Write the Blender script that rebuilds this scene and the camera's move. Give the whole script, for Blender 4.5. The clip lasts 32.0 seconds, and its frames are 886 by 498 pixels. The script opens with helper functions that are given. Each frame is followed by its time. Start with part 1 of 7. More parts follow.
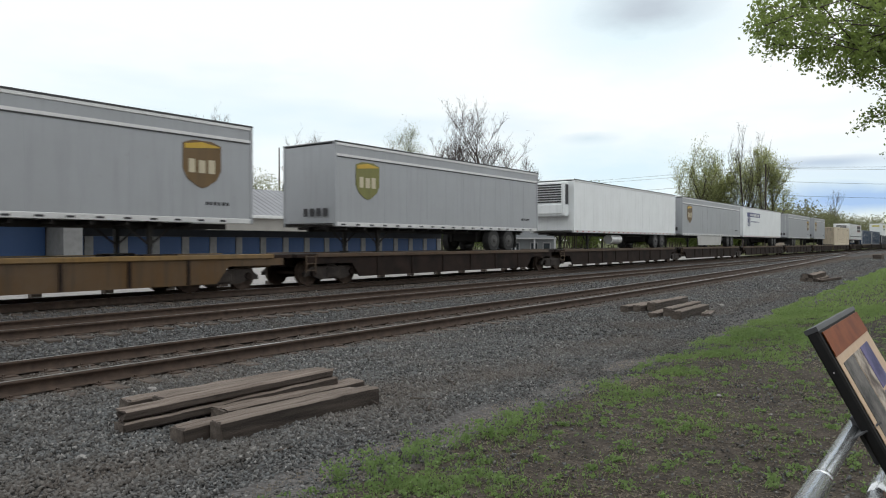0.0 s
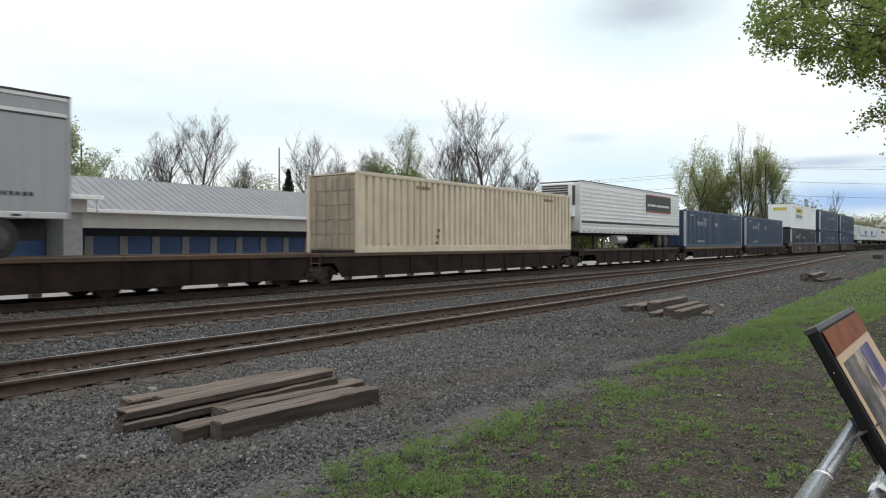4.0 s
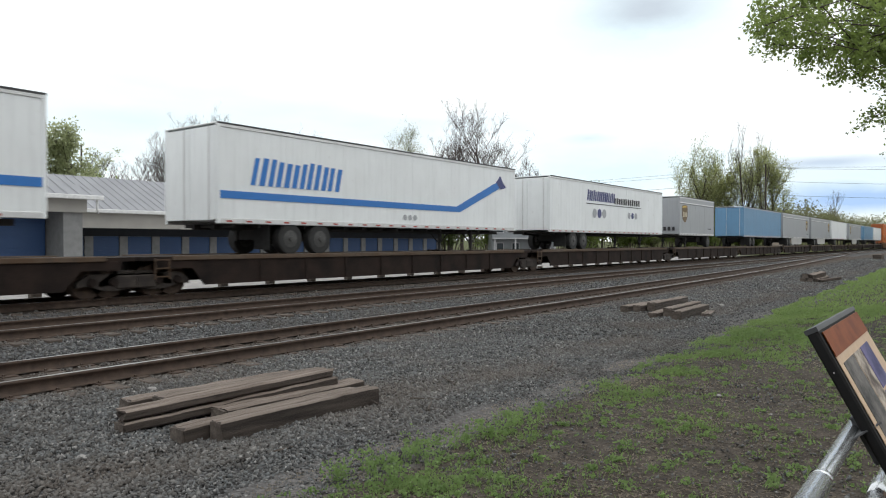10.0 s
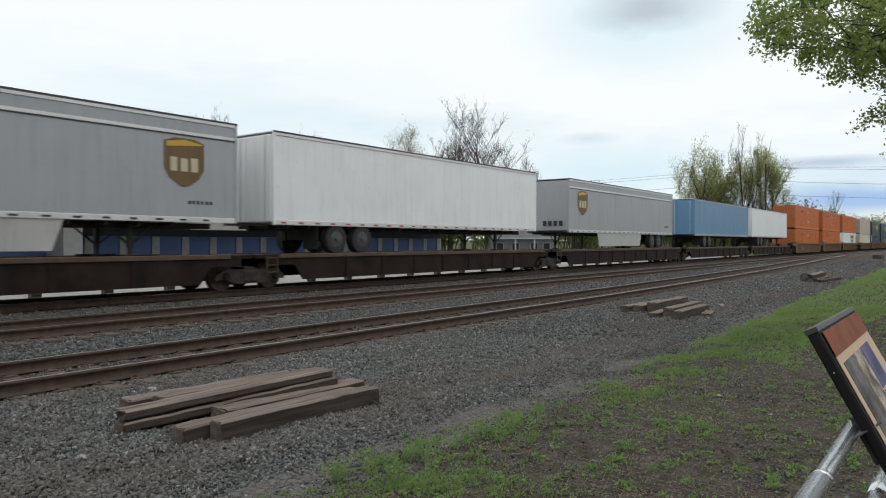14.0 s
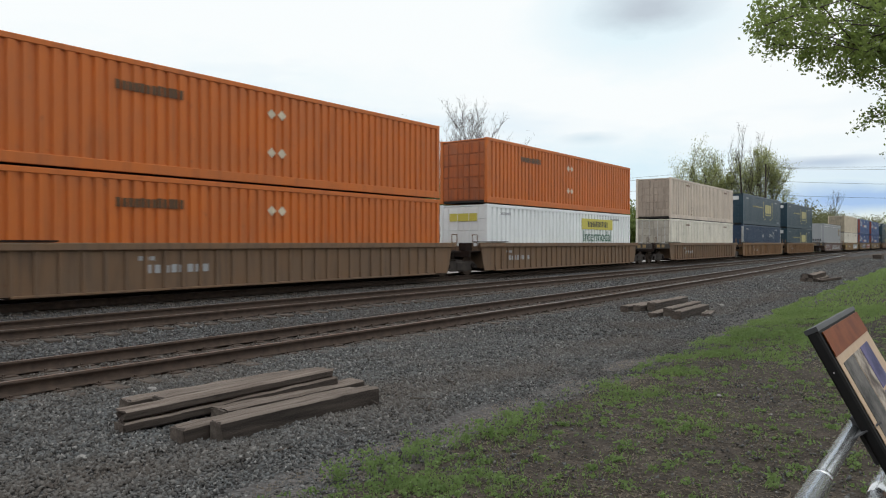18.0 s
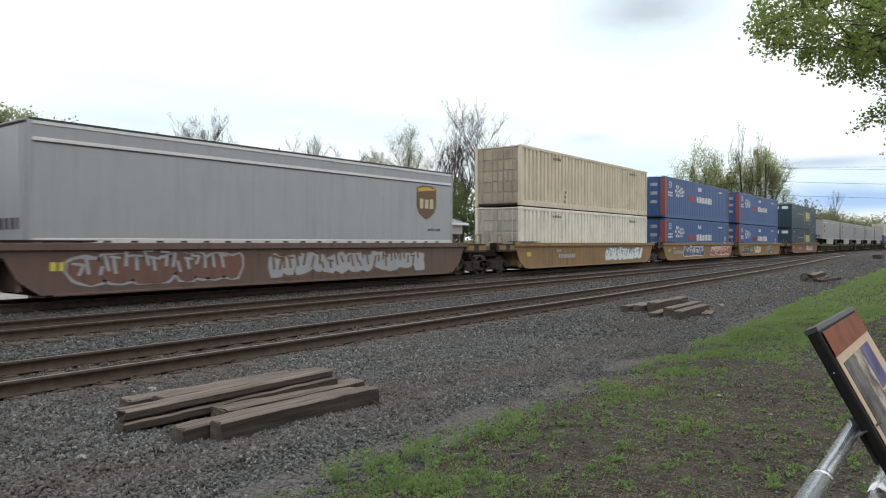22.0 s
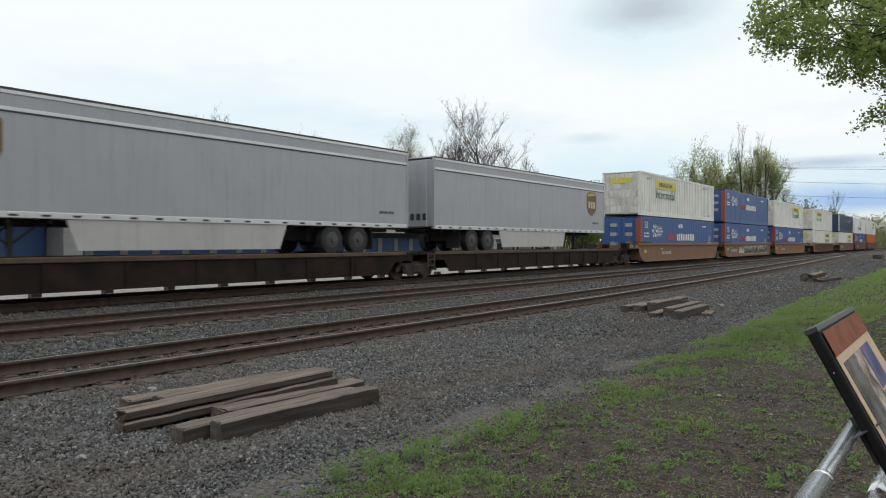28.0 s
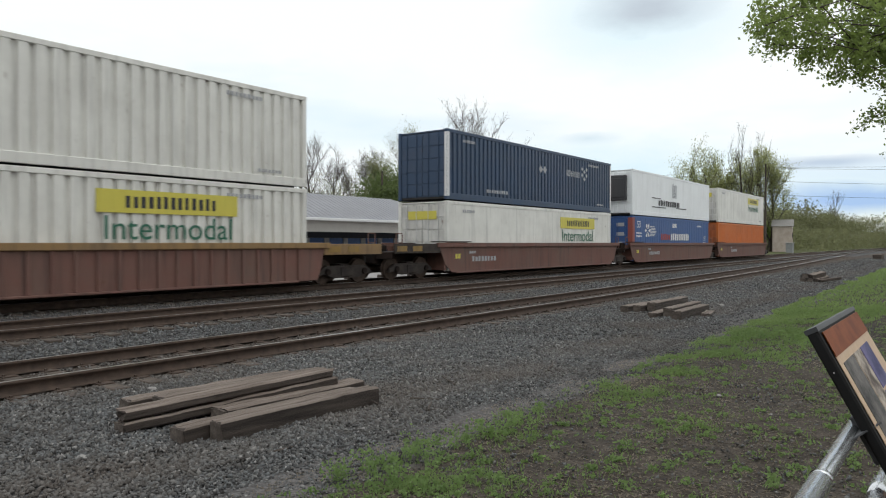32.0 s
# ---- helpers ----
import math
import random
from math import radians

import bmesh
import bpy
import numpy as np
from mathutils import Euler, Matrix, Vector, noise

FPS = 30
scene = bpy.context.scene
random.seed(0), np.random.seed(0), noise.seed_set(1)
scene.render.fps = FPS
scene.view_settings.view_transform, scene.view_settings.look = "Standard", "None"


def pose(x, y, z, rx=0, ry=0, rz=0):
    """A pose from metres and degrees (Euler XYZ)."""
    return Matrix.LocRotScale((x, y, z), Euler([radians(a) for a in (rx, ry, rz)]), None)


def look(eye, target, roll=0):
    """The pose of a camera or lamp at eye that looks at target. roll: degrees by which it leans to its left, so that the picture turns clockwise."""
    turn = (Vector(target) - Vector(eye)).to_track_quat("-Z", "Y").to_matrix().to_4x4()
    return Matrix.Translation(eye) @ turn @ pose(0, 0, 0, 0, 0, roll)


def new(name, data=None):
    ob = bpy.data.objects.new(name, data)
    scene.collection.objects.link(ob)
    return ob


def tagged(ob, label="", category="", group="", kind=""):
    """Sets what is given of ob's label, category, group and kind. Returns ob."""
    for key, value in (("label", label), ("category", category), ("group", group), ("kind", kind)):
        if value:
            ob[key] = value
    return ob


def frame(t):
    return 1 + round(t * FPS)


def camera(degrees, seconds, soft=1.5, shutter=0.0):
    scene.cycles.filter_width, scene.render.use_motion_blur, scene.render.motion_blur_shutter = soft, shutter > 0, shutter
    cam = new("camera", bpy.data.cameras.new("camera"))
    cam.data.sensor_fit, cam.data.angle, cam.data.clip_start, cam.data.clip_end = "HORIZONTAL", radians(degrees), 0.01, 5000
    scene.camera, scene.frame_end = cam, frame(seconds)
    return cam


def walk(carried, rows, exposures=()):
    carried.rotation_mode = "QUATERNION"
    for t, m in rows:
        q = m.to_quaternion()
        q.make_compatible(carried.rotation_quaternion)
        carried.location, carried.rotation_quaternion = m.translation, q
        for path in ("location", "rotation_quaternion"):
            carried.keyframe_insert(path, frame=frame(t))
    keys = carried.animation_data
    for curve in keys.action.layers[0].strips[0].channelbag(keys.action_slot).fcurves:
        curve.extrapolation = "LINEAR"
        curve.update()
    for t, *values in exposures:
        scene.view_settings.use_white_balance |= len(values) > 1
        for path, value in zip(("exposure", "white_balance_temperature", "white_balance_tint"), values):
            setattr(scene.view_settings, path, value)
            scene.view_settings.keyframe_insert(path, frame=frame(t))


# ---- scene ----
# The camera stands on a tripod behind a fence; X runs along the tracks, Y across them, z = 0 is the top of the nearest rail.
cam = camera(64.56, 32.0, soft=1.1, shutter=0.1)
EYE_Z = 1.66
POSE = pose(0, 0, EYE_Z, 90 - 0.508, 0, 36.9 - 90)
# the camera opens up while dark containers pass
STOPS = [(0, 0.07), (3, 0.07), (6, 0.2), (7, 0.3), (8, 0.43), (9, 0.43), (10, 0.25), (11, 0.06), (12, 0.03), (13, 0.0), (15.5, 0.03), (17, 0.1), (18, 0.0), (20, 0.0),
         (21, 0.12), (22, 0.2), (23, 0.07), (24, 0.22), (25, 0.32), (27, 0.05), (28, 0.0), (29, 0.0), (30, 0.05), (31, 0.15), (32, 0.07)]
walk(cam, [(0, POSE), (32, POSE)], STOPS)

# ---- sky and sun: bright overcast ----
world = bpy.data.worlds.new("sky")
scene.world = world
world.use_nodes = True
wt = world.node_tree
wt.nodes.clear()
w_out = wt.nodes.new("ShaderNodeOutputWorld")
w_bg = wt.nodes.new("ShaderNodeBackground")
w_sky = wt.nodes.new("ShaderNodeTexSky")
w_sky.sky_type = "NISHITA"
w_sky.sun_disc = False
w_sky.sun_elevation = radians(75)
w_sky.sun_rotation = radians(200)
w_sky.air_density, w_sky.dust_density = 1.2, 0.4
w_dim = wt.nodes.new("ShaderNodeMix")
w_dim.data_type, w_dim.blend_type = "RGBA", "MULTIPLY"
w_dim.inputs[0].default_value = 1.0
w_dim.inputs[7].default_value = (0.13, 0.145, 0.15, 1)
w_tc = wt.nodes.new("ShaderNodeTexCoord")
w_map = wt.nodes.new("ShaderNodeMapping")
w_map.inputs["Scale"].default_value = (1.0, 1.0, 4.5)
w_map.inputs["Location"].default_value = (0.35, 0.1, 0.2)
w_noise = wt.nodes.new("ShaderNodeTexNoise")
w_noise.inputs["Scale"].default_value = 1.9
w_noise.inputs["Detail"].default_value = 4.0
w_noise.inputs["Roughness"].default_value = 0.52
w_sep = wt.nodes.new("ShaderNodeSeparateXYZ")
w_lift = wt.nodes.new("ShaderNodeMath")
w_lift.operation = "MULTIPLY_ADD"
w_lift.inputs[1].default_value = 0.42
wt.links.new(w_tc.outputs["Generated"], w_sep.inputs[0])
wt.links.new(w_sep.outputs["Z"], w_lift.inputs[0])
wt.links.new(w_noise.outputs["Fac"], w_lift.inputs[2])
w_ramp = wt.nodes.new("ShaderNodeValToRGB")
w_ramp.color_ramp.elements[0].position, w_ramp.color_ramp.elements[0].color = 0.32, (0.62, 0.62, 0.62, 1)
w_ramp.color_ramp.elements[1].position, w_ramp.color_ramp.elements[1].color = 0.5, (1, 1, 1, 1)
w_mix = wt.nodes.new("ShaderNodeMix")
w_mix.data_type = "RGBA"
w_mix.inputs[7].default_value = (0.95, 0.988, 0.998, 1)
wt.links.new(w_sky.outputs[0], w_dim.inputs[6])
wt.links.new(w_tc.outputs["Generated"], w_map.inputs[0])
wt.links.new(w_map.outputs[0], w_noise.inputs["Vector"])
wt.links.new(w_lift.outputs[0], w_ramp.inputs[0])


def thin_cloud(fac, x, y, z, wide, high, depth):
    """Thinner cloud round one direction, where the blue shows through."""
    d = wt.nodes.new("ShaderNodeMapping")
    d.vector_type = "TEXTURE"
    d.inputs["Location"].default_value = (x, y, z)
    d.inputs["Scale"].default_value = (wide, wide, high)
    g = wt.nodes.new("ShaderNodeTexGradient")
    g.gradient_type = "SPHERICAL"
    warp = wt.nodes.new("ShaderNodeMix")
    warp.data_type, warp.blend_type = "RGBA", "ADD"
    warp.inputs[0].default_value = 0.35 * high
    wt.links.new(w_tc.outputs["Generated"], warp.inputs[6])
    wt.links.new(w_puff.outputs["Color"], warp.inputs[7])
    wt.links.new(warp.outputs[2], d.inputs[0])
    wt.links.new(d.outputs[0], g.inputs[0])
    s = wt.nodes.new("ShaderNodeMath")
    s.operation = "MULTIPLY_ADD"
    s.use_clamp = True
    s.inputs[1].default_value = -depth
    wt.links.new(g.outputs["Fac"], s.inputs[0])
    wt.links.new(fac, s.inputs[2])
    return s.outputs[0]


w_puff = wt.nodes.new("ShaderNodeTexNoise")
w_puff.inputs["Scale"].default_value, w_puff.inputs["Detail"].default_value = 7.0, 3.0
w_fac = thin_cloud(w_ramp.outputs[0], 0.90, 0.35, 0.31, 0.16, 0.075, 0.3)
w_fac = thin_cloud(w_fac, 0.99, 0.10, 0.065, 0.24, 0.045, 0.75)
wt.links.new(w_fac, w_mix.inputs[0])
wt.links.new(w_dim.outputs[2], w_mix.inputs[6])


def cloud_shade(colour_in, x, y, z, wide, high, strength, colour):
    """A soft grey or pale blue stretch of cloud round one direction, torn at its edges."""
    warp = wt.nodes.new("ShaderNodeVectorMath")
    warp.operation = "MULTIPLY_ADD"
    warp.inputs[1].default_value = (0.5 * wide, 0.5 * wide, 0.9 * high)
    wt.links.new(w_tear.outputs["Color"], warp.inputs[0])
    wt.links.new(w_tc.outputs["Generated"], warp.inputs[2])
    d = wt.nodes.new("ShaderNodeMapping")
    d.vector_type = "TEXTURE"
    d.inputs["Location"].default_value = (x + 0.25 * wide, y + 0.25 * wide, z + 0.45 * high)
    d.inputs["Scale"].default_value = (wide, wide, high)
    g = wt.nodes.new("ShaderNodeTexGradient")
    g.gradient_type = "SPHERICAL"
    wt.links.new(warp.outputs[0], d.inputs[0])
    wt.links.new(d.outputs[0], g.inputs[0])
    k = wt.nodes.new("ShaderNodeMath")
    k.operation, k.use_clamp = "MULTIPLY", True
    k.inputs[1].default_value = strength
    wt.links.new(g.outputs["Fac"], k.inputs[0])
    mx = wt.nodes.new("ShaderNodeMix")
    mx.data_type = "RGBA"
    mx.inputs[7].default_value = (*colour, 1)
    wt.links.new(k.outputs[0], mx.inputs[0])
    wt.links.new(colour_in, mx.inputs[6])
    return mx.outputs[2]


w_long = wt.nodes.new("ShaderNodeMapping")
w_long.inputs["Scale"].default_value = (1.0, 1.0, 2.6)
wt.links.new(w_tc.outputs["Generated"], w_long.inputs[0])
w_tear = wt.nodes.new("ShaderNodeTexNoise")
w_tear.inputs["Scale"].default_value, w_tear.inputs["Detail"].default_value, w_tear.inputs["Roughness"].default_value = 11.0, 5.0, 0.6
wt.links.new(w_long.outputs[0], w_tear.inputs["Vector"])
w_col = w_mix.outputs[2]
for shade in ((0.894, 0.349, 0.29, 0.19, 0.085, 1.0, (0.76, 0.92, 0.98)), (0.892, 0.333, 0.306, 0.10, 0.038, 1.2, (0.54, 0.61, 0.68)), (0.896, 0.419, 0.143, 0.05, 0.011, 0.8, (0.62, 0.73, 0.81)),
              (0.55, 0.83, 0.17, 0.45, 0.10, 0.7, (0.76, 0.91, 0.97)), (0.486, 0.86, 0.157, 0.10, 0.022, 0.5, (0.64, 0.76, 0.84)), (0.919, 0.382, 0.095, 0.3, 0.06, 1.1, (0.72, 0.88, 0.96)),
              (0.985, 0.14, 0.10, 0.09, 0.010, 1.2, (0.48, 0.56, 0.68)), (0.99, 0.10, 0.085, 0.22, 0.03, 0.8, (0.66, 0.80, 0.92)), (0.99, 0.10, 0.052, 0.24, 0.026, 1.3, (0.40, 0.57, 0.84))):
    w_col = cloud_shade(w_col, *shade)
wt.links.new(w_col, w_bg.inputs["Color"])
w_bg.inputs["Strength"].default_value = 1.0
wt.links.new(w_bg.outputs[0], w_out.inputs[0])

sun = new("sun", bpy.data.lights.new("sun", "SUN"))
sun.data.energy, sun.data.angle, sun.data.color = 0.8, radians(30), (1.0, 0.97, 0.93)
sun.matrix_world = look((-8, -14, 60), (0, 0, 0))


# ---- materials ----
def mat(name, base, other=None, rough=0.6, metal=0.0, scale=6.0, spread=0.5, fine=60.0, bump=0.15, stretch=(1, 1, 1), per_piece=0.0, gloss=0.5):
    """Two-scale noise between two colours, with fine relief."""
    m = bpy.data.materials.new(name)
    m.use_nodes = True
    nt = m.node_tree
    p = nt.nodes["Principled BSDF"]
    other = other or tuple(c * 0.72 for c in base)
    tc = nt.nodes.new("ShaderNodeTexCoord")
    mp = nt.nodes.new("ShaderNodeMapping")
    mp.inputs["Scale"].default_value = stretch
    nt.links.new(tc.outputs["Object"], mp.inputs[0])
    n1 = nt.nodes.new("ShaderNodeTexNoise")
    n1.inputs["Scale"].default_value, n1.inputs["Detail"].default_value = scale, 5
    n2 = nt.nodes.new("ShaderNodeTexNoise")
    n2.inputs["Scale"].default_value, n2.inputs["Detail"].default_value = fine, 3
    nt.links.new(mp.outputs[0], n1.inputs["Vector"])
    nt.links.new(mp.outputs[0], n2.inputs["Vector"])
    add = nt.nodes.new("ShaderNodeMath")
    add.operation = "MULTIPLY_ADD"
    add.inputs[1].default_value, add.inputs[2].default_value = 0.35, -0.175
    nt.links.new(n2.outputs["Fac"], add.inputs[0])
    tot = nt.nodes.new("ShaderNodeMath")
    nt.links.new(n1.outputs["Fac"], tot.inputs[0])
    nt.links.new(add.outputs[0], tot.inputs[1])
    ramp = nt.nodes.new("ShaderNodeValToRGB")
    e = ramp.color_ramp.elements
    e[0].position, e[0].color = 0.5 - spread / 2, (*other, 1)
    e[1].position, e[1].color = 0.5 + spread / 2, (*base, 1)
    nt.links.new(tot.outputs[0], ramp.inputs[0])
    col = ramp.outputs[0]
    if per_piece:
        info = nt.nodes.new("ShaderNodeObjectInfo")
        geo = nt.nodes.new("ShaderNodeNewGeometry")
        s = nt.nodes.new("ShaderNodeMath")
        nt.links.new(info.outputs["Random"], s.inputs[0])
        nt.links.new(geo.outputs["Random Per Island"], s.inputs[1])
        mr = nt.nodes.new("ShaderNodeMapRange")
        mr.inputs["From Max"].default_value = 2.0
        mr.inputs["To Min"].default_value, mr.inputs["To Max"].default_value = 1 - per_piece, 1 + per_piece
        nt.links.new(s.outputs[0], mr.inputs[0])
        mul = nt.nodes.new("ShaderNodeMix")
        mul.data_type, mul.blend_type = "RGBA", "MULTIPLY"
        mul.inputs[0].default_value = 1.0
        nt.links.new(col, mul.inputs[6])
        nt.links.new(mr.outputs[0], mul.inputs[7])
        col = mul.outputs[2]
    nt.links.new(col, p.inputs["Base Color"])
    p.inputs["Roughness"].default_value, p.inputs["Metallic"].default_value = rough, metal
    p.inputs["Specular IOR Level"].default_value = gloss
    if bump:
        b = nt.nodes.new("ShaderNodeBump")
        b.inputs["Strength"].default_value, b.inputs["Distance"].default_value = bump, 0.02
        nt.links.new(tot.outputs[0], b.inputs["Height"])
        nt.links.new(b.outputs[0], p.inputs["Normal"])
    return m


def leaf_mat(name, base, other):
    m = mat(name, base, other, rough=0.55, scale=0.8, fine=9, bump=0, per_piece=0.35, gloss=0.25)
    p = m.node_tree.nodes["Principled BSDF"]
    p.inputs["Transmission Weight"].default_value = 0.0
    out = m.node_tree.nodes["Material Output"]
    tr = m.node_tree.nodes.new("ShaderNodeBsdfTranslucent")
    tr.inputs["Color"].default_value = (*[min(1, c * 1.9) for c in base], 1)
    mx = m.node_tree.nodes.new("ShaderNodeMixShader")
    mx.inputs[0].default_value = 0.5
    m.node_tree.links.new(p.outputs[0], mx.inputs[1])
    m.node_tree.links.new(tr.outputs[0], mx.inputs[2])
    m.node_tree.links.new(mx.outputs[0], out.inputs[0])
    return m


def paint(name, base, dirt=0.25, rough=0.45, metal=0.0, streak=1.0):
    """Vehicle paint with blotches of road film, vertical run-off streaks and rust chips, different on each thing."""
    m = bpy.data.materials.new(name)
    m.use_nodes = True
    nt = m.node_tree
    p = nt.nodes["Principled BSDF"]
    tc = nt.nodes.new("ShaderNodeTexCoord")
    info = nt.nodes.new("ShaderNodeObjectInfo")
    far = nt.nodes.new("ShaderNodeMath")
    far.operation = "MULTIPLY"
    far.inputs[1].default_value = 61.0
    nt.links.new(info.outputs["Random"], far.inputs[0])
    off = nt.nodes.new("ShaderNodeVectorMath")
    nt.links.new(tc.outputs["Object"], off.inputs[0])
    nt.links.new(far.outputs[0], off.inputs[1])

    def field(stretch, scale, detail, lo, hi, top):
        mp = nt.nodes.new("ShaderNodeMapping")
        mp.inputs["Scale"].default_value = stretch
        nt.links.new(off.outputs[0], mp.inputs[0])
        n = nt.nodes.new("ShaderNodeTexNoise")
        n.inputs["Scale"].default_value, n.inputs["Detail"].default_value, n.inputs["Roughness"].default_value = scale, detail, 0.62
        nt.links.new(mp.outputs[0], n.inputs["Vector"])
        r = nt.nodes.new("ShaderNodeMapRange")
        r.inputs["From Min"].default_value, r.inputs["From Max"].default_value, r.inputs["To Max"].default_value = lo, hi, top
        nt.links.new(n.outputs["Fac"], r.inputs[0])
        return r.outputs[0]

    def mix(fac, a, colour):
        x = nt.nodes.new("ShaderNodeMix")
        x.data_type = "RGBA"
        nt.links.new(fac, x.inputs[0])
        if isinstance(a, tuple):
            x.inputs[6].default_value = (*a, 1)
        else:
            nt.links.new(a, x.inputs[6])
        x.inputs[7].default_value = (*colour, 1)
        return x.outputs[2]

    film = tuple(0.5 * c + 0.5 * d for c, d in zip(base, (0.13, 0.11, 0.09)))
    soot = tuple(0.38 * c + 0.02 for c in base)
    col = mix(field((1, 1, 1), 0.8, 6, 0.38, 0.72, min(0.95, 1.6 * dirt)), base, film)
    col = mix(field((5.5, 5.5, 0.35), 1.0, 5, 0.50, 0.74, min(0.95, 1.7 * dirt * streak)), col, soot)
    col = mix(field((1, 1, 0.6), 5.0, 8, 0.64, 0.74, min(0.9, 1.5 * dirt)), col, (0.13, 0.065, 0.035))
    nt.links.new(col, p.inputs["Base Color"])
    p.inputs["Roughness"].default_value, p.inputs["Metallic"].default_value = rough, metal
    p.inputs["Specular IOR Level"].default_value = 0.35
    b = nt.nodes.new("ShaderNodeBump")
    b.inputs["Strength"].default_value, b.inputs["Distance"].default_value = 0.08, 0.02
    nt.links.new(field((1, 1, 1), 2.2, 4, 0, 1, 1), b.inputs["Height"])
    nt.links.new(b.outputs[0], p.inputs["Normal"])
    return m


M = dict(
    grass=leaf_mat("spring grass", (0.152, 0.216, 0.072), (0.082, 0.124, 0.043)),
    weed=leaf_mat("broad weed leaves", (0.170, 0.245, 0.090), (0.062, 0.100, 0.038)),
    dry=leaf_mat("dry grass", (0.25, 0.215, 0.17), (0.10, 0.082, 0.062)),
    # Piled sleepers: pale top and dark sides paint the light from above.
    timber_lit_top=mat("sleeper top with light in the colour", (0.255, 0.212, 0.182), (0.08, 0.06, 0.049), rough=0.95, scale=2.0, spread=0.6, fine=40, bump=0.8, stretch=(0.45, 8, 8), per_piece=0.25),
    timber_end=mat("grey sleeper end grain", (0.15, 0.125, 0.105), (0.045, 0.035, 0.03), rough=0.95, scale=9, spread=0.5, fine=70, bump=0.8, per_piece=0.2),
    timber=mat("creosoted sleeper timber, sides in shade tone", (0.088, 0.069, 0.058), (0.02, 0.0155, 0.013), rough=0.9, scale=2.4, spread=0.42, fine=50, bump=0.7, stretch=(0.45, 8, 8), per_piece=0.35),
    sleeper=mat("creosoted sleeper", (0.105, 0.082, 0.066), (0.045, 0.035, 0.03), rough=0.9, scale=6, fine=50, bump=0.5, per_piece=0.3),
    rust=mat("rusty rail web", (0.085, 0.056, 0.041), (0.04, 0.027, 0.02), rough=0.85, scale=8, fine=70, bump=0.3),
    railtop=mat("worn rail head", (0.50, 0.48, 0.46), (0.28, 0.26, 0.24), rough=0.3, metal=0.8, scale=4, fine=60, bump=0.02),
    black=mat("black grimy steel", (0.028, 0.025, 0.023), (0.014, 0.012, 0.011), rough=0.75, scale=5, fine=50, bump=0.3),
    bogie=mat("dusty brown cast steel", (0.048, 0.037, 0.031), (0.02, 0.015, 0.013), rough=0.85, scale=5, spread=0.4, fine=40, bump=0.3),
    under=mat("brown grimy steel", (0.030, 0.019, 0.015), (0.009, 0.0065, 0.006), rough=0.85, scale=1.4, spread=0.4, fine=30, bump=0.3, gloss=0.2),
    tyre=mat("black tyre rubber", (0.03, 0.03, 0.03), (0.016, 0.016, 0.016), rough=0.85, scale=8, fine=80, bump=0.2),
    hub=mat("dull wheel hub", (0.085, 0.083, 0.081), (0.035, 0.034, 0.033), rough=0.5, metal=0.3, scale=8, bump=0.1),
    galv=mat("galvanised pipe", (0.80, 0.81, 0.83), (0.55, 0.57, 0.59), rough=0.24, metal=0.9, scale=9, fine=80, bump=0.05),
    bark=mat("grey bark", (0.095, 0.078, 0.066), (0.045, 0.036, 0.03), rough=0.95, scale=4, fine=40, bump=0.6),
    twig=mat("grey twigs", (0.10, 0.083, 0.076), (0.06, 0.049, 0.045), rough=0.95, scale=2, bump=0),
)


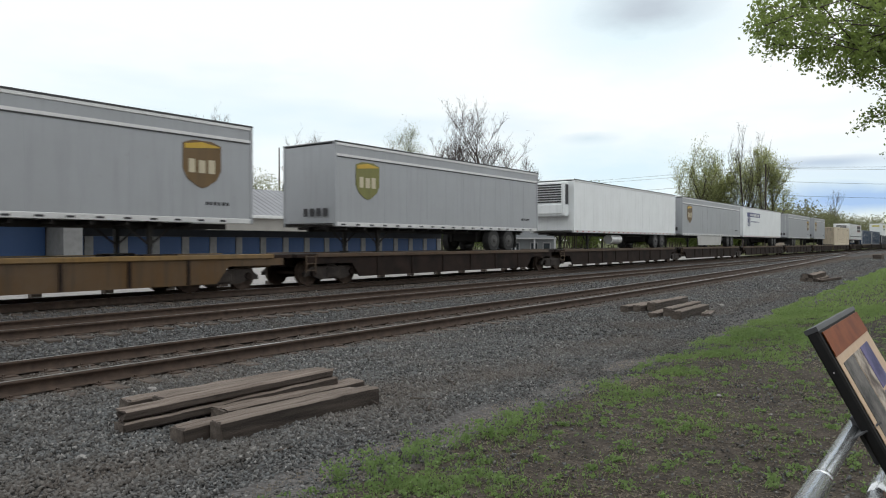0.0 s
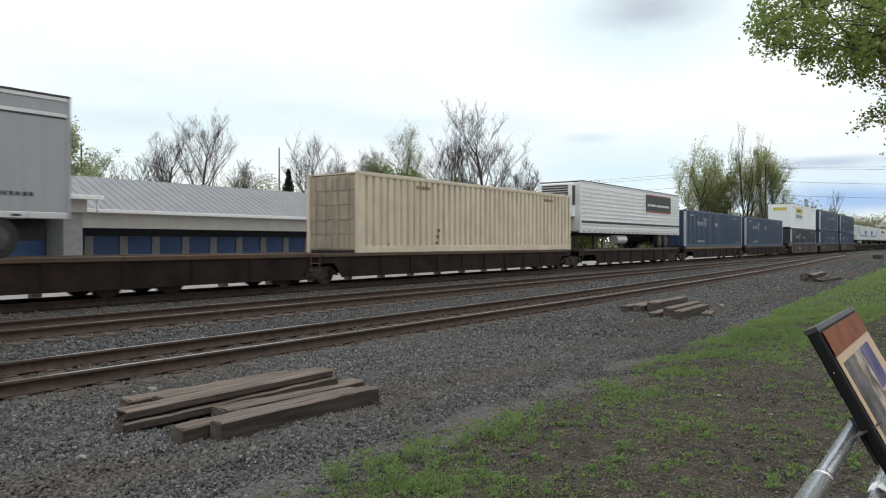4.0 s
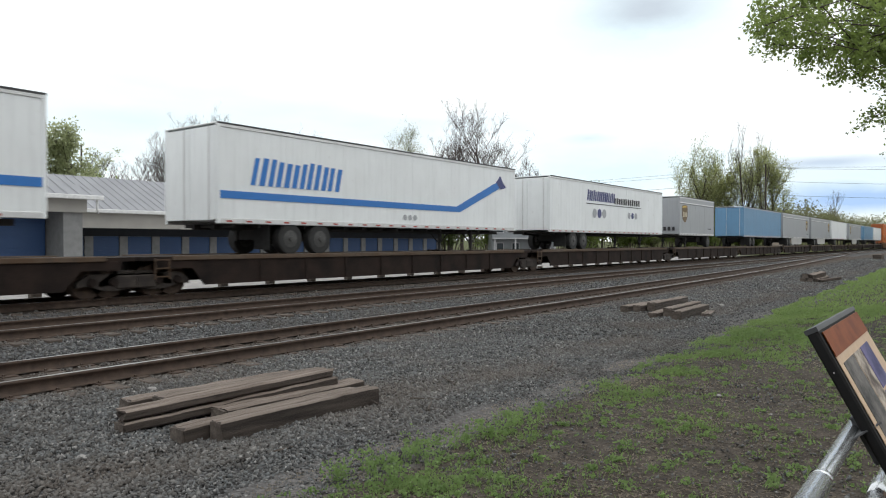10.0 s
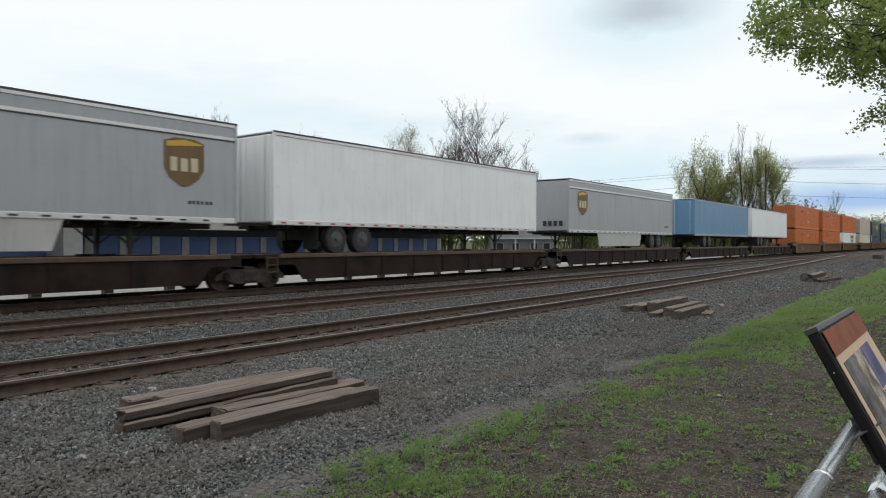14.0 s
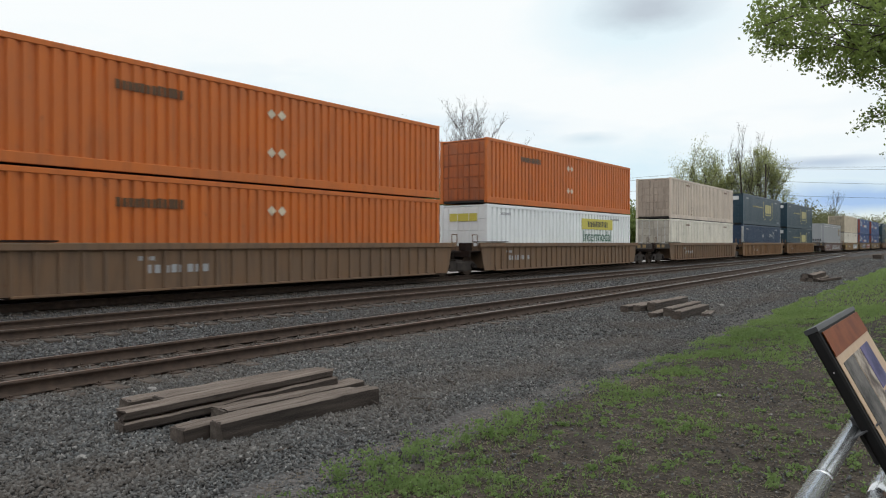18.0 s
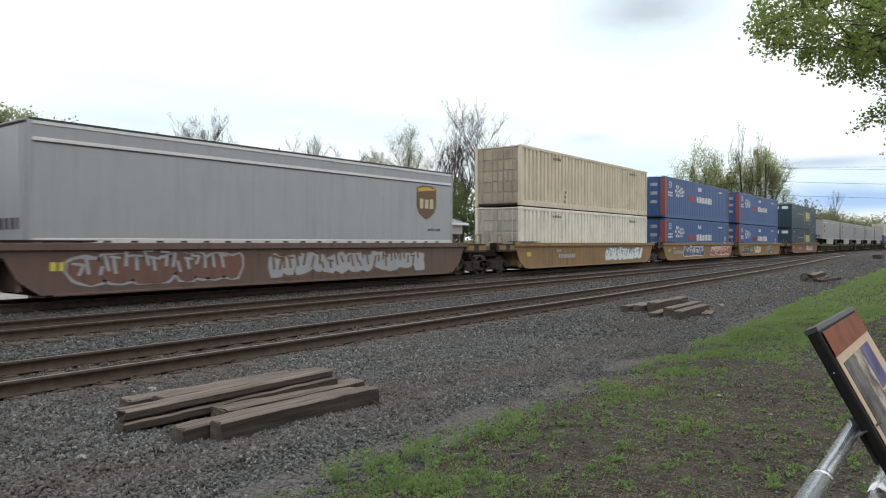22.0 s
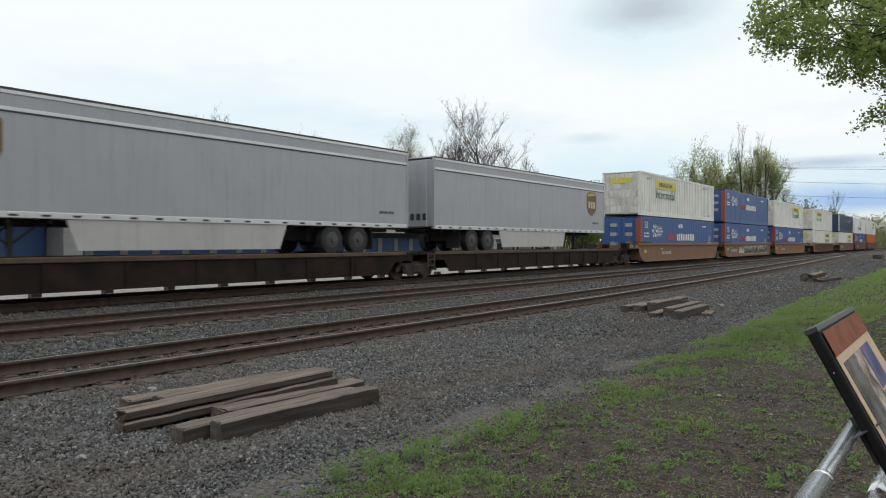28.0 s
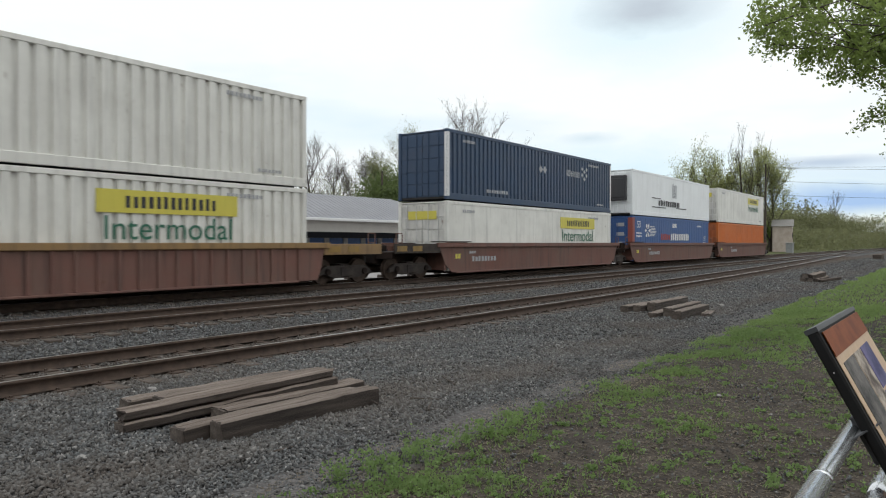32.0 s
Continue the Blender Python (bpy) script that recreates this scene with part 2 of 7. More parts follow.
def stone_mat():
    """Crushed stones of many greys, some brown, some pale."""
    m = mat("crushed ballast stone", (0.5, 0.5, 0.5), rough=0.9, bump=0.15)
    nt = m.node_tree
    geo = nt.nodes.new("ShaderNodeNewGeometry")
    r = nt.nodes.new("ShaderNodeValToRGB")
    e = r.color_ramp.elements
    stops = [(0.0, (0.028, 0.027, 0.027)), (0.25, (0.060, 0.061, 0.062)), (0.45, (0.092, 0.088, 0.082)), (0.6, (0.098, 0.105, 0.110)), (0.8, (0.135, 0.139, 0.141)), (0.95, (0.17, 0.168, 0.164)), (1.0, (0.30, 0.295, 0.285))]
    while len(e) < len(stops):
        e.new(0.5)
    for el, (q, c) in zip(e, stops):
        el.position, el.color = q, (*c, 1)
    nt.links.new(geo.outputs["Random Per Island"], r.inputs[0])
    # brown dust lies on some stretches
    tc = nt.nodes.new("ShaderNodeTexCoord")
    n = nt.nodes.new("ShaderNodeTexNoise")
    n.inputs["Scale"].default_value, n.inputs["Detail"].default_value = 0.55, 4
    nt.links.new(tc.outputs["Object"], n.inputs["Vector"])
    sp = nt.nodes.new("ShaderNodeSeparateXYZ")
    nt.links.new(tc.outputs["Object"], sp.inputs[0])
    across = nt.nodes.new("ShaderNodeMapRange")
    across.inputs["From Min"].default_value, across.inputs["From Max"].default_value = 4.0, 20.0
    nt.links.new(sp.outputs["Y"], across.inputs[0])
    side = nt.nodes.new("ShaderNodeValToRGB")
    el = side.color_ramp.elements
    marks = [(4.6, 0.0), (5.3, 0.2), (6.4, 0.0), (8.5, 0.0), (9.2, 0.34), (10.7, 0.34), (11.3, 0.0), (12.6, 0.0), (13.2, 0.36), (14.9, 0.36), (15.6, 0.05), (16.8, 0.3)]
    while len(el) < len(marks):
        el.new(0.5)
    for k, (q, c) in zip(el, marks):
        k.position, k.color = (q - 4) / 16, (c, c, c, 1)
    nt.links.new(across.outputs[0], side.inputs[0])
    both = nt.nodes.new("ShaderNodeMath")
    nt.links.new(n.outputs["Fac"], both.inputs[0])
    nt.links.new(side.outputs[0], both.inputs[1])
    k = nt.nodes.new("ShaderNodeMapRange")
    k.inputs["From Min"].default_value, k.inputs["From Max"].default_value, k.inputs["To Max"].default_value = 0.46, 0.82, 0.6
    nt.links.new(both.outputs[0], k.inputs[0])
    mx = nt.nodes.new("ShaderNodeMix")
    mx.data_type = "RGBA"
    mx.inputs[7].default_value = (0.098, 0.080, 0.066, 1)
    nt.links.new(k.outputs[0], mx.inputs[0])
    nt.links.new(r.outputs[0], mx.inputs[6])
    nt.links.new(mx.outputs[2], nt.nodes["Principled BSDF"].inputs["Base Color"])
    return m


M["stone"] = stone_mat()
# Paint of the train
P = dict(
    silver=paint("silver grey trailer panel", (0.36, 0.375, 0.395), 0.12, 0.42, 0.15),
    silver_rail=paint("bright trailer rail", (0.62, 0.62, 0.62), 0.15, 0.35, 0.4),
    white=paint("white trailer panel", (0.79, 0.815, 0.825), 0.10, 0.4),
    jb=paint("white container steel", (0.74, 0.735, 0.69), 0.26, 0.5),
    beige=paint("beige container steel", (0.67, 0.585, 0.45), 0.32, 0.55),
    cream=paint("cream container steel", (0.80, 0.76, 0.67), 0.30, 0.55),
    orange=paint("faded orange container steel", (0.57, 0.150, 0.026), 0.26, 0.5),
    navy=paint("dark slate blue container steel", (0.027, 0.056, 0.110), 0.15, 0.42),
    pacer=paint("mid blue container steel", (0.036, 0.094, 0.255), 0.16, 0.45),
    teal=paint("dark blue green container steel", (0.021, 0.052, 0.078), 0.14, 0.42),
    sky=paint("light blue trailer panel", (0.125, 0.265, 0.425), 0.15, 0.45),
    red=paint("faded red corner post", (0.27, 0.07, 0.055), 0.2, 0.5),
    yellow=paint("yellow sign film", (0.60, 0.53, 0.09), 0.1, 0.45),
    gold=paint("gold decal", (0.55, 0.36, 0.05), 0.1, 0.45),
    pale=paint("pale yellow decal", (0.50, 0.45, 0.20), 0.15, 0.5),
    brown=paint("brown decal", (0.10, 0.05, 0.02), 0.1, 0.45),
    green=paint("green lettering film", (0.03, 0.14, 0.09), 0.1, 0.45),
    mblue=paint("blue stripe film", (0.03, 0.17, 0.50), 0.08, 0.4),
    navyink=paint("navy decal", (0.05, 0.06, 0.18), 0.1, 0.45),
    ink=paint("dark decal", (0.03, 0.03, 0.035), 0.1, 0.5),
    haze=paint("pale teal spray paint", (0.20, 0.30, 0.33), 0.3, 0.5),
    dulled=paint("weathered pale lettering", (0.36, 0.37, 0.39), 0.2, 0.5),
    chalk=paint("white lettering film", (0.72, 0.72, 0.72), 0.1, 0.45),
    dullred=paint("dull red decal", (0.34, 0.06, 0.045), 0.1, 0.5),
    well_brown=paint("brown well car steel", (0.185, 0.11, 0.062), 0.6, 0.7),
    well_tan=paint("tan well car steel", (0.27, 0.165, 0.07), 0.55, 0.7),
    well_orange=paint("orange brown well car steel", (0.215, 0.105, 0.052), 0.6, 0.65),
    well_red=paint("red brown ribbed well steel", (0.175, 0.085, 0.068), 0.6, 0.7),
    well_rust=paint("rust brown well car steel", (0.228, 0.124, 0.056), 0.55, 0.7),
    well_pale=paint("pale dirty well car steel", (0.135, 0.085, 0.068), 0.5, 0.7),
    well_maroon=paint("maroon well car steel", (0.15, 0.068, 0.053), 0.6, 0.65),
    well_grey=paint("dirty grey well car steel", (0.082, 0.066, 0.058), 0.55, 0.7),
    band=paint("blue sill band", (0.075, 0.10, 0.18), 0.4, 0.6),
    rose=paint("pinkish beige container steel", (0.66, 0.565, 0.475), 0.32, 0.55),
    rose_end=paint("darker rust-flecked pinkish end steel", (0.42, 0.34, 0.28), 0.75, 0.6, 0.0, 1.3),
    fresh=paint("fresh white container steel", (0.83, 0.86, 0.87), 0.08, 0.45),
    charcoal=paint("charcoal blue container steel", (0.026, 0.032, 0.046), 0.15, 0.42),
    shield_brown=paint("weathered brown shield film", (0.155, 0.095, 0.038), 0.25, 0.5),
    shield_green=paint("sun-faded olive shield film", (0.20, 0.20, 0.06), 0.25, 0.5),
    cream_mark=paint("cream decal", (0.56, 0.50, 0.36), 0.2, 0.5),
    yellow_plate=paint("dirty yellow marker plate", (0.27, 0.165, 0.04), 0.6, 0.6),
    beige_end=paint("darker rust-flecked beige end steel", (0.40, 0.34, 0.26), 0.75, 0.6, 0.0, 1.3),
    cream_end=paint("darker rust-flecked cream end steel", (0.46, 0.42, 0.36), 0.75, 0.6, 0.0, 1.3),
    orange_end=paint("darker streaked orange end steel", (0.42, 0.11, 0.03), 0.75, 0.6, 0.0, 1.3),
    jb_end=paint("darker streaked white end steel", (0.66, 0.655, 0.62), 0.5, 0.55, 0.0, 1.2),
    sill_yellow=paint("worn yellow car sill", (0.22, 0.13, 0.04), 0.7, 0.65),
    sill_dirty=paint("grimy ochre car side", (0.10, 0.055, 0.02), 0.95, 0.7),
    sill=paint("yellow brown car sill", (0.075, 0.043, 0.023), 0.85, 0.65),
    skirt=paint("off white side skirt", (0.46, 0.455, 0.44), 0.2, 0.5),
    unit=paint("dark cooling unit", (0.05, 0.05, 0.055), 0.2, 0.6),
)


# ---- mesh helpers ----
def box(bm, x0, x1, y0, y1, z0, z1, bevel=0.0):
    v = [bm.verts.new((x, y, z)) for z in (z0, z1) for y in (y0, y1) for x in (x0, x1)]
    fs = [bm.faces.new([v[i] for i in q]) for q in ((0, 2, 3, 1), (4, 5, 7, 6), (0, 1, 5, 4), (2, 6, 7, 3), (0, 4, 6, 2), (1, 3, 7, 5))]
    if bevel:
        es = list({e for f in fs for e in f.edges})
        bmesh.ops.bevel(bm, geom=es, offset=bevel, segments=1, affect="EDGES")
    return v


def tube(bm, a, b, r0, r1=None, n=8, caps=True):
    a, b = Vector(a), Vector(b)
    r1 = r0 if r1 is None else r1
    q = (b - a).to_track_quat("Z", "Y")
    rings = []
    for c, r in ((a, r0), (b, r1)):
        rings.append([bm.verts.new(c + q @ Vector((math.cos(2 * math.pi * i / n) * r, math.sin(2 * math.pi * i / n) * r, 0))) for i in range(n)])
    for i in range(n):
        bm.faces.new((rings[0][i], rings[0][(i + 1) % n], rings[1][(i + 1) % n], rings[1][i]))
    if caps:
        bm.faces.new(rings[0][::-1])
        bm.faces.new(rings[1])


def disc(bm, x, y0, y1, z, r, n=20):
    tube(bm, (x, y0, z), (x, y1, z), r, n=n)


def prism(bm, pts, y0, y1):
    """A plate with the outline pts in x, z, between y0 and y1 (y0 < y1)."""
    a = [bm.verts.new((x, y0, z)) for x, z in pts]
    b = [bm.verts.new((x, y1, z)) for x, z in pts]
    n = len(pts)
    bm.faces.new(a)
    bm.faces.new(b[::-1])
    for i in range(n):
        bm.faces.new((a[i], b[i], b[(i + 1) % n], a[(i + 1) % n]))
    bmesh.ops.recalc_face_normals(bm, faces=bm.faces[:])


CACHE = {}


def made(key, build, smooth=False):
    """One mesh for each key, built once."""
    if key not in CACHE:
        bm = bmesh.new()
        build(bm)
        me = bpy.data.meshes.new(key[0] if isinstance(key, tuple) else key)
        bm.to_mesh(me)
        bm.free()
        if smooth:
            for q in me.polygons:
                q.use_smooth = True
        me.materials.append(None)
        CACHE[key] = me
    return CACHE[key]


def piece(name, mesh, material, parent=None, m=None, label=""):
    ob = new(name, mesh)
    if len(mesh.materials) == 0:
        mesh.materials.append(None)
    ob.material_slots[0].link = "OBJECT"
    ob.material_slots[0].material = material
    if parent:
        ob.parent = parent
    if m is not None:
        ob.matrix_basis = m
    if label:
        ob["label"] = label
    return ob


def part(name, bm, material, parent=None, label=""):
    me = bpy.data.meshes.new(name)
    bm.to_mesh(me)
    bm.free()
    me.materials.append(None)
    return piece(name, me, material, parent, None, label)


def raw(name, verts, faces, material, parent=None, label="", smooth=False):
    me = bpy.data.meshes.new(name)
    verts = np.asarray(verts, dtype=np.float32)
    faces = np.asarray(faces, dtype=np.int32)
    k = faces.shape[1]
    me.vertices.add(len(verts))
    me.vertices.foreach_set("co", verts.ravel())
    me.loops.add(faces.size)
    me.loops.foreach_set("vertex_index", faces.ravel())
    me.polygons.add(len(faces))
    me.polygons.foreach_set("loop_start", np.arange(len(faces), dtype=np.int32) * k)
    if smooth:
        me.polygons.foreach_set("use_smooth", np.ones(len(faces), dtype=bool))
    me.update(calc_edges=True)
    me.validate()
    me.materials.append(None)
    return piece(name, me, material, parent, None, label)


def empty(name, m, label, category, group="", kind=""):
    ob = new(name)
    ob.matrix_basis = m
    return tagged(ob, label, category, group, kind)


# ---- ground ----
def bend(x):
    """How far the nearest track swings towards the next one, and climbs."""
    d = max(0.0, x - 25) / 80
    return min(3.6, 3.4 * d * d), 0.2 * min(1, max(0, (x - 20) / 50))


PROFILE = [(-400, 0.6), (-60, 0.3), (-6, 0.12), (-1, 0.10), (1.5, 0.02), (3.2, -0.10), (4.2, -0.19), (8.2, -0.215), (11.6, -0.20), (12.4, -0.12),
           (13.0, -0.055), (15.3, -0.05), (16.2, -0.02), (17.2, 0.055), (19.3, 0.06), (20.6, 0.02), (24, 0.1), (34, 0.25), (60, 0.3), (200, 0.8), (700, 3), (2500, 20)]


def ground_z(x, y):
    ys, zs = [q[0] for q in PROFILE], [q[1] for q in PROFILE]
    z = float(np.interp(y, ys, zs))
    if 3.6 < y < 13:
        z += bend(x)[1] * (1 if y > 6 else (y - 3.6) / 2.4)
    return z


def build_ground():
    ys = [-400, -200, -100, -50, -25, -12, -6] + [round(-5 + 0.25 * i, 2) for i in range(105)] + [21.6, 22.5, 24, 28, 34, 45, 60, 90, 140, 200, 400, 700, 1500, 2500]
    xs = [-900, -400, -200, -100, -50, -25, -12] + [round(-8 + 0.35 * i, 2) for i in range(120)] + [35, 38, 42, 47, 53, 60, 68, 80, 95, 115, 140, 180, 250, 400, 700, 1300, 2500]
    verts = []
    for y in ys:
        for x in xs:
            z = ground_z(x, y)
            if -6 < y < 20 and x < 36:
                z += 0.02 * noise.noise((x * 1.3, y * 1.3, 0)) + 0.012 * noise.noise((x * 4, y * 4, 3))
                if y < 4.5:
                    z += 0.03 * noise.noise((x * 0.8, y * 0.8, 9))
            verts.append((x, y, z))
    n = len(xs)
    faces = [(j * n + i, j * n + i + 1, (j + 1) * n + i + 1, (j + 1) * n + i) for j in range(len(ys) - 1) for i in range(n - 1)]
    ob = raw("ground", verts, faces, M["gravel"], smooth=True)
    tagged(ob, "grey ballast gravel ground with bare soil and grass verge", "ground", kind="structure")



def ground_mat():
    """Soil, fines, ballast and yard, blended across the tracks with ragged edges."""
    m = bpy.data.materials.new("ground layers")
    m.use_nodes = True
    nt = m.node_tree
    p = nt.nodes["Principled BSDF"]
    p.inputs["Roughness"].default_value = 0.95
    p.inputs["Specular IOR Level"].default_value = 0.2
    tc = nt.nodes.new("ShaderNodeTexCoord")
    sep = nt.nodes.new("ShaderNodeSeparateXYZ")
    nt.links.new(tc.outputs["Object"], sep.inputs[0])

    def noise_at(scale, detail=6, rough=0.6):
        n = nt.nodes.new("ShaderNodeTexNoise")
        n.inputs["Scale"].default_value, n.inputs["Detail"].default_value, n.inputs["Roughness"].default_value = scale, detail, rough
        nt.links.new(tc.outputs["Object"], n.inputs["Vector"])
        return n.outputs["Fac"]

    def ramp(fac, stops):
        r = nt.nodes.new("ShaderNodeValToRGB")
        e = r.color_ramp.elements
        while len(e) < len(stops):
            e.new(0.5)
        for el, (q, c) in zip(e, stops):
            el.position, el.color = q, (*c, 1)
        nt.links.new(fac, r.inputs[0])
        return r.outputs[0]

    def mix(fac, a, b):
        x = nt.nodes.new("ShaderNodeMix")
        x.data_type = "RGBA"
        nt.links.new(fac, x.inputs[0])
        nt.links.new(a, x.inputs[6])
        nt.links.new(b, x.inputs[7])
        return x.outputs[2]

    def over(edge, soft, wobble):
        """0 before the edge in y, 1 past it."""
        a = nt.nodes.new("ShaderNodeMath")
        a.operation = "MULTIPLY_ADD"
        nt.links.new(n_edge, a.inputs[0])
        a.inputs[1].default_value = wobble
        nt.links.new(sep.outputs["Y"], a.inputs[2])
        r = nt.nodes.new("ShaderNodeMapRange")
        r.inputs["From Min"].default_value, r.inputs["From Max"].default_value = edge + wobble / 2 - soft, edge + wobble / 2 + soft
        nt.links.new(a.outputs[0], r.inputs[0])
        return r.outputs[0]

    def blotch(colour, scale, lo, hi, dark):
        r = nt.nodes.new("ShaderNodeMapRange")
        r.inputs["From Min"].default_value, r.inputs["From Max"].default_value = lo, hi
        r.inputs["To Min"].default_value, r.inputs["To Max"].default_value = dark, 1.25
        nt.links.new(noise_at(scale, 6, 0.68), r.inputs[0])
        x = nt.nodes.new("ShaderNodeMix")
        x.data_type, x.blend_type = "RGBA", "MULTIPLY"
        x.inputs[0].default_value = 1.0
        nt.links.new(colour, x.inputs[6])
        nt.links.new(r.outputs[0], x.inputs[7])
        return x.outputs[2]

    n_edge = noise_at(1.1, 7, 0.65)
    grit, patch = noise_at(55, 3), noise_at(2.2, 5)
    v = nt.nodes.new("ShaderNodeTexVoronoi")
    v.inputs["Scale"].default_value = 24
    nt.links.new(tc.outputs["Object"], v.inputs["Vector"])
    bw = nt.nodes.new("ShaderNodeRGBToBW")
    nt.links.new(v.outputs["Color"], bw.inputs[0])
    soil = mix(patch, ramp(grit, [(0.3, (0.024, 0.020, 0.018)), (0.7, (0.078, 0.066, 0.057))]), ramp(grit, [(0.3, (0.042, 0.035, 0.028)), (0.7, (0.12, 0.10, 0.080))]))
    soil = blotch(soil, 6.5, 0.36, 0.64, 0.55)
    fines = mix(patch, ramp(grit, [(0.3, (0.06, 0.056, 0.054)), (0.7, (0.175, 0.162, 0.158))]), ramp(bw.outputs[0], [(0.1, (0.058, 0.054, 0.053)), (0.9, (0.19, 0.18, 0.176))]))
    ballast = ramp(bw.outputs[0], [(0.05, (0.022, 0.021, 0.021)), (0.5, (0.07, 0.069, 0.071)), (0.95, (0.15, 0.15, 0.155))])
    rusty = mix(patch, ramp(bw.outputs[0], [(0.05, (0.026, 0.022, 0.019)), (0.95, (0.12, 0.10, 0.086))]), ramp(grit, [(0.3, (0.035, 0.027, 0.022)), (0.7, (0.09, 0.07, 0.056))]))
    yard = ramp(patch, [(0.3, (0.25, 0.24, 0.235)), (0.7, (0.40, 0.385, 0.375))])
    field = mix(patch, ramp(grit, [(0.3, (0.04, 0.05, 0.018)), (0.7, (0.10, 0.125, 0.04))]), ramp(grit, [(0.3, (0.06, 0.06, 0.03)), (0.7, (0.12, 0.12, 0.06))]))
    col = mix(over(3.65, 0.12, 1.2), soil, fines)
    col = mix(over(4.5, 0.35, 1.3), col, ballast)
    for a, b in ((8.85, 11.1), (12.9, 15.2), (17.0, 19.4)):
        col = mix(over(a, 0.15, 0.5), col, rusty)
        col = mix(over(b, 0.15, 0.5), col, ballast)
    col = mix(over(20.3, 0.15, 0.4), col, yard)
    east = nt.nodes.new("ShaderNodeMapRange")
    east.inputs["From Min"].default_value, east.inputs["From Max"].default_value = 84.0, 96.0
    nt.links.new(sep.outputs["X"], east.inputs[0])
    both = nt.nodes.new("ShaderNodeMath")
    both.operation = "MULTIPLY"
    nt.links.new(east.outputs[0], both.inputs[0])
    nt.links.new(over(21.5, 0.3, 0.8), both.inputs[1])
    col = mix(both.outputs[0], col, field)
    col = mix(over(58, 2, 4), col, field)
    nt.links.new(col, p.inputs["Base Color"])
    b = nt.nodes.new("ShaderNodeBump")
    b.inputs["Strength"].default_value, b.inputs["Distance"].default_value = 0.9, 0.03
    nt.links.new(v.outputs["Distance"], b.inputs["Height"])
    nt.links.new(b.outputs[0], p.inputs["Normal"])
    return m


M["gravel"] = ground_mat()
build_ground()


# Unseen wall added behind the camera: dims camera-facing sides and closes the place there.
wall_bm = bmesh.new()
box(wall_bm, -45, 9, -9.6, -9.2, -0.5, 7.5)
tagged(part("unseen_south_wall", wall_bm, mat("plain brick wall", (0.27, 0.17, 0.13), (0.19, 0.12, 0.09), rough=0.9, scale=2, fine=30, bump=0.3)), "unseen wall added behind the camera to cut light", "wall", kind="structure")


# ---- tracks ----
def rail_at(track_y, z, side, x, swing):
    b = bend(x) if swing else (0, 0)
    return track_y + side * 0.754 + b[0], z + b[1]


def build_rail(name, track, track_y, z, side, swing):
    head = [(-0.037, 0), (-0.037, -0.036), (-0.012, -0.046), (-0.010, -0.145), (-0.07, -0.165), (-0.07, -0.175),
            (0.07, -0.175), (0.07, -0.165), (0.010, -0.145), (0.012, -0.046), (0.037, -0.036), (0.037, 0)]
    xs = [-120, -40, 0, 10, 20] + [25 + 4 * i for i in range(30)] + [160, 240, 400, 700] if swing else [-120, 0, 60, 150, 300, 700]
    verts, faces = [], []
    for x in xs:
        y0, z0 = rail_at(track_y, z, side, x, swing)
        verts += [(x, y0 + a, z0 + b) for a, b in head]
    k = len(head)
    for i in range(len(xs) - 1):
        faces += [(i * k + j, i * k + (j + 1) % k, (i + 1) * k + (j + 1) % k, (i + 1) * k + j) for j in range(k)]
    web = raw(name, verts, faces, M["rust"], track)
    # the worn running surface
    tv = []
    for x in xs:
        y0, z0 = rail_at(track_y, z, side, x, swing)
        tv += [(x, y0 - 0.032, z0 + 0.004), (x, y0 + 0.032, z0 + 0.004)]
    tf = [(2 * i, 2 * i + 1, 2 * i + 3, 2 * i + 2) for i in range(len(xs) - 1)]
    raw("running_surface", tv, tf, M["railtop"], web, "polished steel rail head")


SLEEPER = made("sleeper", lambda bm: box(bm, -0.115, 0.115, -1.3, 1.3, -0.16, 0, 0.012))
PLATE = made("tie_plate", lambda bm: (box(bm, -0.1, 0.1, -0.19, 0.19, 0, 0.016), box(bm, -0.08, -0.05, -0.13, -0.09, 0.016, 0.045), box(bm, 0.05, 0.08, 0.09, 0.13, 0.016, 0.045)))


def build_track(name, track_y, z, swing, sleepers, label):
    t = empty(name, Matrix.Identity(4), label, "railway track", kind="structure")
    for side in (-1, 1):
        build_rail("rail", t, track_y, z, side, swing)
    r = random.Random(int(track_y * 10))
    sv, sf, pv, pf = [], [], [], []
    for i in range(230):
        x = -7 + 0.53 * i
        b = bend(x) if swing else (0, 0)
        m = pose(x, track_y + b[0] + r.uniform(-0.04, 0.04), z + b[1] - 0.187 + r.uniform(-0.008, 0.004), 0, 0, r.uniform(-1.5, 1.5))
        if i < sleepers:
            s = piece("sleeper", SLEEPER, M["sleeper"], t, m)
            for side in (-1, 1):
                piece("tie_plate", PLATE, M["rust"], s, pose(0, side * 0.754, 0))
        else:
            for src, dv, df in ((SLEEPER, sv, sf),):
                o = len(dv)
                dv += [m @ v.co for v in src.vertices]
                df += [tuple(o + k for k in q.vertices) for q in src.polygons if len(q.vertices) == 4]
    if sv:
        raw("far_sleepers", sv, sf, M["sleeper"], t)["kind"] = "stuff"


build_track("track_near", 9.935, 0.0, True, 110, "rusty empty railway track on timber sleepers in ballast")
build_track("track_middle", 14.0, 0.154, False, 100, "middle railway track with worn rails in grey ballast")
build_track("track_far", 18.2, 0.26, False, 0, "far railway track that carries the freight train")


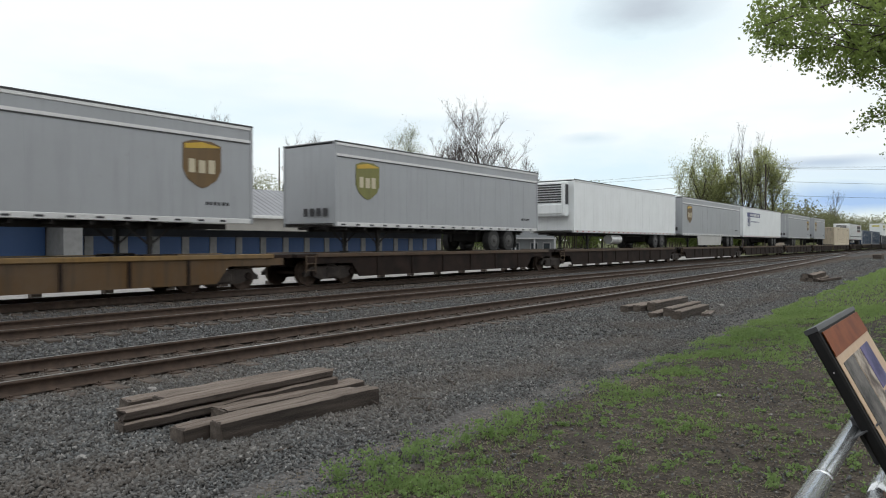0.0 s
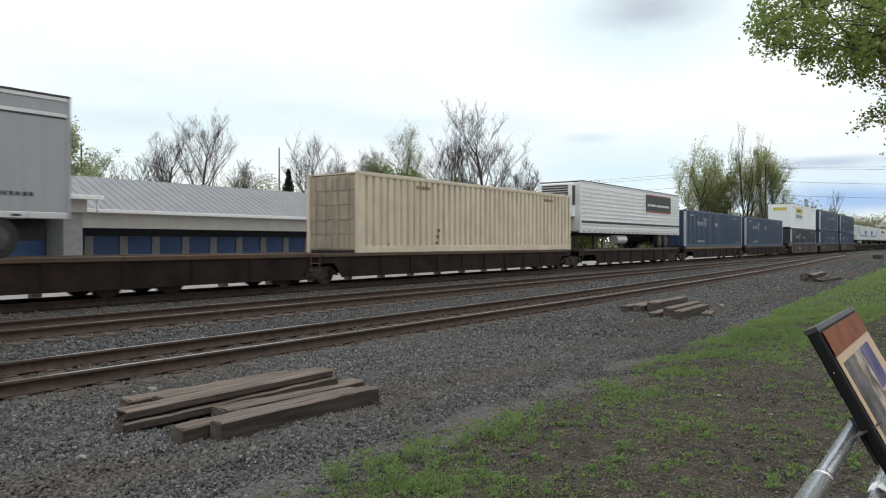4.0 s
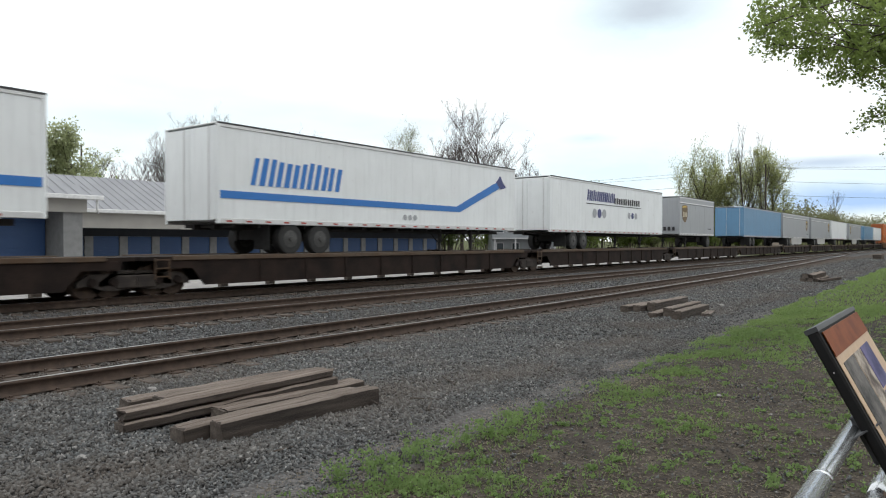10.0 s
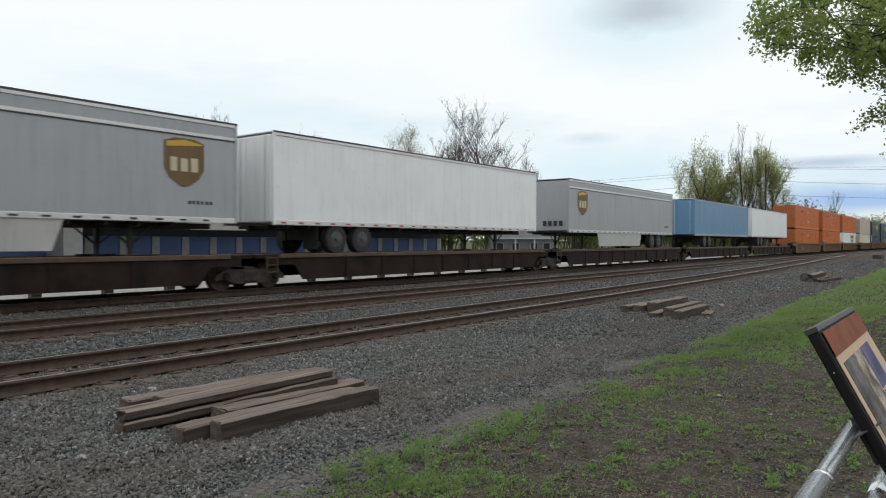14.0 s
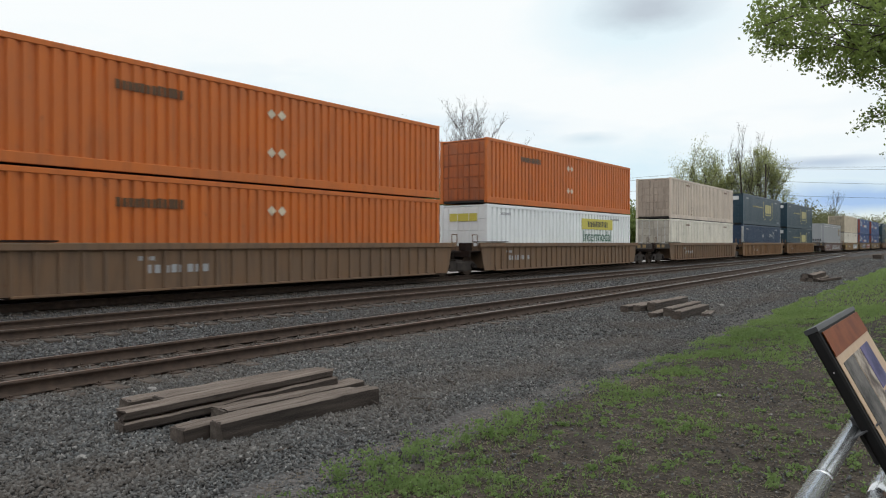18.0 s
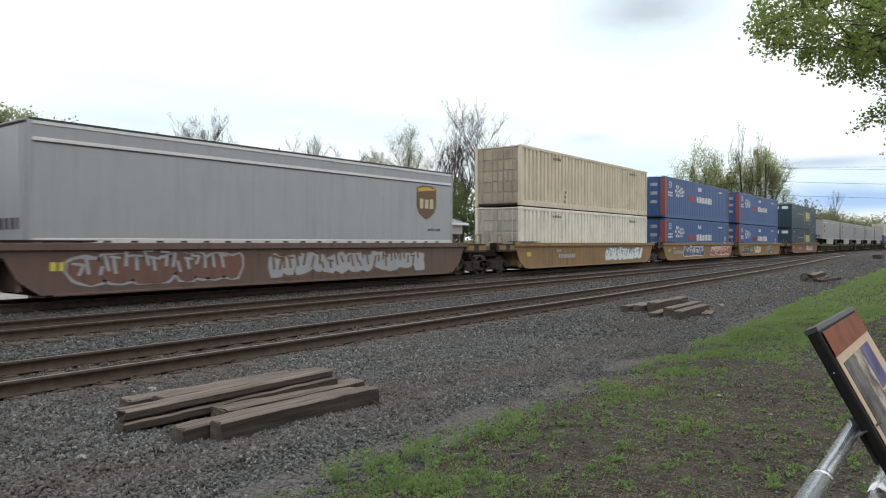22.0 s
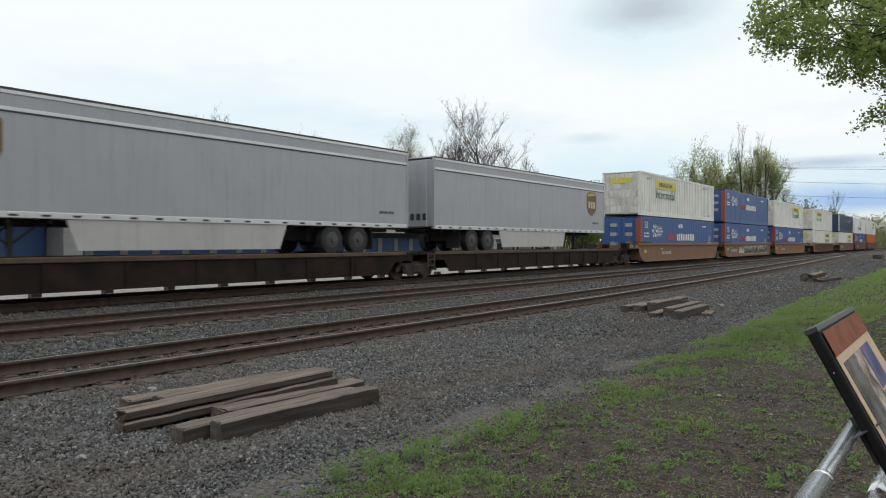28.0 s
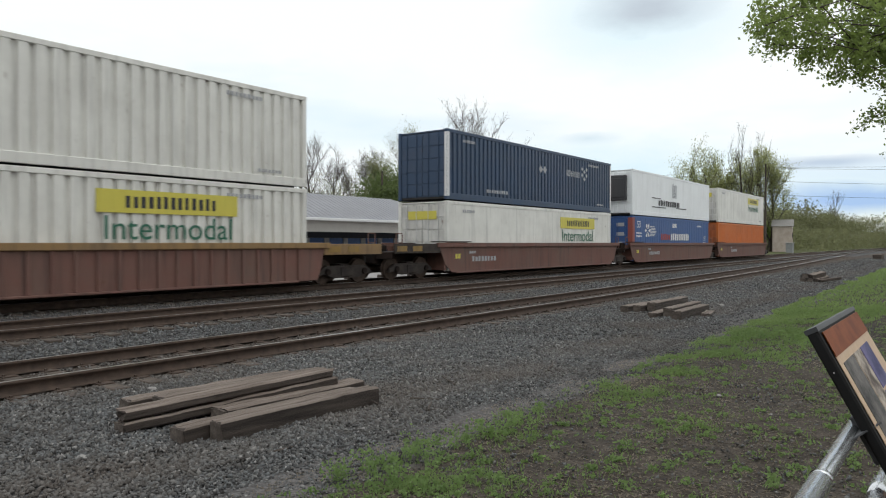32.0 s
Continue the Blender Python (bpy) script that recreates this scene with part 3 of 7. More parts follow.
# ---- the storage building behind the train ----
def storage_building():
    W = mat("cream metal wall", (0.40, 0.38, 0.35), (0.33, 0.315, 0.29), rough=0.6, scale=1, bump=0.05)
    R = mat("pale ribbed roof sheet", (0.27, 0.275, 0.295), (0.215, 0.22, 0.24), rough=0.5, metal=0.1, scale=0.7, bump=0.05)
    B = mat("blue roller door", (0.030, 0.078, 0.20), (0.022, 0.06, 0.16), rough=0.5, scale=1, bump=0.05)
    C = mat("pale concrete pier", (0.27, 0.27, 0.27), (0.20, 0.20, 0.20), rough=0.85, scale=3, bump=0.2)
    D = mat("soffit and header with shade in the colour", (0.035, 0.04, 0.05), (0.025, 0.028, 0.035), rough=0.8, scale=2, bump=0.05)
    G = 0.25

    def roof(parent, x0, x1, y0, y1, ze, zr, hip0, hip1):
        yr = (y0 + y1) / 2
        v = [(x0, y0, ze), (x1, y0, ze), (x1, y1, ze), (x0, y1, ze), (x0 + hip0, yr, zr), (x1 - hip1, yr, zr)]
        me = bpy.data.meshes.new("roof")
        me.from_pydata(v, [], [(0, 1, 5, 4), (1, 2, 5), (2, 3, 4, 5), (3, 0, 4), (0, 3, 2, 1)])
        top = piece("roof", me, R, parent)
        n = int((x1 - x0) / 0.6)
        for i in range(n + 1):
            x = x0 + 0.05 + (x1 - x0 - 0.1) * i / n
            f = 1.0
            if x < x0 + hip0:
                f = (x - x0) / hip0
            elif x > x1 - hip1:
                f = (x1 - x) / hip1
            if f > 0.03:
                bm = bmesh.new()
                tube(bm, (x, y0, ze + 0.02), (x, y0 + (yr - y0) * f, ze + (zr - ze) * f + 0.02), 0.035, n=4)
                part("roof_rib", bm, R, top)
        bm = bmesh.new()
        box(bm, x0, x1, y0 - 0.17, y0 - 0.02, ze - 0.24, ze + 0.0, 0.03)
        part("gutter", bm, mat("white gutter", (0.72, 0.72, 0.72), rough=0.4, bump=0), parent)

    # long low row of units
    b = empty("storage_building", Matrix.Identity(4), "long low storage building with blue roller doors and pale metal roof", "building")
    x0, x1, y0, y1 = 18.4, 63.5, 45.0, 55.0
    roof(b, x0 - 0.3, x1 + 0.3, y0 - 0.5, y1 + 0.5, 3.82, 6.35, 1, 6.6)
    bm = bmesh.new()
    box(bm, x0, x1, y0, y0 + 0.2, 2.62, 3.80)
    box(bm, x0, x1, y0 + 3.0, y1, G - 0.3, 3.80)
    part("wall", bm, W, b)
    # Soffit and header are near-black to stand for the shade in the recess.
    bm = bmesh.new()
    box(bm, x0, x1, y0 + 0.2, y0 + 3.0, 2.66, 2.74)
    part("soffit", bm, D, b, "soffit over the doors, coloured dark for shade")
    bm = bmesh.new()
    box(bm, x0, x1, y0 + 2.9, y0 + 2.998, 2.12, 2.66)
    part("shaded_header", bm, D, b, "band over the doors, coloured dark for recess shade")
    x = x0 + 0.65
    while x < x1 - 2.4:
        bm = bmesh.new()
        box(bm, x, x + 1.82, y0 + 2.92, y0 + 2.996, G - 0.2, 2.11)
        door = part("roller_door", bm, B, b)
        for k in range(9):
            piece("slat", made("slat", lambda bm: box(bm, 0, 1.82, -0.05, 0, 0, 0.16)), B, door, pose(x, y0 + 2.92, G - 0.1 + 0.21 * k))
        bm = bmesh.new()
        box(bm, x + 1.84, x + 2.43, y0 + 2.78, y0 + 2.99, G - 0.3, 2.11)
        part("pier", bm, C, b)
        x += 2.45
    # taller block in front of its end
    t = empty("storage_office", Matrix.Identity(4), "taller storage block with wide blue door and hipped metal roof", "building")
    x0, x1, y0, y1 = -14.0, 18.7, 38.0, 46.0
    roof(t, x0, x1 + 0.5, y0 - 0.7, y1 + 0.6, 4.18, 6.25, 4, 2.6)
    bm = bmesh.new()
    box(bm, x0, x1, y0, y0 + 0.25, 3.28, 4.16)
    box(bm, x0, x1, y0 + 2.4, y1, G - 0.3, 4.16)
    part("wall", bm, W, t)
    bm = bmesh.new()
    box(bm, 17.6, x1 - 0.1, y0 + 0.3, y0 + 2.38, G - 0.3, 4.1)
    part("pier", bm, C, t)
    for i in range(3):
        bm = bmesh.new()
        xa = 17.5 - 5.6 * (i + 1)
        box(bm, xa + 0.15, xa + 5.6, y0 + 2.22, y0 + 2.39, G - 0.2, 3.6)
        door = part("roller_door", bm, B, t)
        for k in range(15):
            piece("slat", made("wide_slat", lambda bm: box(bm, 0, 5.45, -0.05, 0, 0, 0.16)), B, door, pose(xa + 0.15, y0 + 2.22, G - 0.1 + 0.205 * k))
    bm = bmesh.new()
    tube(bm, (x1 + 0.25, y0 - 0.6, 3.95), (x1 + 0.25, y0 - 0.6, 3.4), 0.06)
    tube(bm, (x1 + 0.25, y0 - 0.6, 3.4), (x1 + 0.9, y0 + 0.6, 3.3), 0.06)
    part("downpipe", bm, mat("white downpipe", (0.7, 0.7, 0.7), rough=0.4, bump=0), t)


storage_building()


# ---- the train: everything in a unit is drawn from its left end, x along the track, y = 0 on the track's middle, z = 0 on the rail ----
L53, L45, L28 = 16.15, 13.72, 8.6


def corrugated(bm, length, z0, z1, y, sign, pitch, depth, x0=0.14):
    """A side sheet with folded ribs, with a thin back."""
    n = max(4, int((length - 2 * x0) / pitch))
    step = (length - 2 * x0) / n
    xs, ys = [], []
    for i in range(n):
        a = x0 + i * step
        for f, d in ((0, 0), (0.56, 0), (0.64, depth), (0.92, depth)):
            xs.append(a + f * step)
            ys.append(y - sign * d)
    xs.append(length - x0)
    ys.append(y)
    lo = [bm.verts.new((a, b, z0)) for a, b in zip(xs, ys)]
    hi = [bm.verts.new((a, b, z1)) for a, b in zip(xs, ys)]
    for i in range(len(xs) - 1):
        q = (lo[i], lo[i + 1], hi[i + 1], hi[i])
        bm.faces.new(q if sign < 0 else q[::-1])


def letters(bm, x, z, w, h, n, seed, slant=0.0, y=-1.312, gap=0.28):
    """A row of plain upright blocks, as wide as unread writing."""
    r = random.Random(seed)
    step = w / n
    for i in range(n):
        a = x + i * step + r.uniform(0, 0.1) * step
        b = a + step * (1 - gap) * r.uniform(0.8, 1.05)
        k = h * r.uniform(0.85, 1.0)
        prism(bm, [(a, z), (b, z), (b + slant * k, z + k), (a + slant * k, z + k)], y, y + 0.006)


def writing(word, size, x, z, y, material, parent, name="lettering"):
    c = bpy.data.curves.new(name, "FONT")
    c.body, c.size, c.extrude = word, size, 0.003
    tmp = new("tmp", c)
    me = bpy.data.meshes.new_from_object(tmp.evaluated_get(bpy.context.evaluated_depsgraph_get()))
    bpy.data.objects.remove(tmp)
    bpy.data.curves.remove(c)
    me.materials.clear()
    me.materials.append(None)
    return piece(name, me, material, parent, pose(x, y, z, 90, 0, 0))


WORDS = {}


def word_mesh(word, size):
    if (word, size) not in WORDS:
        ob = writing(word, size, 0, 0, 0, P["ink"], None)
        WORDS[word, size] = ob.data
        bpy.data.objects.remove(ob)
    return WORDS[word, size]


def shield(bm, x, z, w, h, y):
    pts = [(x - w / 2, z + h * 0.42), (x - w * 0.25, z + h * 0.5), (x + w * 0.25, z + h * 0.5), (x + w / 2, z + h * 0.42), (x + w / 2, z - h * 0.12),
           (x + w * 0.38, z - h * 0.32), (x + w * 0.12, z - h * 0.47), (x, z - h * 0.5), (x - w * 0.12, z - h * 0.47), (x - w * 0.38, z - h * 0.32), (x - w / 2, z - h * 0.12)]
    prism(bm, pts, y - 0.008, y)


def container(colour, label, length=L53, height=2.865, ribs=0.32, depth=0.06, posts=None, marks=None, base_label=""):
    """A steel container on its own base, z = 0 at its underside."""
    posts = posts or colour
    ob = empty("shipping_container", Matrix.Identity(4), label, "container", "containers of the train")
    key = ("container", length, ribs, depth, height)
    side = made(key + ("side",), lambda bm: corrugated(bm, length, 0.16, height - 0.11, -1.285, -1, ribs, depth))
    piece("side_wall", side, P[colour], ob)
    far = made(key + ("far",), lambda bm: corrugated(bm, length, 0.16, height - 0.11, 1.285, 1, ribs, depth))
    piece("side_wall", far, P[colour], ob)

    def roof(bm):
        box(bm, 0.06, length - 0.06, -1.27, 1.27, height - 0.07, height - 0.02)
        for i in range(int(length / 0.6)):
            box(bm, 0.4 + i * 0.6, 0.58 + i * 0.6, -1.18, 1.18, height - 0.02, height - 0.008)
    piece("roof", made(key + ("roof",), roof), P[colour], ob)
    piece("floor", made(key + ("floor",), lambda bm: box(bm, 0.06, length - 0.06, -1.25, 1.25, 0.03, 0.14)), M["black"], ob)
    for y in (-1.3, 1.2):
        piece("top_rail", made(key + ("rail", y), lambda bm: box(bm, 0.05, length - 0.05, y, y + 0.1, height - 0.14, height, 0.012)), P[colour], ob)
        piece("bottom_rail", made(key + ("sill", y), lambda bm: box(bm, 0.05, length - 0.05, y, y + 0.1, 0.0, 0.26, 0.012)), P[colour], ob)
    for x in (0.0, length - 0.16):
        for y in (-1.303, 1.143):
            p = piece("corner_post", made(key + ("post",), lambda bm: box(bm, 0, 0.16, 0, 0.16, 0.02, height - 0.02, 0.012)), P[posts], ob, pose(x, y, 0))
            for zc in (0, height - 0.118):
                piece("corner_casting", made("casting", lambda bm: box(bm, -0.006, 0.17, -0.006, 0.166, 0, 0.12, 0.01)), P[posts], p, pose(0, 0, zc))
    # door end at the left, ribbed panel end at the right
    # Ends take a darker base with heavier streaks and rust flecks than the sides.
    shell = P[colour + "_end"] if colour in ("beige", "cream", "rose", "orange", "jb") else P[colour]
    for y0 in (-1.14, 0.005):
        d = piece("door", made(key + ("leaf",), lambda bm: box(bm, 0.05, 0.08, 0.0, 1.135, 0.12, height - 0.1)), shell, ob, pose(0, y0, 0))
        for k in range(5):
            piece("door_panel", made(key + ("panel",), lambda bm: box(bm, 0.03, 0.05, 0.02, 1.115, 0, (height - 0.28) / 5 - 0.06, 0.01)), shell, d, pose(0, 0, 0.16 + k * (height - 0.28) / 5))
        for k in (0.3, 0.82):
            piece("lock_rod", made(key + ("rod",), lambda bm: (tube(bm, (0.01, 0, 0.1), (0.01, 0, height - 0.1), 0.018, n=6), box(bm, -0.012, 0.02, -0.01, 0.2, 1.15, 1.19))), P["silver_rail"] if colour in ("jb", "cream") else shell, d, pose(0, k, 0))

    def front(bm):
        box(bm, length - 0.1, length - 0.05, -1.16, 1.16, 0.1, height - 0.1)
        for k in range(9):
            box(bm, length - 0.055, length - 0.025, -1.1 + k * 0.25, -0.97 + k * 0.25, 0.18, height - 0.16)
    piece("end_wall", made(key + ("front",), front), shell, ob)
    if marks:
        marks(ob, length, height)
    return ob


def flat_mark(ob, name, key, build, colour, label=""):
    ob = piece(name, made(("mark", name) + tuple(key), build), P[colour], ob, None, label)
    if name in ("code_mark", "weight_mark", "graffiti", "door_mark", "name_bar", "reflector_strip", "star_shape"):
        ob["kind"] = "stuff"
    return ob


FACE = -1.304


def small_codes(ob, length, height, colour, seed):
    def b(bm):
        letters(bm, length - 3.0, height - 0.42, 1.3, 0.13, 9, seed, y=FACE)
        letters(bm, 1.1, height - 0.45, 0.9, 0.13, 6, seed + 1, y=FACE)
        letters(bm, length - 1.9, 0.34, 0.9, 0.10, 7, seed + 2, y=FACE)
    flat_mark(ob, "code_mark", ("codes", length, height, seed), b, colour)


def jb_marks(x0):
    def f(ob, length, height):
        z = 1.9
        flat_mark(ob, "name_panel", ("jbp", x0), lambda bm: box(bm, x0, x0 + 4.1, FACE - 0.008, FACE, z, z + 0.58), "yellow", "yellow name panel")
        flat_mark(ob, "name_bar", ("jbn", x0), lambda bm: letters(bm, x0 + 0.75, z + 0.13, 2.7, 0.33, 13, 3, y=FACE - 0.014, gap=0.42), "ink", "dark bars of a name")
        piece("lettering", word_mesh("Intermodal", 0.86), P["green"], ob, pose(x0 + 0.15, FACE - 0.004, z - 0.66, 90, 0, 0), "green lettering")
        small_codes(ob, length, height, "dulled", 11)
        flat_mark(ob, "end_panel", ("jbe",), lambda bm: box(bm, 0.0, 0.012, -0.75, 0.75, height - 0.75, height - 0.4), "yellow", "yellow name panel on the doors")
    return f


def umax_marks(right=False):
    def f(ob, length, height):
        x0 = 10.5 if right else 2.75
        zc = 1.9

        def logo(bm):
            letters(bm, x0, zc - 0.17, 1.6, 0.34, 9, 5, y=FACE, gap=0.5)
            for cx, cz in ((1.85, 0.0), (2.12, 0.2), (2.12, -0.2), (2.39, 0.0), (1.85, 0.34), (2.39, 0.34)):
                c = zc + cz
                prism(bm, [(x0 + cx - 0.12, c), (x0 + cx, c - 0.12), (x0 + cx + 0.12, c), (x0 + cx, c + 0.12)], FACE - 0.002, FACE + 0.006)
        flat_mark(ob, "logo_shape", ("umax", right), logo, "silver", "pale plain logo shapes")

        def dots(bm):
            for cx in (7.75, 8.15):
                prism(bm, [(cx - 0.19, zc - 0.05), (cx, zc - 0.24), (cx + 0.19, zc - 0.05), (cx, zc + 0.14)], FACE - 0.002, FACE + 0.006)
        flat_mark(ob, "diamond_mark", ("umaxd",), dots, "dulled")
        small_codes(ob, length, height, "dulled", 21)
        flat_mark(ob, "weight_mark", ("umaxw",), lambda bm: letters(bm, 2.9, 0.42, 1.8, 0.16, 9, 8, y=FACE), "dulled")
        for k, (a, b) in enumerate(((0.0, 0.15), (length - 0.15, length))):
            flat_mark(ob, "pale_post", ("umaxp", k), lambda bm: box(bm, a, b, -1.309, -1.30, 0.13, height - 0.13), "silver_rail", "pale corner post face")
        flat_mark(ob, "pale_post", ("umaxe",), lambda bm: box(bm, -0.006, 0.0, -1.29, -1.16, 0.13, height - 0.13), "silver_rail", "pale corner post face")
    return f


def orange_marks(ob, length, height):
    flat_mark(ob, "name_bar", ("org",), lambda bm: letters(bm, 2.9, 2.05, 1.9, 0.26, 12, 31, y=FACE, gap=0.1), "brown", "faded dark bars")

    def dots(bm):
        for cx in (7.75, 8.15):
            for cz in (0.95, 2.12):
                prism(bm, [(cx - 0.16, cz), (cx, cz - 0.16), (cx + 0.16, cz), (cx, cz + 0.16)], FACE - 0.002, FACE + 0.006)
    flat_mark(ob, "diamond_mark", ("orgd",), dots, "beige")


def beige_marks(ob, length, height):
    flat_mark(ob, "code_mark", ("bei",), lambda bm: (letters(bm, 3.2, height - 0.45, 0.9, 0.14, 5, 41, y=FACE), letters(bm, 13.2, height - 0.45, 1.0, 0.14, 6, 42, y=FACE)), "well_brown")
    flat_mark(ob, "rust_patch", ("beir",), lambda bm: [box(bm, 4.4 + 0.05 * k, 4.55 + 0.07 * k, FACE, FACE + 0.004, 0.3 + 0.25 * k, 0.42 + 0.25 * k) for k in range(3)], "well_brown")


def csx_marks(ob, length, height):
    def frame_bars(bm):
        for a, b in ((8.0, 8.12), (12.0, 12.12)):
            box(bm, a, b, FACE, FACE + 0.006, 0.78, 2.42)
        for a, b in ((8.0, 8.3), (11.82, 12.12)):
            for z in (0.78, 2.32):
                box(bm, a, b, FACE, FACE + 0.006, z, z + 0.1)
        letters(bm, 8.5, 0.58, 0.8, 0.15, 3, 51, y=FACE, gap=0.45)
        letters(bm, 10.9, 0.58, 0.8, 0.15, 3, 54, y=FACE, gap=0.45)
        letters(bm, 3.7, 1.74, 4.0, 0.13, 26, 52, y=FACE, gap=0.45)
    flat_mark(ob, "logo_frame", ("csxf",), frame_bars, "pale", "yellow plain logo frame")

    def block(bm):
        for k in range(3):
            a = 8.8 + 0.92 * k
            prism(bm, [(a + 0.12, 1.25), (a + 0.74, 1.25), (a + 0.84, 1.38), (a + 0.84, 2.02), (a + 0.74, 2.15), (a + 0.12, 2.15), (a, 2.02), (a, 1.38)], FACE - 0.002, FACE + 0.006)
        letters(bm, 8.85, 1.02, 2.6, 0.15, 12, 53, y=FACE, gap=0.3)
    flat_mark(ob, "logo_shape", ("csx",), block, "pale", "yellow plain logo blocks")
    small_codes(ob, length, height, "silver", 55)
    flat_mark(ob, "door_placard", ("csxd",), lambda bm: (box(bm, -0.004, 0.012, -0.9, -0.2, height - 0.6, height - 0.25), box(bm, -0.004, 0.012, 0.1, 0.7, height - 0.6, height - 0.25)), "chalk")


def pacer_marks(ob, length, height, low=True):
    piece("lettering", word_mesh("53", 0.62), P["chalk"], ob, pose(0.75, FACE - 0.002, height - 0.75, 90, 0, 0), "white length number")
    if low:
        piece("lettering", word_mesh("53", 0.5), P["chalk"], ob, pose(length - 1.5, FACE - 0.002, height - 1.55, 90, 0, 0), "white length number")
    flat_mark(ob, "code_mark", ("pacc", low), lambda bm: (letters(bm, 0.65, height - 1.15, 0.95, 0.12, 7, 61, y=FACE), letters(bm, 0.65, height - 1.35, 0.95, 0.12, 7, 62, y=FACE), letters(bm, 7.4, height - 0.65, 0.9, 0.3, 6, 63, y=FACE), letters(bm, length - 1.6, height - 1.95, 0.85, 0.3, 5, 67, y=FACE) if low else None, letters(bm, 13.0, height - 0.5, 1.1, 0.12, 9, 64, y=FACE)), "chalk")

    def star(bm):
        for k in range(6):
            a = math.pi / 3 * k
            c, s = math.cos(a), math.sin(a)
            prism(bm, [(2.6 + 0.1 * c, 1.95 + 0.1 * s), (2.6 + 0.4 * math.cos(a + 0.3), 1.95 + 0.4 * math.sin(a + 0.3)), (2.6 + 0.5 * c, 1.95 + 0.5 * s), (2.6 + 0.4 * math.cos(a - 0.3), 1.95 + 0.4 * math.sin(a - 0.3))], FACE, FACE + 0.006)
        for k in range(7):
            box(bm, 3.0 + 0.05 * (k % 3), 4.2 - 0.12 * abs(k - 3), FACE, FACE + 0.005, 1.6 + 0.1 * k, 1.64 + 0.1 * k)
    flat_mark(ob, "star_shape", ("pacs",), star, "chalk", "white plain star shape")
    flat_mark(ob, "name_bar", ("pacr",), lambda bm: letters(bm, 5.1, 1.35, 1.9, 0.42, 5, 65, y=FACE), "dullred", "faded red bars of a name")
    flat_mark(ob, "name_bar", ("pacw",), lambda bm: letters(bm, 7.1, 1.32, 4.0, 0.5, 10, 66, y=FACE), "chalk", "white bars of a name")
    for k, q in enumerate(((0.0, 0.36, -1.309, -1.30), (length - 0.2, length, -1.309, -1.30), (-0.006, 0.0, -1.3, -1.0))):
        flat_mark(ob, "red_post", ("pacp", k), lambda bm: box(bm, *q, 0.13, height - 0.12), "red", "faded red corner panel")
    flat_mark(ob, "door_mark", ("pacd",), lambda bm: [box(bm, 0.005, 0.022, y, y + 0.5, z, z + 0.22) for y in (-0.75, 0.25) for z in (1.0, 1.6, 2.2)], "dulled")


def reefer_box_marks(ob, length, height):
    flat_mark(ob, "name_bar", ("rbx",), lambda bm: (letters(bm, 4.6, 0.75, 4.4, 0.4, 12, 71, y=FACE), box(bm, 3.4, 6.0, FACE, FACE + 0.006, 0.6, 0.66), box(bm, 3.4, 5.0, FACE, FACE + 0.006, 1.2, 1.26), box(bm, 8.2, 10.4, FACE, FACE + 0.006, 0.66, 0.72)), "ink", "dark bars of a name")
    flat_mark(ob, "emblem", ("rbe",), lambda bm: letters(bm, 7.4, 1.4, 0.9, 1.0, 3, 72, y=FACE), "silver")
    piece("cooling_unit", made("cooling_unit_small", lambda bm: (box(bm, -0.2, 0.0, -0.95, 0.95, 0.9, 2.5, 0.04), box(bm, -0.24, -0.2, -0.8, 0.8, 1.1, 2.3, 0.02))), P["unit"], ob)


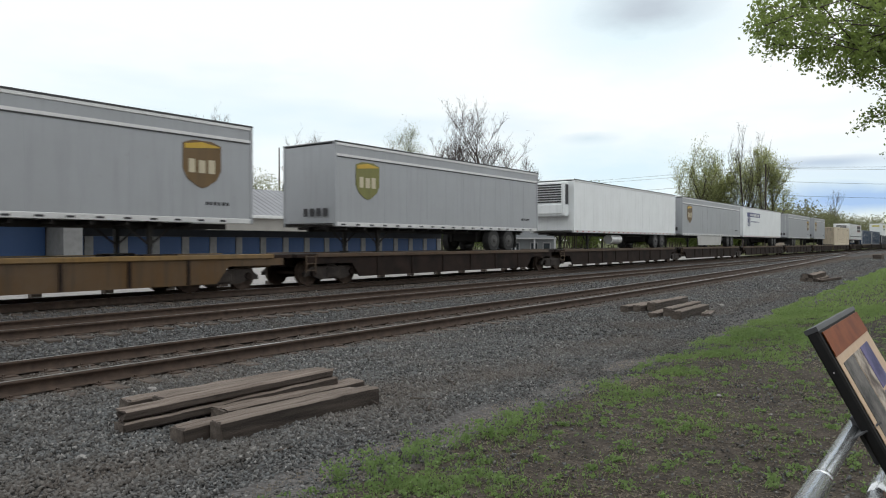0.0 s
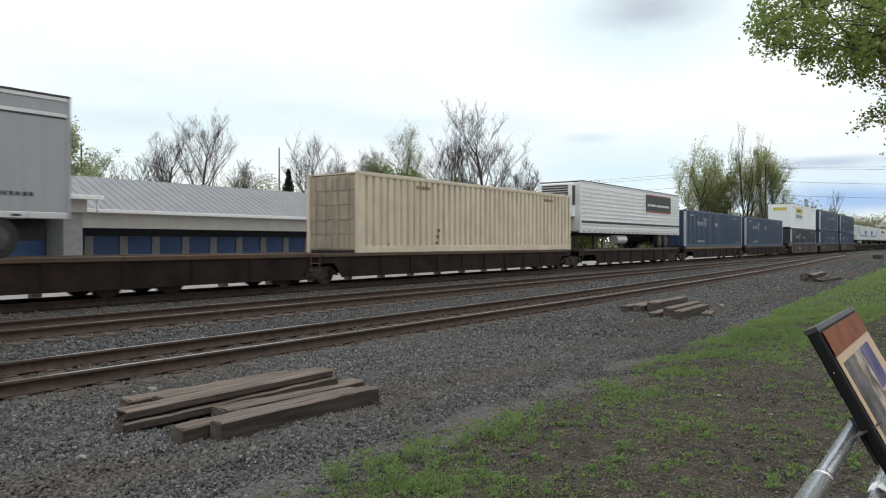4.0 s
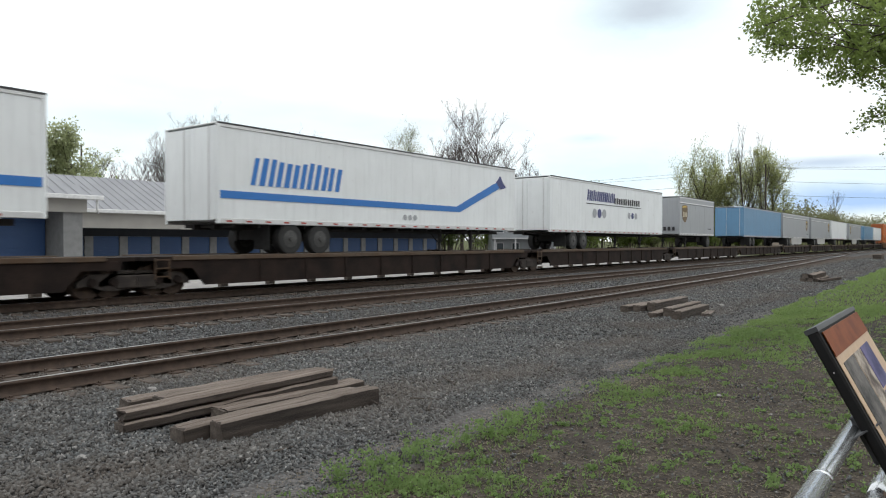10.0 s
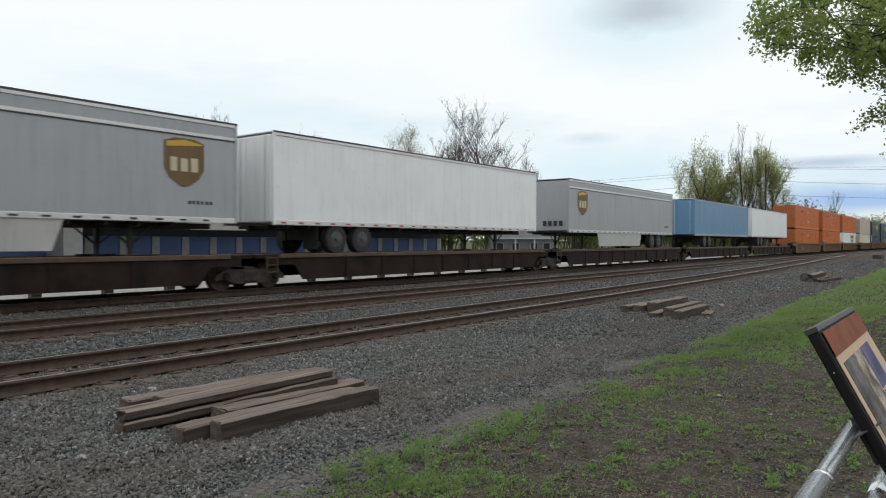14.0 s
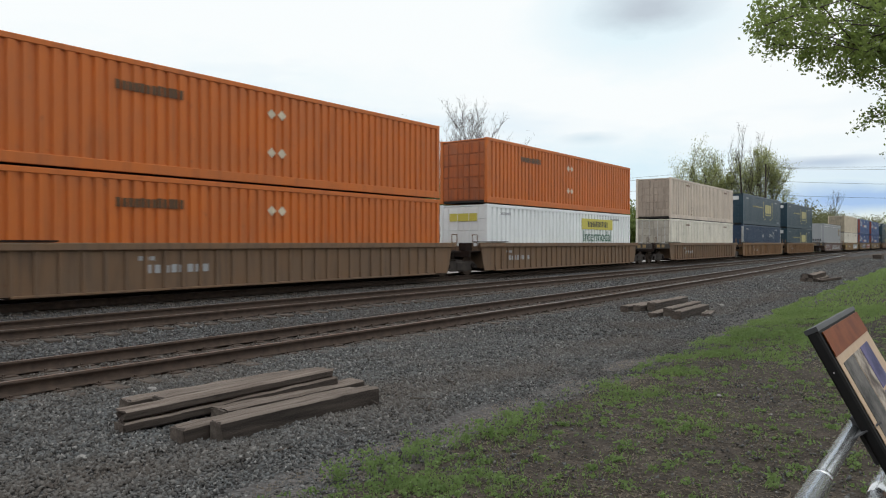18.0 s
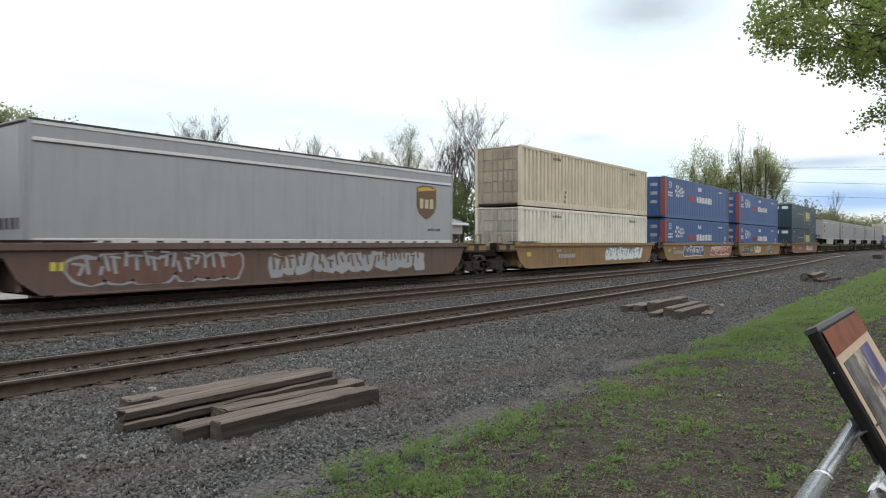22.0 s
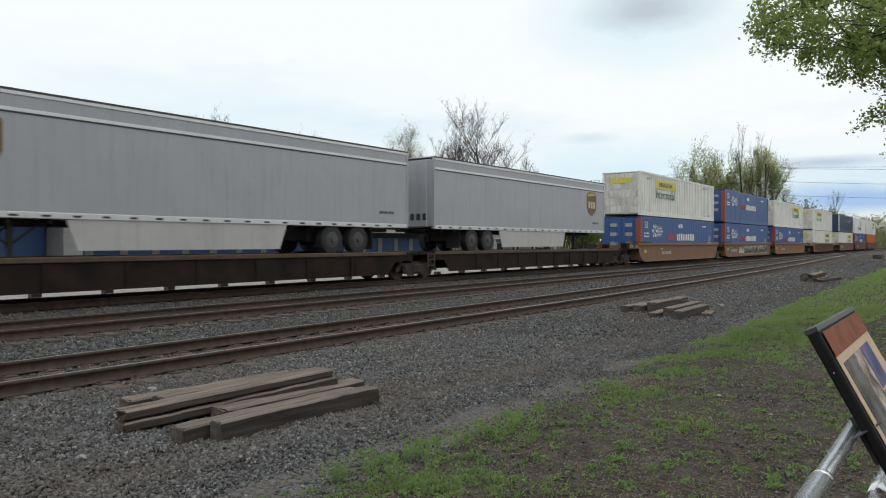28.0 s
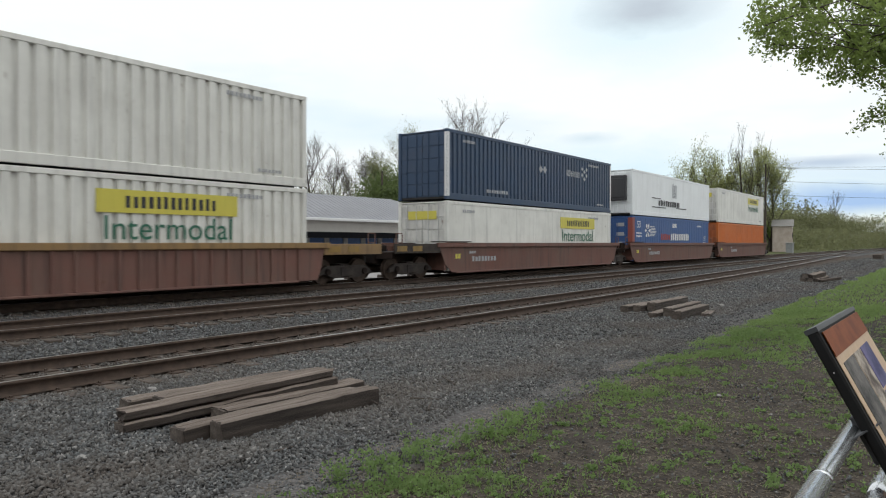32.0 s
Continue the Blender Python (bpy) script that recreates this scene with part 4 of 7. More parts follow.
def trailer(colour, label, length=L53, body=2.87, skirt=False, reefer=False, deck=-0.9, marks=None, ribs=0, rails="silver_rail", rear="R"):
    """A road trailer; z = 0 at the underside of its box, the deck lies at z = deck, rear: the end with the doors and wheels."""
    ob = empty("semi_trailer", Matrix.Identity(4), label, "trailer", "trailers of the train")
    key = ("trailer", length, body)

    shell = piece("box_body", made(key + ("shell",), lambda bm: box(bm, 0.02, length - 0.02, -1.28, 1.28, 0.12, body - 0.1)), P[colour], ob)
    n = int(length / 1.22)
    for i in range(n + 1):
        piece("panel_seam", made(("seam", body), lambda bm: box(bm, 0, 0.03, -1.2825, -1.28, 0.13, body - 0.11)), P[colour], shell, pose(0.05 + (length - 0.16) * i / n, 0, 0))
    piece("roof", made(key + ("roof",), lambda bm: box(bm, 0.0, length, -1.26, 1.26, body - 0.04, body, 0.015)), P["white"] if colour != "silver" else P["silver"], ob)
    for y in (-1.3, 1.24):
        piece("top_rail", made(key + ("top", y), lambda bm: box(bm, 0.0, length, y, y + 0.06, body - 0.14, body - 0.01, 0.012)), P[rails if colour != "sky" else "silver"], ob)
        piece("bottom_rail", made(key + ("bot", y), lambda bm: box(bm, 0.0, length, y, y + 0.06, 0.0, 0.15, 0.012)), P[rails if colour != "sky" else "silver"], ob)
    # A thin dark strip draws the shading along the roof's top edge.
    for y in (-1.305, 1.295):
        piece("roof_edge", made(key + ("edge", y), lambda bm: box(bm, 0.0, length, y, y + 0.01, body - 0.05, body + 0.004)), P["unit"], ob, None, "dark line for the shading along the roof edge")
    if colour == "silver":
        piece("rubber_strip", made(key + ("strip",), lambda bm: box(bm, 0.05, length - 0.05, -1.296, -1.286, body - 0.54, body - 0.505)), P["unit"], ob, None, "thin dark strip below the bright one")
        piece("bright_band", made(key + ("band",), lambda bm: box(bm, 0.05, length - 0.05, -1.298, -1.288, body - 0.50, body - 0.42)), P["chalk"], ob, None, "bright rub strip")
    flat_mark(ob, "reflector_strip", ("riv", length), lambda bm: [box(bm, 0.3 + 0.7 * i, 0.5 + 0.7 * i, -1.307, -1.30, 0.045, 0.095) for i in range(int((length - 0.4) / 0.7))], "dullred" if colour != "silver" else "ink")
    for x in (0.0, length - 0.1):
        for y in (-1.303, 1.203):
            piece("corner_post", made(key + ("post",), lambda bm: box(bm, 0, 0.1, 0, 0.1, 0.0, body - 0.01, 0.01)), P[colour], ob, pose(x, y, 0))
    for y in (-1.2, 0.01) if rear == "L" else ():
        d = piece("door", made(key + ("door",), lambda bm: box(bm, -0.02, 0.02, 0, 1.19, 0.1, body - 0.12, 0.01)), P[colour], ob, pose(0, y, 0))
        piece("lock_rod", made(key + ("rod",), lambda bm: tube(bm, (-0.035, 0.25, 0.08), (-0.035, 0.25, body - 0.12), 0.016, n=6)), P["silver_rail"], d)
    if ribs:
        flat_mark(ob, "side_rib", ("ribs", ribs, length), lambda bm: [box(bm, 0.1, length - 0.1, -1.305, -1.29, 0.2 + k * (body - 0.4) / ribs, 0.25 + k * (body - 0.4) / ribs) for k in range(ribs)], "silver_rail")
    # running gear
    flip = rear == "R"
    bx = length - 3.3 if flip else 3.3
    lx = 2.6 if flip else length - 3.0
    piece("chassis", made(key + ("chassis",), lambda bm: (box(bm, 0.4, length - 0.4, -0.55, -0.42, -0.16, 0.0), box(bm, 0.4, length - 0.4, 0.42, 0.55, -0.16, 0.0), [box(bm, 0.6 + 0.9 * i, 0.68 + 0.9 * i, -1.2, 1.2, -0.1, 0.0) for i in range(int((length - 1) / 0.9))])), M["black"], ob)
    axles = (bx - 0.62, bx + 0.62) if length > 10 else (length - 1.6 if flip else 1.6,)
    for ax in axles:
        piece("axle", made(("axle",), lambda bm: tube(bm, (0, -0.9, 0), (0, 0.9, 0), 0.07, n=8)), M["black"], ob, pose(ax, 0, deck + 0.47))
        for y, s in ((-1.26, 1), (0.94, 1)):
            w = piece("wheel", made(("road_wheel",), lambda bm: (disc(bm, 0, 0, 0.30, 0, 0.47, 24), disc(bm, 0, -0.015, 0.0, 0, 0.43, 24)), False), M["tyre"], ob, pose(ax, y, deck + 0.47))
            piece("hub", made(("hub",), lambda bm: (tube(bm, (0, -0.03, 0), (0, -0.016, 0), 0.12, 0.27, 18), tube(bm, (0, -0.075, 0), (0, -0.03, 0), 0.07, 0.09, 10))), M["hub"], w)
    for y in (-0.9, 0.8):
        leg = piece("landing_leg", made(("leg", deck), lambda bm: (box(bm, -0.06, 0.06, 0, 0.12, deck + 0.25, 0.02), box(bm, -0.045, 0.045, 0.01, 0.11, deck + 0.06, deck + 0.25), box(bm, -0.14, 0.14, -0.06, 0.18, deck, deck + 0.06))), M["black"], ob, pose(lx, y, 0))
        piece("leg_brace", made(("brace", deck), lambda bm: (tube(bm, (0, 0.06, deck + 0.3), (0.75, 0.06, -0.02), 0.03, n=6), tube(bm, (0, 0.06, deck + 0.3), (-0.75, 0.06, -0.02), 0.03, n=6))), M["black"], leg)
    piece("axle_frame", made(("axle_frame", length > 10, deck), lambda bm: [(box(bm, -1.25, 1.25, y, y + 0.16, deck + 0.42, 0.0), box(bm, -0.18, 0.18, y - 0.1, y + 0.26, deck + 0.3, deck + 0.62)) for y in (-0.72, 0.56)] + [box(bm, -1.2 + 0.75 * k, -1.0 + 0.75 * k, -0.6, 0.6, deck + 0.45, -0.05) for k in range(4)]), M["black"], ob, pose(sum(axles) / len(axles), 0, 0))
    piece("mud_flap", made(("flap", deck), lambda bm: box(bm, 0, 0.02, -1.2, -0.5, deck + 0.15, 0.0)), M["tyre"], ob, pose(bx + (1.4 if flip else -1.4), 0, 0))
    if skirt:
        a, b = (3.8, length - 6.0) if flip else (5.0, length - 5.0)
        piece("side_skirt", made(("skirt", a, b, deck), lambda bm: prism(bm, [(a + 0.12, deck + 0.18), (b - 0.12, deck + 0.18), (b + 0.15, 0.0), (a - 0.15, 0.0)], -1.27, -1.24)), P["skirt"], ob, None, "off-white side skirt")
    if reefer:
        piece("cooling_unit", made(("cooling", body), lambda bm: (box(bm, -0.5, 0.0, -1.0, 1.0, 0.85, body - 0.15, 0.06), box(bm, -0.56, -0.5, -0.85, 0.85, 1.0, 1.5, 0.02))), P["white"], ob)
        piece("cooling_grille", made(("grille", body), lambda bm: [box(bm, -0.53, -0.5, -0.8, 0.8, 1.6 + 0.13 * k, 1.68 + 0.13 * k) for k in range(8)]), P["unit"], ob)
        piece("grille_side", made(("grilles", body), lambda bm: box(bm, -0.42, -0.08, -1.012, -1.0, 1.5, body - 0.3)), P["unit"], ob)
        piece("fuel_tank", made(("tank",), lambda bm: tube(bm, (5.2, -0.95, -0.35), (6.7, -0.95, -0.35), 0.28, n=14)), P["silver_rail"], ob)
    if marks:
        marks(ob, length, body)
    return ob


def shield_marks(x, film="shield_brown"):
    def f(ob, length, body):
        z = body * 0.56
        s = flat_mark(ob, "emblem", ("shield", x), lambda bm: shield(bm, x, z, 1.2, 1.3, -1.29), film, "weathered plain shield emblem")
        piece("emblem_band", made(("shieldb", x), lambda bm: prism(bm, [(x - 0.54, z + 0.40), (x - 0.1, z + 0.44), (x + 0.54, z + 0.5), (x + 0.54, z + 0.53), (x, z + 0.61), (x - 0.54, z + 0.53)], -1.306, -1.298)), P["gold"], s, None, "gold band")
        piece("emblem_bar", made(("shieldl", x), lambda bm: letters(bm, x - 0.44, z - 0.24, 0.92, 0.40, 3, 81, y=-1.306, gap=0.3)), P["cream_mark"], s, None, "cream plain shapes")
        flat_mark(ob, "code_mark", ("ups", length), lambda bm: letters(bm, length - 1.6, 0.5, 0.8, 0.1, 6, 83, y=-1.29), "ink")
        flat_mark(ob, "door_mark", ("upsd",), lambda bm: [box(bm, -0.032, -0.022, -0.95 + 0.32 * k, -0.75 + 0.32 * k, 0.35, 0.62) for k in range(4)], "ink")
    return f


def sweep_marks(left):
    """A blue stripe that runs along the box and sweeps up at one end, with a slanted name."""
    def f(ob, length, body):
        def stripe(bm):
            if left:
                prism(bm, [(4.75, 0.72), (length - 0.1, 0.72), (length - 0.1, 0.94), (5.0, 0.94), (2.0, 2.25), (1.3, 2.42), (1.5, 2.02)], -1.297, -1.287)
            else:
                prism(bm, [(0.1, 0.72), (11.75, 0.72), (14.7, 1.85), (14.9, 2.2), (14.3, 2.05), (11.5, 0.94), (0.1, 0.94)], -1.297, -1.287)
        flat_mark(ob, "blue_stripe", ("sweep", left), stripe, "mblue", "blue swept stripe")
        x = 11.2 if left else 1.15
        flat_mark(ob, "name_bar", ("sweepn", left), lambda bm: letters(bm, x, 1.15, 3.7, 0.85, 12, 91, slant=0.22, y=-1.296, gap=0.36), "mblue", "blue slanted bars of a name")

        def head(bm):
            c = 1.5 if left else length - 1.2
            z = 2.3 if left else 2.1
            s = 1 if left else -1
            prism(bm, [(c - 0.4 * s, z - 0.15), (c + 0.1 * s, z - 0.25), (c + 0.45 * s, z + 0.05), (c + 0.3 * s, z + 0.15), (c + 0.1 * s, z + 0.35), (c - 0.1 * s, z + 0.1)][::s], -1.3, -1.29)
        flat_mark(ob, "emblem", ("sweeph", left), head, "navyink", "dark plain emblem shape")
        flat_mark(ob, "disc_mark", ("sweepd",), lambda bm: [tube(bm, (8.2 + 0.3 * k, -1.297, 0.4), (8.2 + 0.3 * k, -1.288, 0.4), 0.11, n=10) for k in range(3)], "silver")
    return f


def shipper_marks(ob, length, body):
    flat_mark(ob, "name_bar", ("alln",), lambda bm: letters(bm, 4.3, 1.80, 3.8, 0.62, 15, 101, slant=0.2, y=-1.296, gap=0.2), "navyink", "navy slanted bars of a name")
    flat_mark(ob, "name_bar", ("alls",), lambda bm: (letters(bm, 8.0, 1.75, 4.1, 0.40, 12, 102, y=-1.296), box(bm, 4.2, 12.2, -1.296, -1.288, 1.62, 1.66)), "ink", "dark bars of a name")
    for k, x in enumerate((5.3, 5.95, 6.6, 10.3, 10.85, 11.4)):
        flat_mark(ob, "disc_mark", ("alld", k), lambda bm: tube(bm, (x, -1.297, 1.12), (x, -1.288, 1.12), 0.26 if k < 3 else 0.2, n=16), "silver" if k % 3 != 1 else "navyink")


def navy_marks(ob, length, body):
    flat_mark(ob, "name_panel", ("nvp",), lambda bm: box(bm, 1.5, 6.5, -1.296, -1.288, 1.95, 2.35), "navyink", "navy name panel")
    flat_mark(ob, "name_bar", ("nvb",), lambda bm: letters(bm, 2.6, 2.03, 3.6, 0.24, 10, 111, y=-1.302), "chalk")
    flat_mark(ob, "figure_shape", ("nvf",), lambda bm: (letters(bm, 1.7, 1.05, 0.45, 0.9, 2, 112, y=-1.296, gap=0.4), letters(bm, 2.3, 1.05, 0.45, 0.9, 2, 113, y=-1.296, gap=0.4), letters(bm, 2.9, 1.45, 3.4, 0.1, 18, 114, y=-1.296)), "navyink")


def banner_marks(ob, length, body):
    flat_mark(ob, "banner", ("bnp",), lambda bm: box(bm, 9.6, 14.3, -1.316, -1.306, 1.55, 2.55), "ink", "dark banner with red edges")
    flat_mark(ob, "banner_edge", ("bne",), lambda bm: (box(bm, 9.6, 14.3, -1.322, -1.306, 2.55, 2.62), box(bm, 9.6, 14.3, -1.322, -1.306, 1.46, 1.55)), "dullred")
    flat_mark(ob, "name_bar", ("bnb",), lambda bm: letters(bm, 9.9, 1.85, 4.1, 0.16, 18, 121, y=-1.322), "chalk")
    flat_mark(ob, "dark_stripe", ("bns",), lambda bm: box(bm, 0.1, length - 0.1, -1.316, -1.306, 0.55, 0.67), "ink")


# ---- cars ----
def truck_parts(car, x):
    """A two-axle bogie under a car."""
    t = piece("bogie", made("bogie", lambda bm: [(
        prism(bm, [(-1.25, 0.42), (-0.95, 0.62), (0.95, 0.62), (1.25, 0.42), (1.25, 0.30), (0.98, 0.34), (0.55, 0.20), (-0.55, 0.20), (-0.98, 0.34), (-1.25, 0.30)], y, y + 0.14),
        box(bm, -0.28, 0.28, y - 0.03, y + 0.17, 0.24, 0.58, 0.03)) for y in (-1.08, 0.94)] + [box(bm, -0.2, 0.2, -1.0, 1.0, 0.35, 0.68)]), M["bogie"], car, pose(x, 0, 0))
    for ax in (-0.88, 0.88):
        w = piece("wheelset", made("wheelset", lambda bm: [tube(bm, (0, -0.86, 0.42), (0, 0.86, 0.42), 0.075, n=8)] + [(disc(bm, 0, y, y + 0.12, 0.42, 0.42, 24), disc(bm, 0, y0, y0 + 0.03, 0.42, 0.45, 24)) for y, y0 in ((-0.82, -0.70), (0.70, 0.67))]), M["rust"], t, pose(ax, 0, 0))
        for turn in (0, 180):
            piece("bearing_cap", made("bearing", lambda bm: tube(bm, (0, -1.06, 0.42), (0, -1.14, 0.42), 0.12, 0.10, 12)), M["under"], t, pose(ax, 0, 0, 0, 0, turn))
    piece("spring_nest", made("springs", lambda bm: [tube(bm, (dx, s * 1.05, 0.22), (dx, s * 1.05, 0.42), 0.05, n=8) for dx in (-0.12, 0, 0.12) for s in (-1, 1)]), M["under"], t)
    return t


def coupler(car, x, s):
    piece("coupler", made(("coupler", s), lambda bm: (box(bm, 0, s * 0.75, -0.11, 0.11, 0.66, 0.9) if s > 0 else box(bm, -0.75, 0, -0.11, 0.11, 0.66, 0.9), box(bm, s * 0.7 - 0.15, s * 0.7 + 0.15, -0.19, 0.19, 0.62, 0.95, 0.04))), M["black"], car, pose(x, 0, 0))


def spine_car(length, left, right, seed, trucks):
    sill = "sill_yellow" if seed in (0, 9) else "sill"
    """One platform under a trailer or container: deck edge, deep side sills, deck, bogies."""
    car = empty("flat_car", Matrix.Identity(4), "dark grimy intermodal flat car with a yellow-brown deck edge", "rail car", "cars of the train")
    a, b = -left, length + right
    key = (round(a, 2), round(b, 2))
    piece("deck", made(("deck",) + key, lambda bm: box(bm, a + 0.1, b - 0.1, -1.2, 1.2, 0.93, 1.03)), M["under"], car)
    for y in (-1.32, 1.22):
        piece("deck_edge", made(("edge", y) + key, lambda bm: box(bm, a + 0.9, b - 0.9, y, y + 0.1, 0.93, 1.06, 0.015)), P[sill], car, None, "worn yellow-brown deck edge")

    reach = 2.9 if seed in (0, 1, 8, 9) else 1.9

    def belly(bm):
        for y0, y1 in ((-1.27, -1.20), (1.20, 1.27)):
            prism(bm, [(a + 0.5, 0.93), (a + 0.5, 0.72), (a + reach - 0.4, 0.72), (a + reach, 0.24), (b - reach, 0.24), (b - reach + 0.4, 0.72), (b - 0.5, 0.72), (b - 0.5, 0.93)], y0, y1)
        box(bm, a + 0.3, b - 0.3, -0.4, 0.4, 0.62, 0.93)
    piece("side_sill", made(("belly", reach) + key, belly), P["sill_dirty"] if seed == 0 else M["under"], car)
    n = int((b - a - 6.5) / 1.6)
    for i in range(n):
        piece("sill_rib", made("sill_rib", lambda bm: box(bm, -0.04, 0.04, -1.31, -1.27, 0.26, 0.92)), M["under"], car, pose(a + 3.8 + (b - a - 7.6) * i / max(1, n - 1), 0, 0))
    for x in trucks:
        truck_parts(car, x)
    for y in (-1.25, 0.9):
        piece("hitch_plate", made("hitch", lambda bm: box(bm, -0.5, 0.5, 0, 0.35, 1.03, 1.1, 0.02)), M["under"], car, pose(length - 2.9, y, 0))
    piece("side_ladder", made("ladder", lambda bm: ([box(bm, 0, 0.42, -1.36, -1.33, 0.5 + 0.22 * k, 0.53 + 0.22 * k) for k in range(3)], box(bm, 0, 0.03, -1.36, -1.33, 0.45, 1.0), box(bm, 0.4, 0.43, -1.36, -1.33, 0.45, 1.0))), P["sill"], car, pose(a + 0.35, 0, 0))
    piece("brake_pipe", made(("pipe",) + key, lambda bm: tube(bm, (a + 2.4, -0.9, 0.5), (b - 2.4, -0.9, 0.5), 0.03, n=6)), M["black"], car)
    coupler(car, a, -1)
    coupler(car, b, 1)
    return car


def blobs(bm, x0, x1, z0, z1, seed, y, grow):
    """Fat overlapping spray-paint shapes with no letters in them; grow widens them for the outline."""
    r = random.Random(seed)
    x = x0
    while x < x1 - 0.25:
        w = r.uniform(0.5, 0.95)
        cx, cz = x + w / 2, (z0 + z1) / 2 + r.uniform(-0.05, 0.05)
        h = (z1 - z0) * r.uniform(0.40, 0.52)
        slant, n = r.uniform(-0.15, 0.2), 12
        pts = []
        for k in range(n):
            a = 2 * math.pi * k / n
            q = r.uniform(0.78, 1.12)
            c, t = math.cos(a), math.sin(a)
            c, t = math.copysign(abs(c) ** 0.6, c), math.copysign(abs(t) ** 0.6, t)
            pts.append((cx + c * (w * 0.52 * q + grow) + slant * t, max(z0 - 0.02, min(z1 + 0.02, cz + t * (h * q + grow)))))
        prism(bm, pts, y, y + 0.004)
        if not grow:
            y -= 0.0004
        x += w * 0.86


def strokes(bm, x0, x1, z0, z1, seed, y):
    """Thin outline strokes and drips across the shapes."""
    r = random.Random(seed)
    x = x0 + 0.2
    while x < x1 - 0.2:
        s, zc, k = r.uniform(-0.12, 0.12), r.uniform(z0 + 0.2, z1 - 0.3), r.uniform(0.2, 0.42)
        prism(bm, [(x, zc), (x + 0.085, zc), (x + 0.085 + s, zc + k), (x + s, zc + k)], y, y + 0.003)
        if r.random() < 0.5:
            prism(bm, [(x - 0.12, zc + k), (x + 0.16, zc + k - 0.03), (x + 0.16, zc + k + 0.03), (x - 0.12, zc + k + 0.06)], y, y + 0.003)
        x += r.uniform(0.16, 0.36)


def well_car(length, left, right, colour, ribbed, label, band=None, graffiti=None, seed=0, trucks=()):
    """A well car: two deep side sheets with a top flange, floor, end platforms, bogies at both ends."""
    car = empty("well_car", Matrix.Identity(4), label, "rail car", "cars of the train")
    a, b = -left, length + right
    key = (round(a, 2), round(b, 2), ribbed)
    w0, w1 = -0.35, length + 0.35
    for s in (-1, 1):
        def sheet(bm):
            y0, y1 = (-1.42, -1.38) if s < 0 else (1.38, 1.42)
            low, cut = (0.0, -0.15) if ribbed else (0.55, 0.05)
            prism(bm, [(w0 + cut, 0.55), (w0 + low, 0.2), (w1 - low, 0.2), (w1 - cut, 0.55), (w1 + 0.3, 1.22), (w0 - 0.3, 1.22)], y0, y1)
        side = piece("side_sheet", made(("sheet", s) + key, sheet), P[colour], car)
        piece("top_flange", made(("flange", s) + key, lambda bm: box(bm, w0 - 0.5, w1 + 0.5, s * 1.44 - 0.07, s * 1.44 + 0.07, 1.22, 1.40, 0.015)), P[band or colour], car)
        piece("bottom_flange", made(("lower", s) + key, lambda bm: box(bm, w0 + 0.8, w1 - 0.8, s * 1.42 - 0.06, s * 1.42 + 0.06, 0.16, 0.22, 0.01)), P[colour], car)
        if ribbed and s < 0:
            n = int((w1 - w0 - 1.6) / (0.52 if ribbed == 1 else 0.8))
            for i in range(n + 1):
                piece("rib", made("well_rib", lambda bm: box(bm, -0.045, 0.045, -1.475, -1.42, 0.22, 1.22, 0.01)), P[colour], side, pose(w0 + 0.8 + (w1 - w0 - 1.6) * i / n, 0, 0))
    for i in range(int((w1 - w0 - 1.6) / 1.9) + 1):
        piece("floor_beam", made("floor_beam", lambda bm: box(bm, 0, 0.5, -1.38, 1.38, 0.14, 0.22)), M["under"], car, pose(w0 + 0.8 + i * 1.9, 0, 0))
    for x0, x1 in ((a + 0.25, w0 + 0.1), (w1 - 0.1, b - 0.25)):
        if x1 - x0 > 0.5:
            piece("end_platform", made(("endp", round(x1 - x0, 2)), lambda bm: (box(bm, 0, x1 - x0, -0.5, 0.5, 0.62, 0.98, 0.02), box(bm, 0.1, x1 - x0, -1.32, 1.32, 1.0, 1.06, 0.01), box(bm, 0.1, 0.2, -1.3, 1.3, 0.8, 1.0))), M["under"], car, pose(x0, 0, 0))
    for x in (w0 + 0.05, w1 - 0.15):
        piece("bulkhead", made("bulkhead", lambda bm: box(bm, 0, 0.1, -1.38, 1.38, 0.3, 1.25)), P[colour], car, pose(x, 0, 0))
    for x in trucks:
        truck_parts(car, x)
    # deep side plates with marker plates along the long end platforms
    for x0, x1 in ((a + 0.35, w0 - 0.3), (w1 + 0.3, b - 0.35)):
        if x1 - x0 > 0.8:
            for y in (-1.45, 1.39):
                piece("end_side", made(("ends", round(x1 - x0, 2), y), lambda bm: box(bm, 0, x1 - x0, y, y + 0.06, 1.0, 1.36, 0.012)), P[band] if band else M["bogie"], car, pose(x0, 0, 0))
            for k in range(2):
                piece("marker_plate", made("marker_plate", lambda bm: box(bm, 0, 0.55, -1.458, -1.451, 1.08, 1.28)), P["yellow_plate"], car, pose(x0 + 0.15 + 0.9 * k, 0, 0), "dirty yellow marker plate")
    for x in (a + 0.6, b - 0.9):
        piece("hand_rail", made("hand_rail", lambda bm: (tube(bm, (0, -1.3, 1.05), (0, -1.3, 1.75), 0.02, n=6), tube(bm, (0.35, -1.3, 1.05), (0.35, -1.3, 1.75), 0.02, n=6), tube(bm, (0, -1.3, 1.74), (0.35, -1.3, 1.74), 0.02, n=6), tube(bm, (0, -1.3, 1.4), (0.35, -1.3, 1.4), 0.015, n=6))), P[colour], car, pose(x, 0, 0))
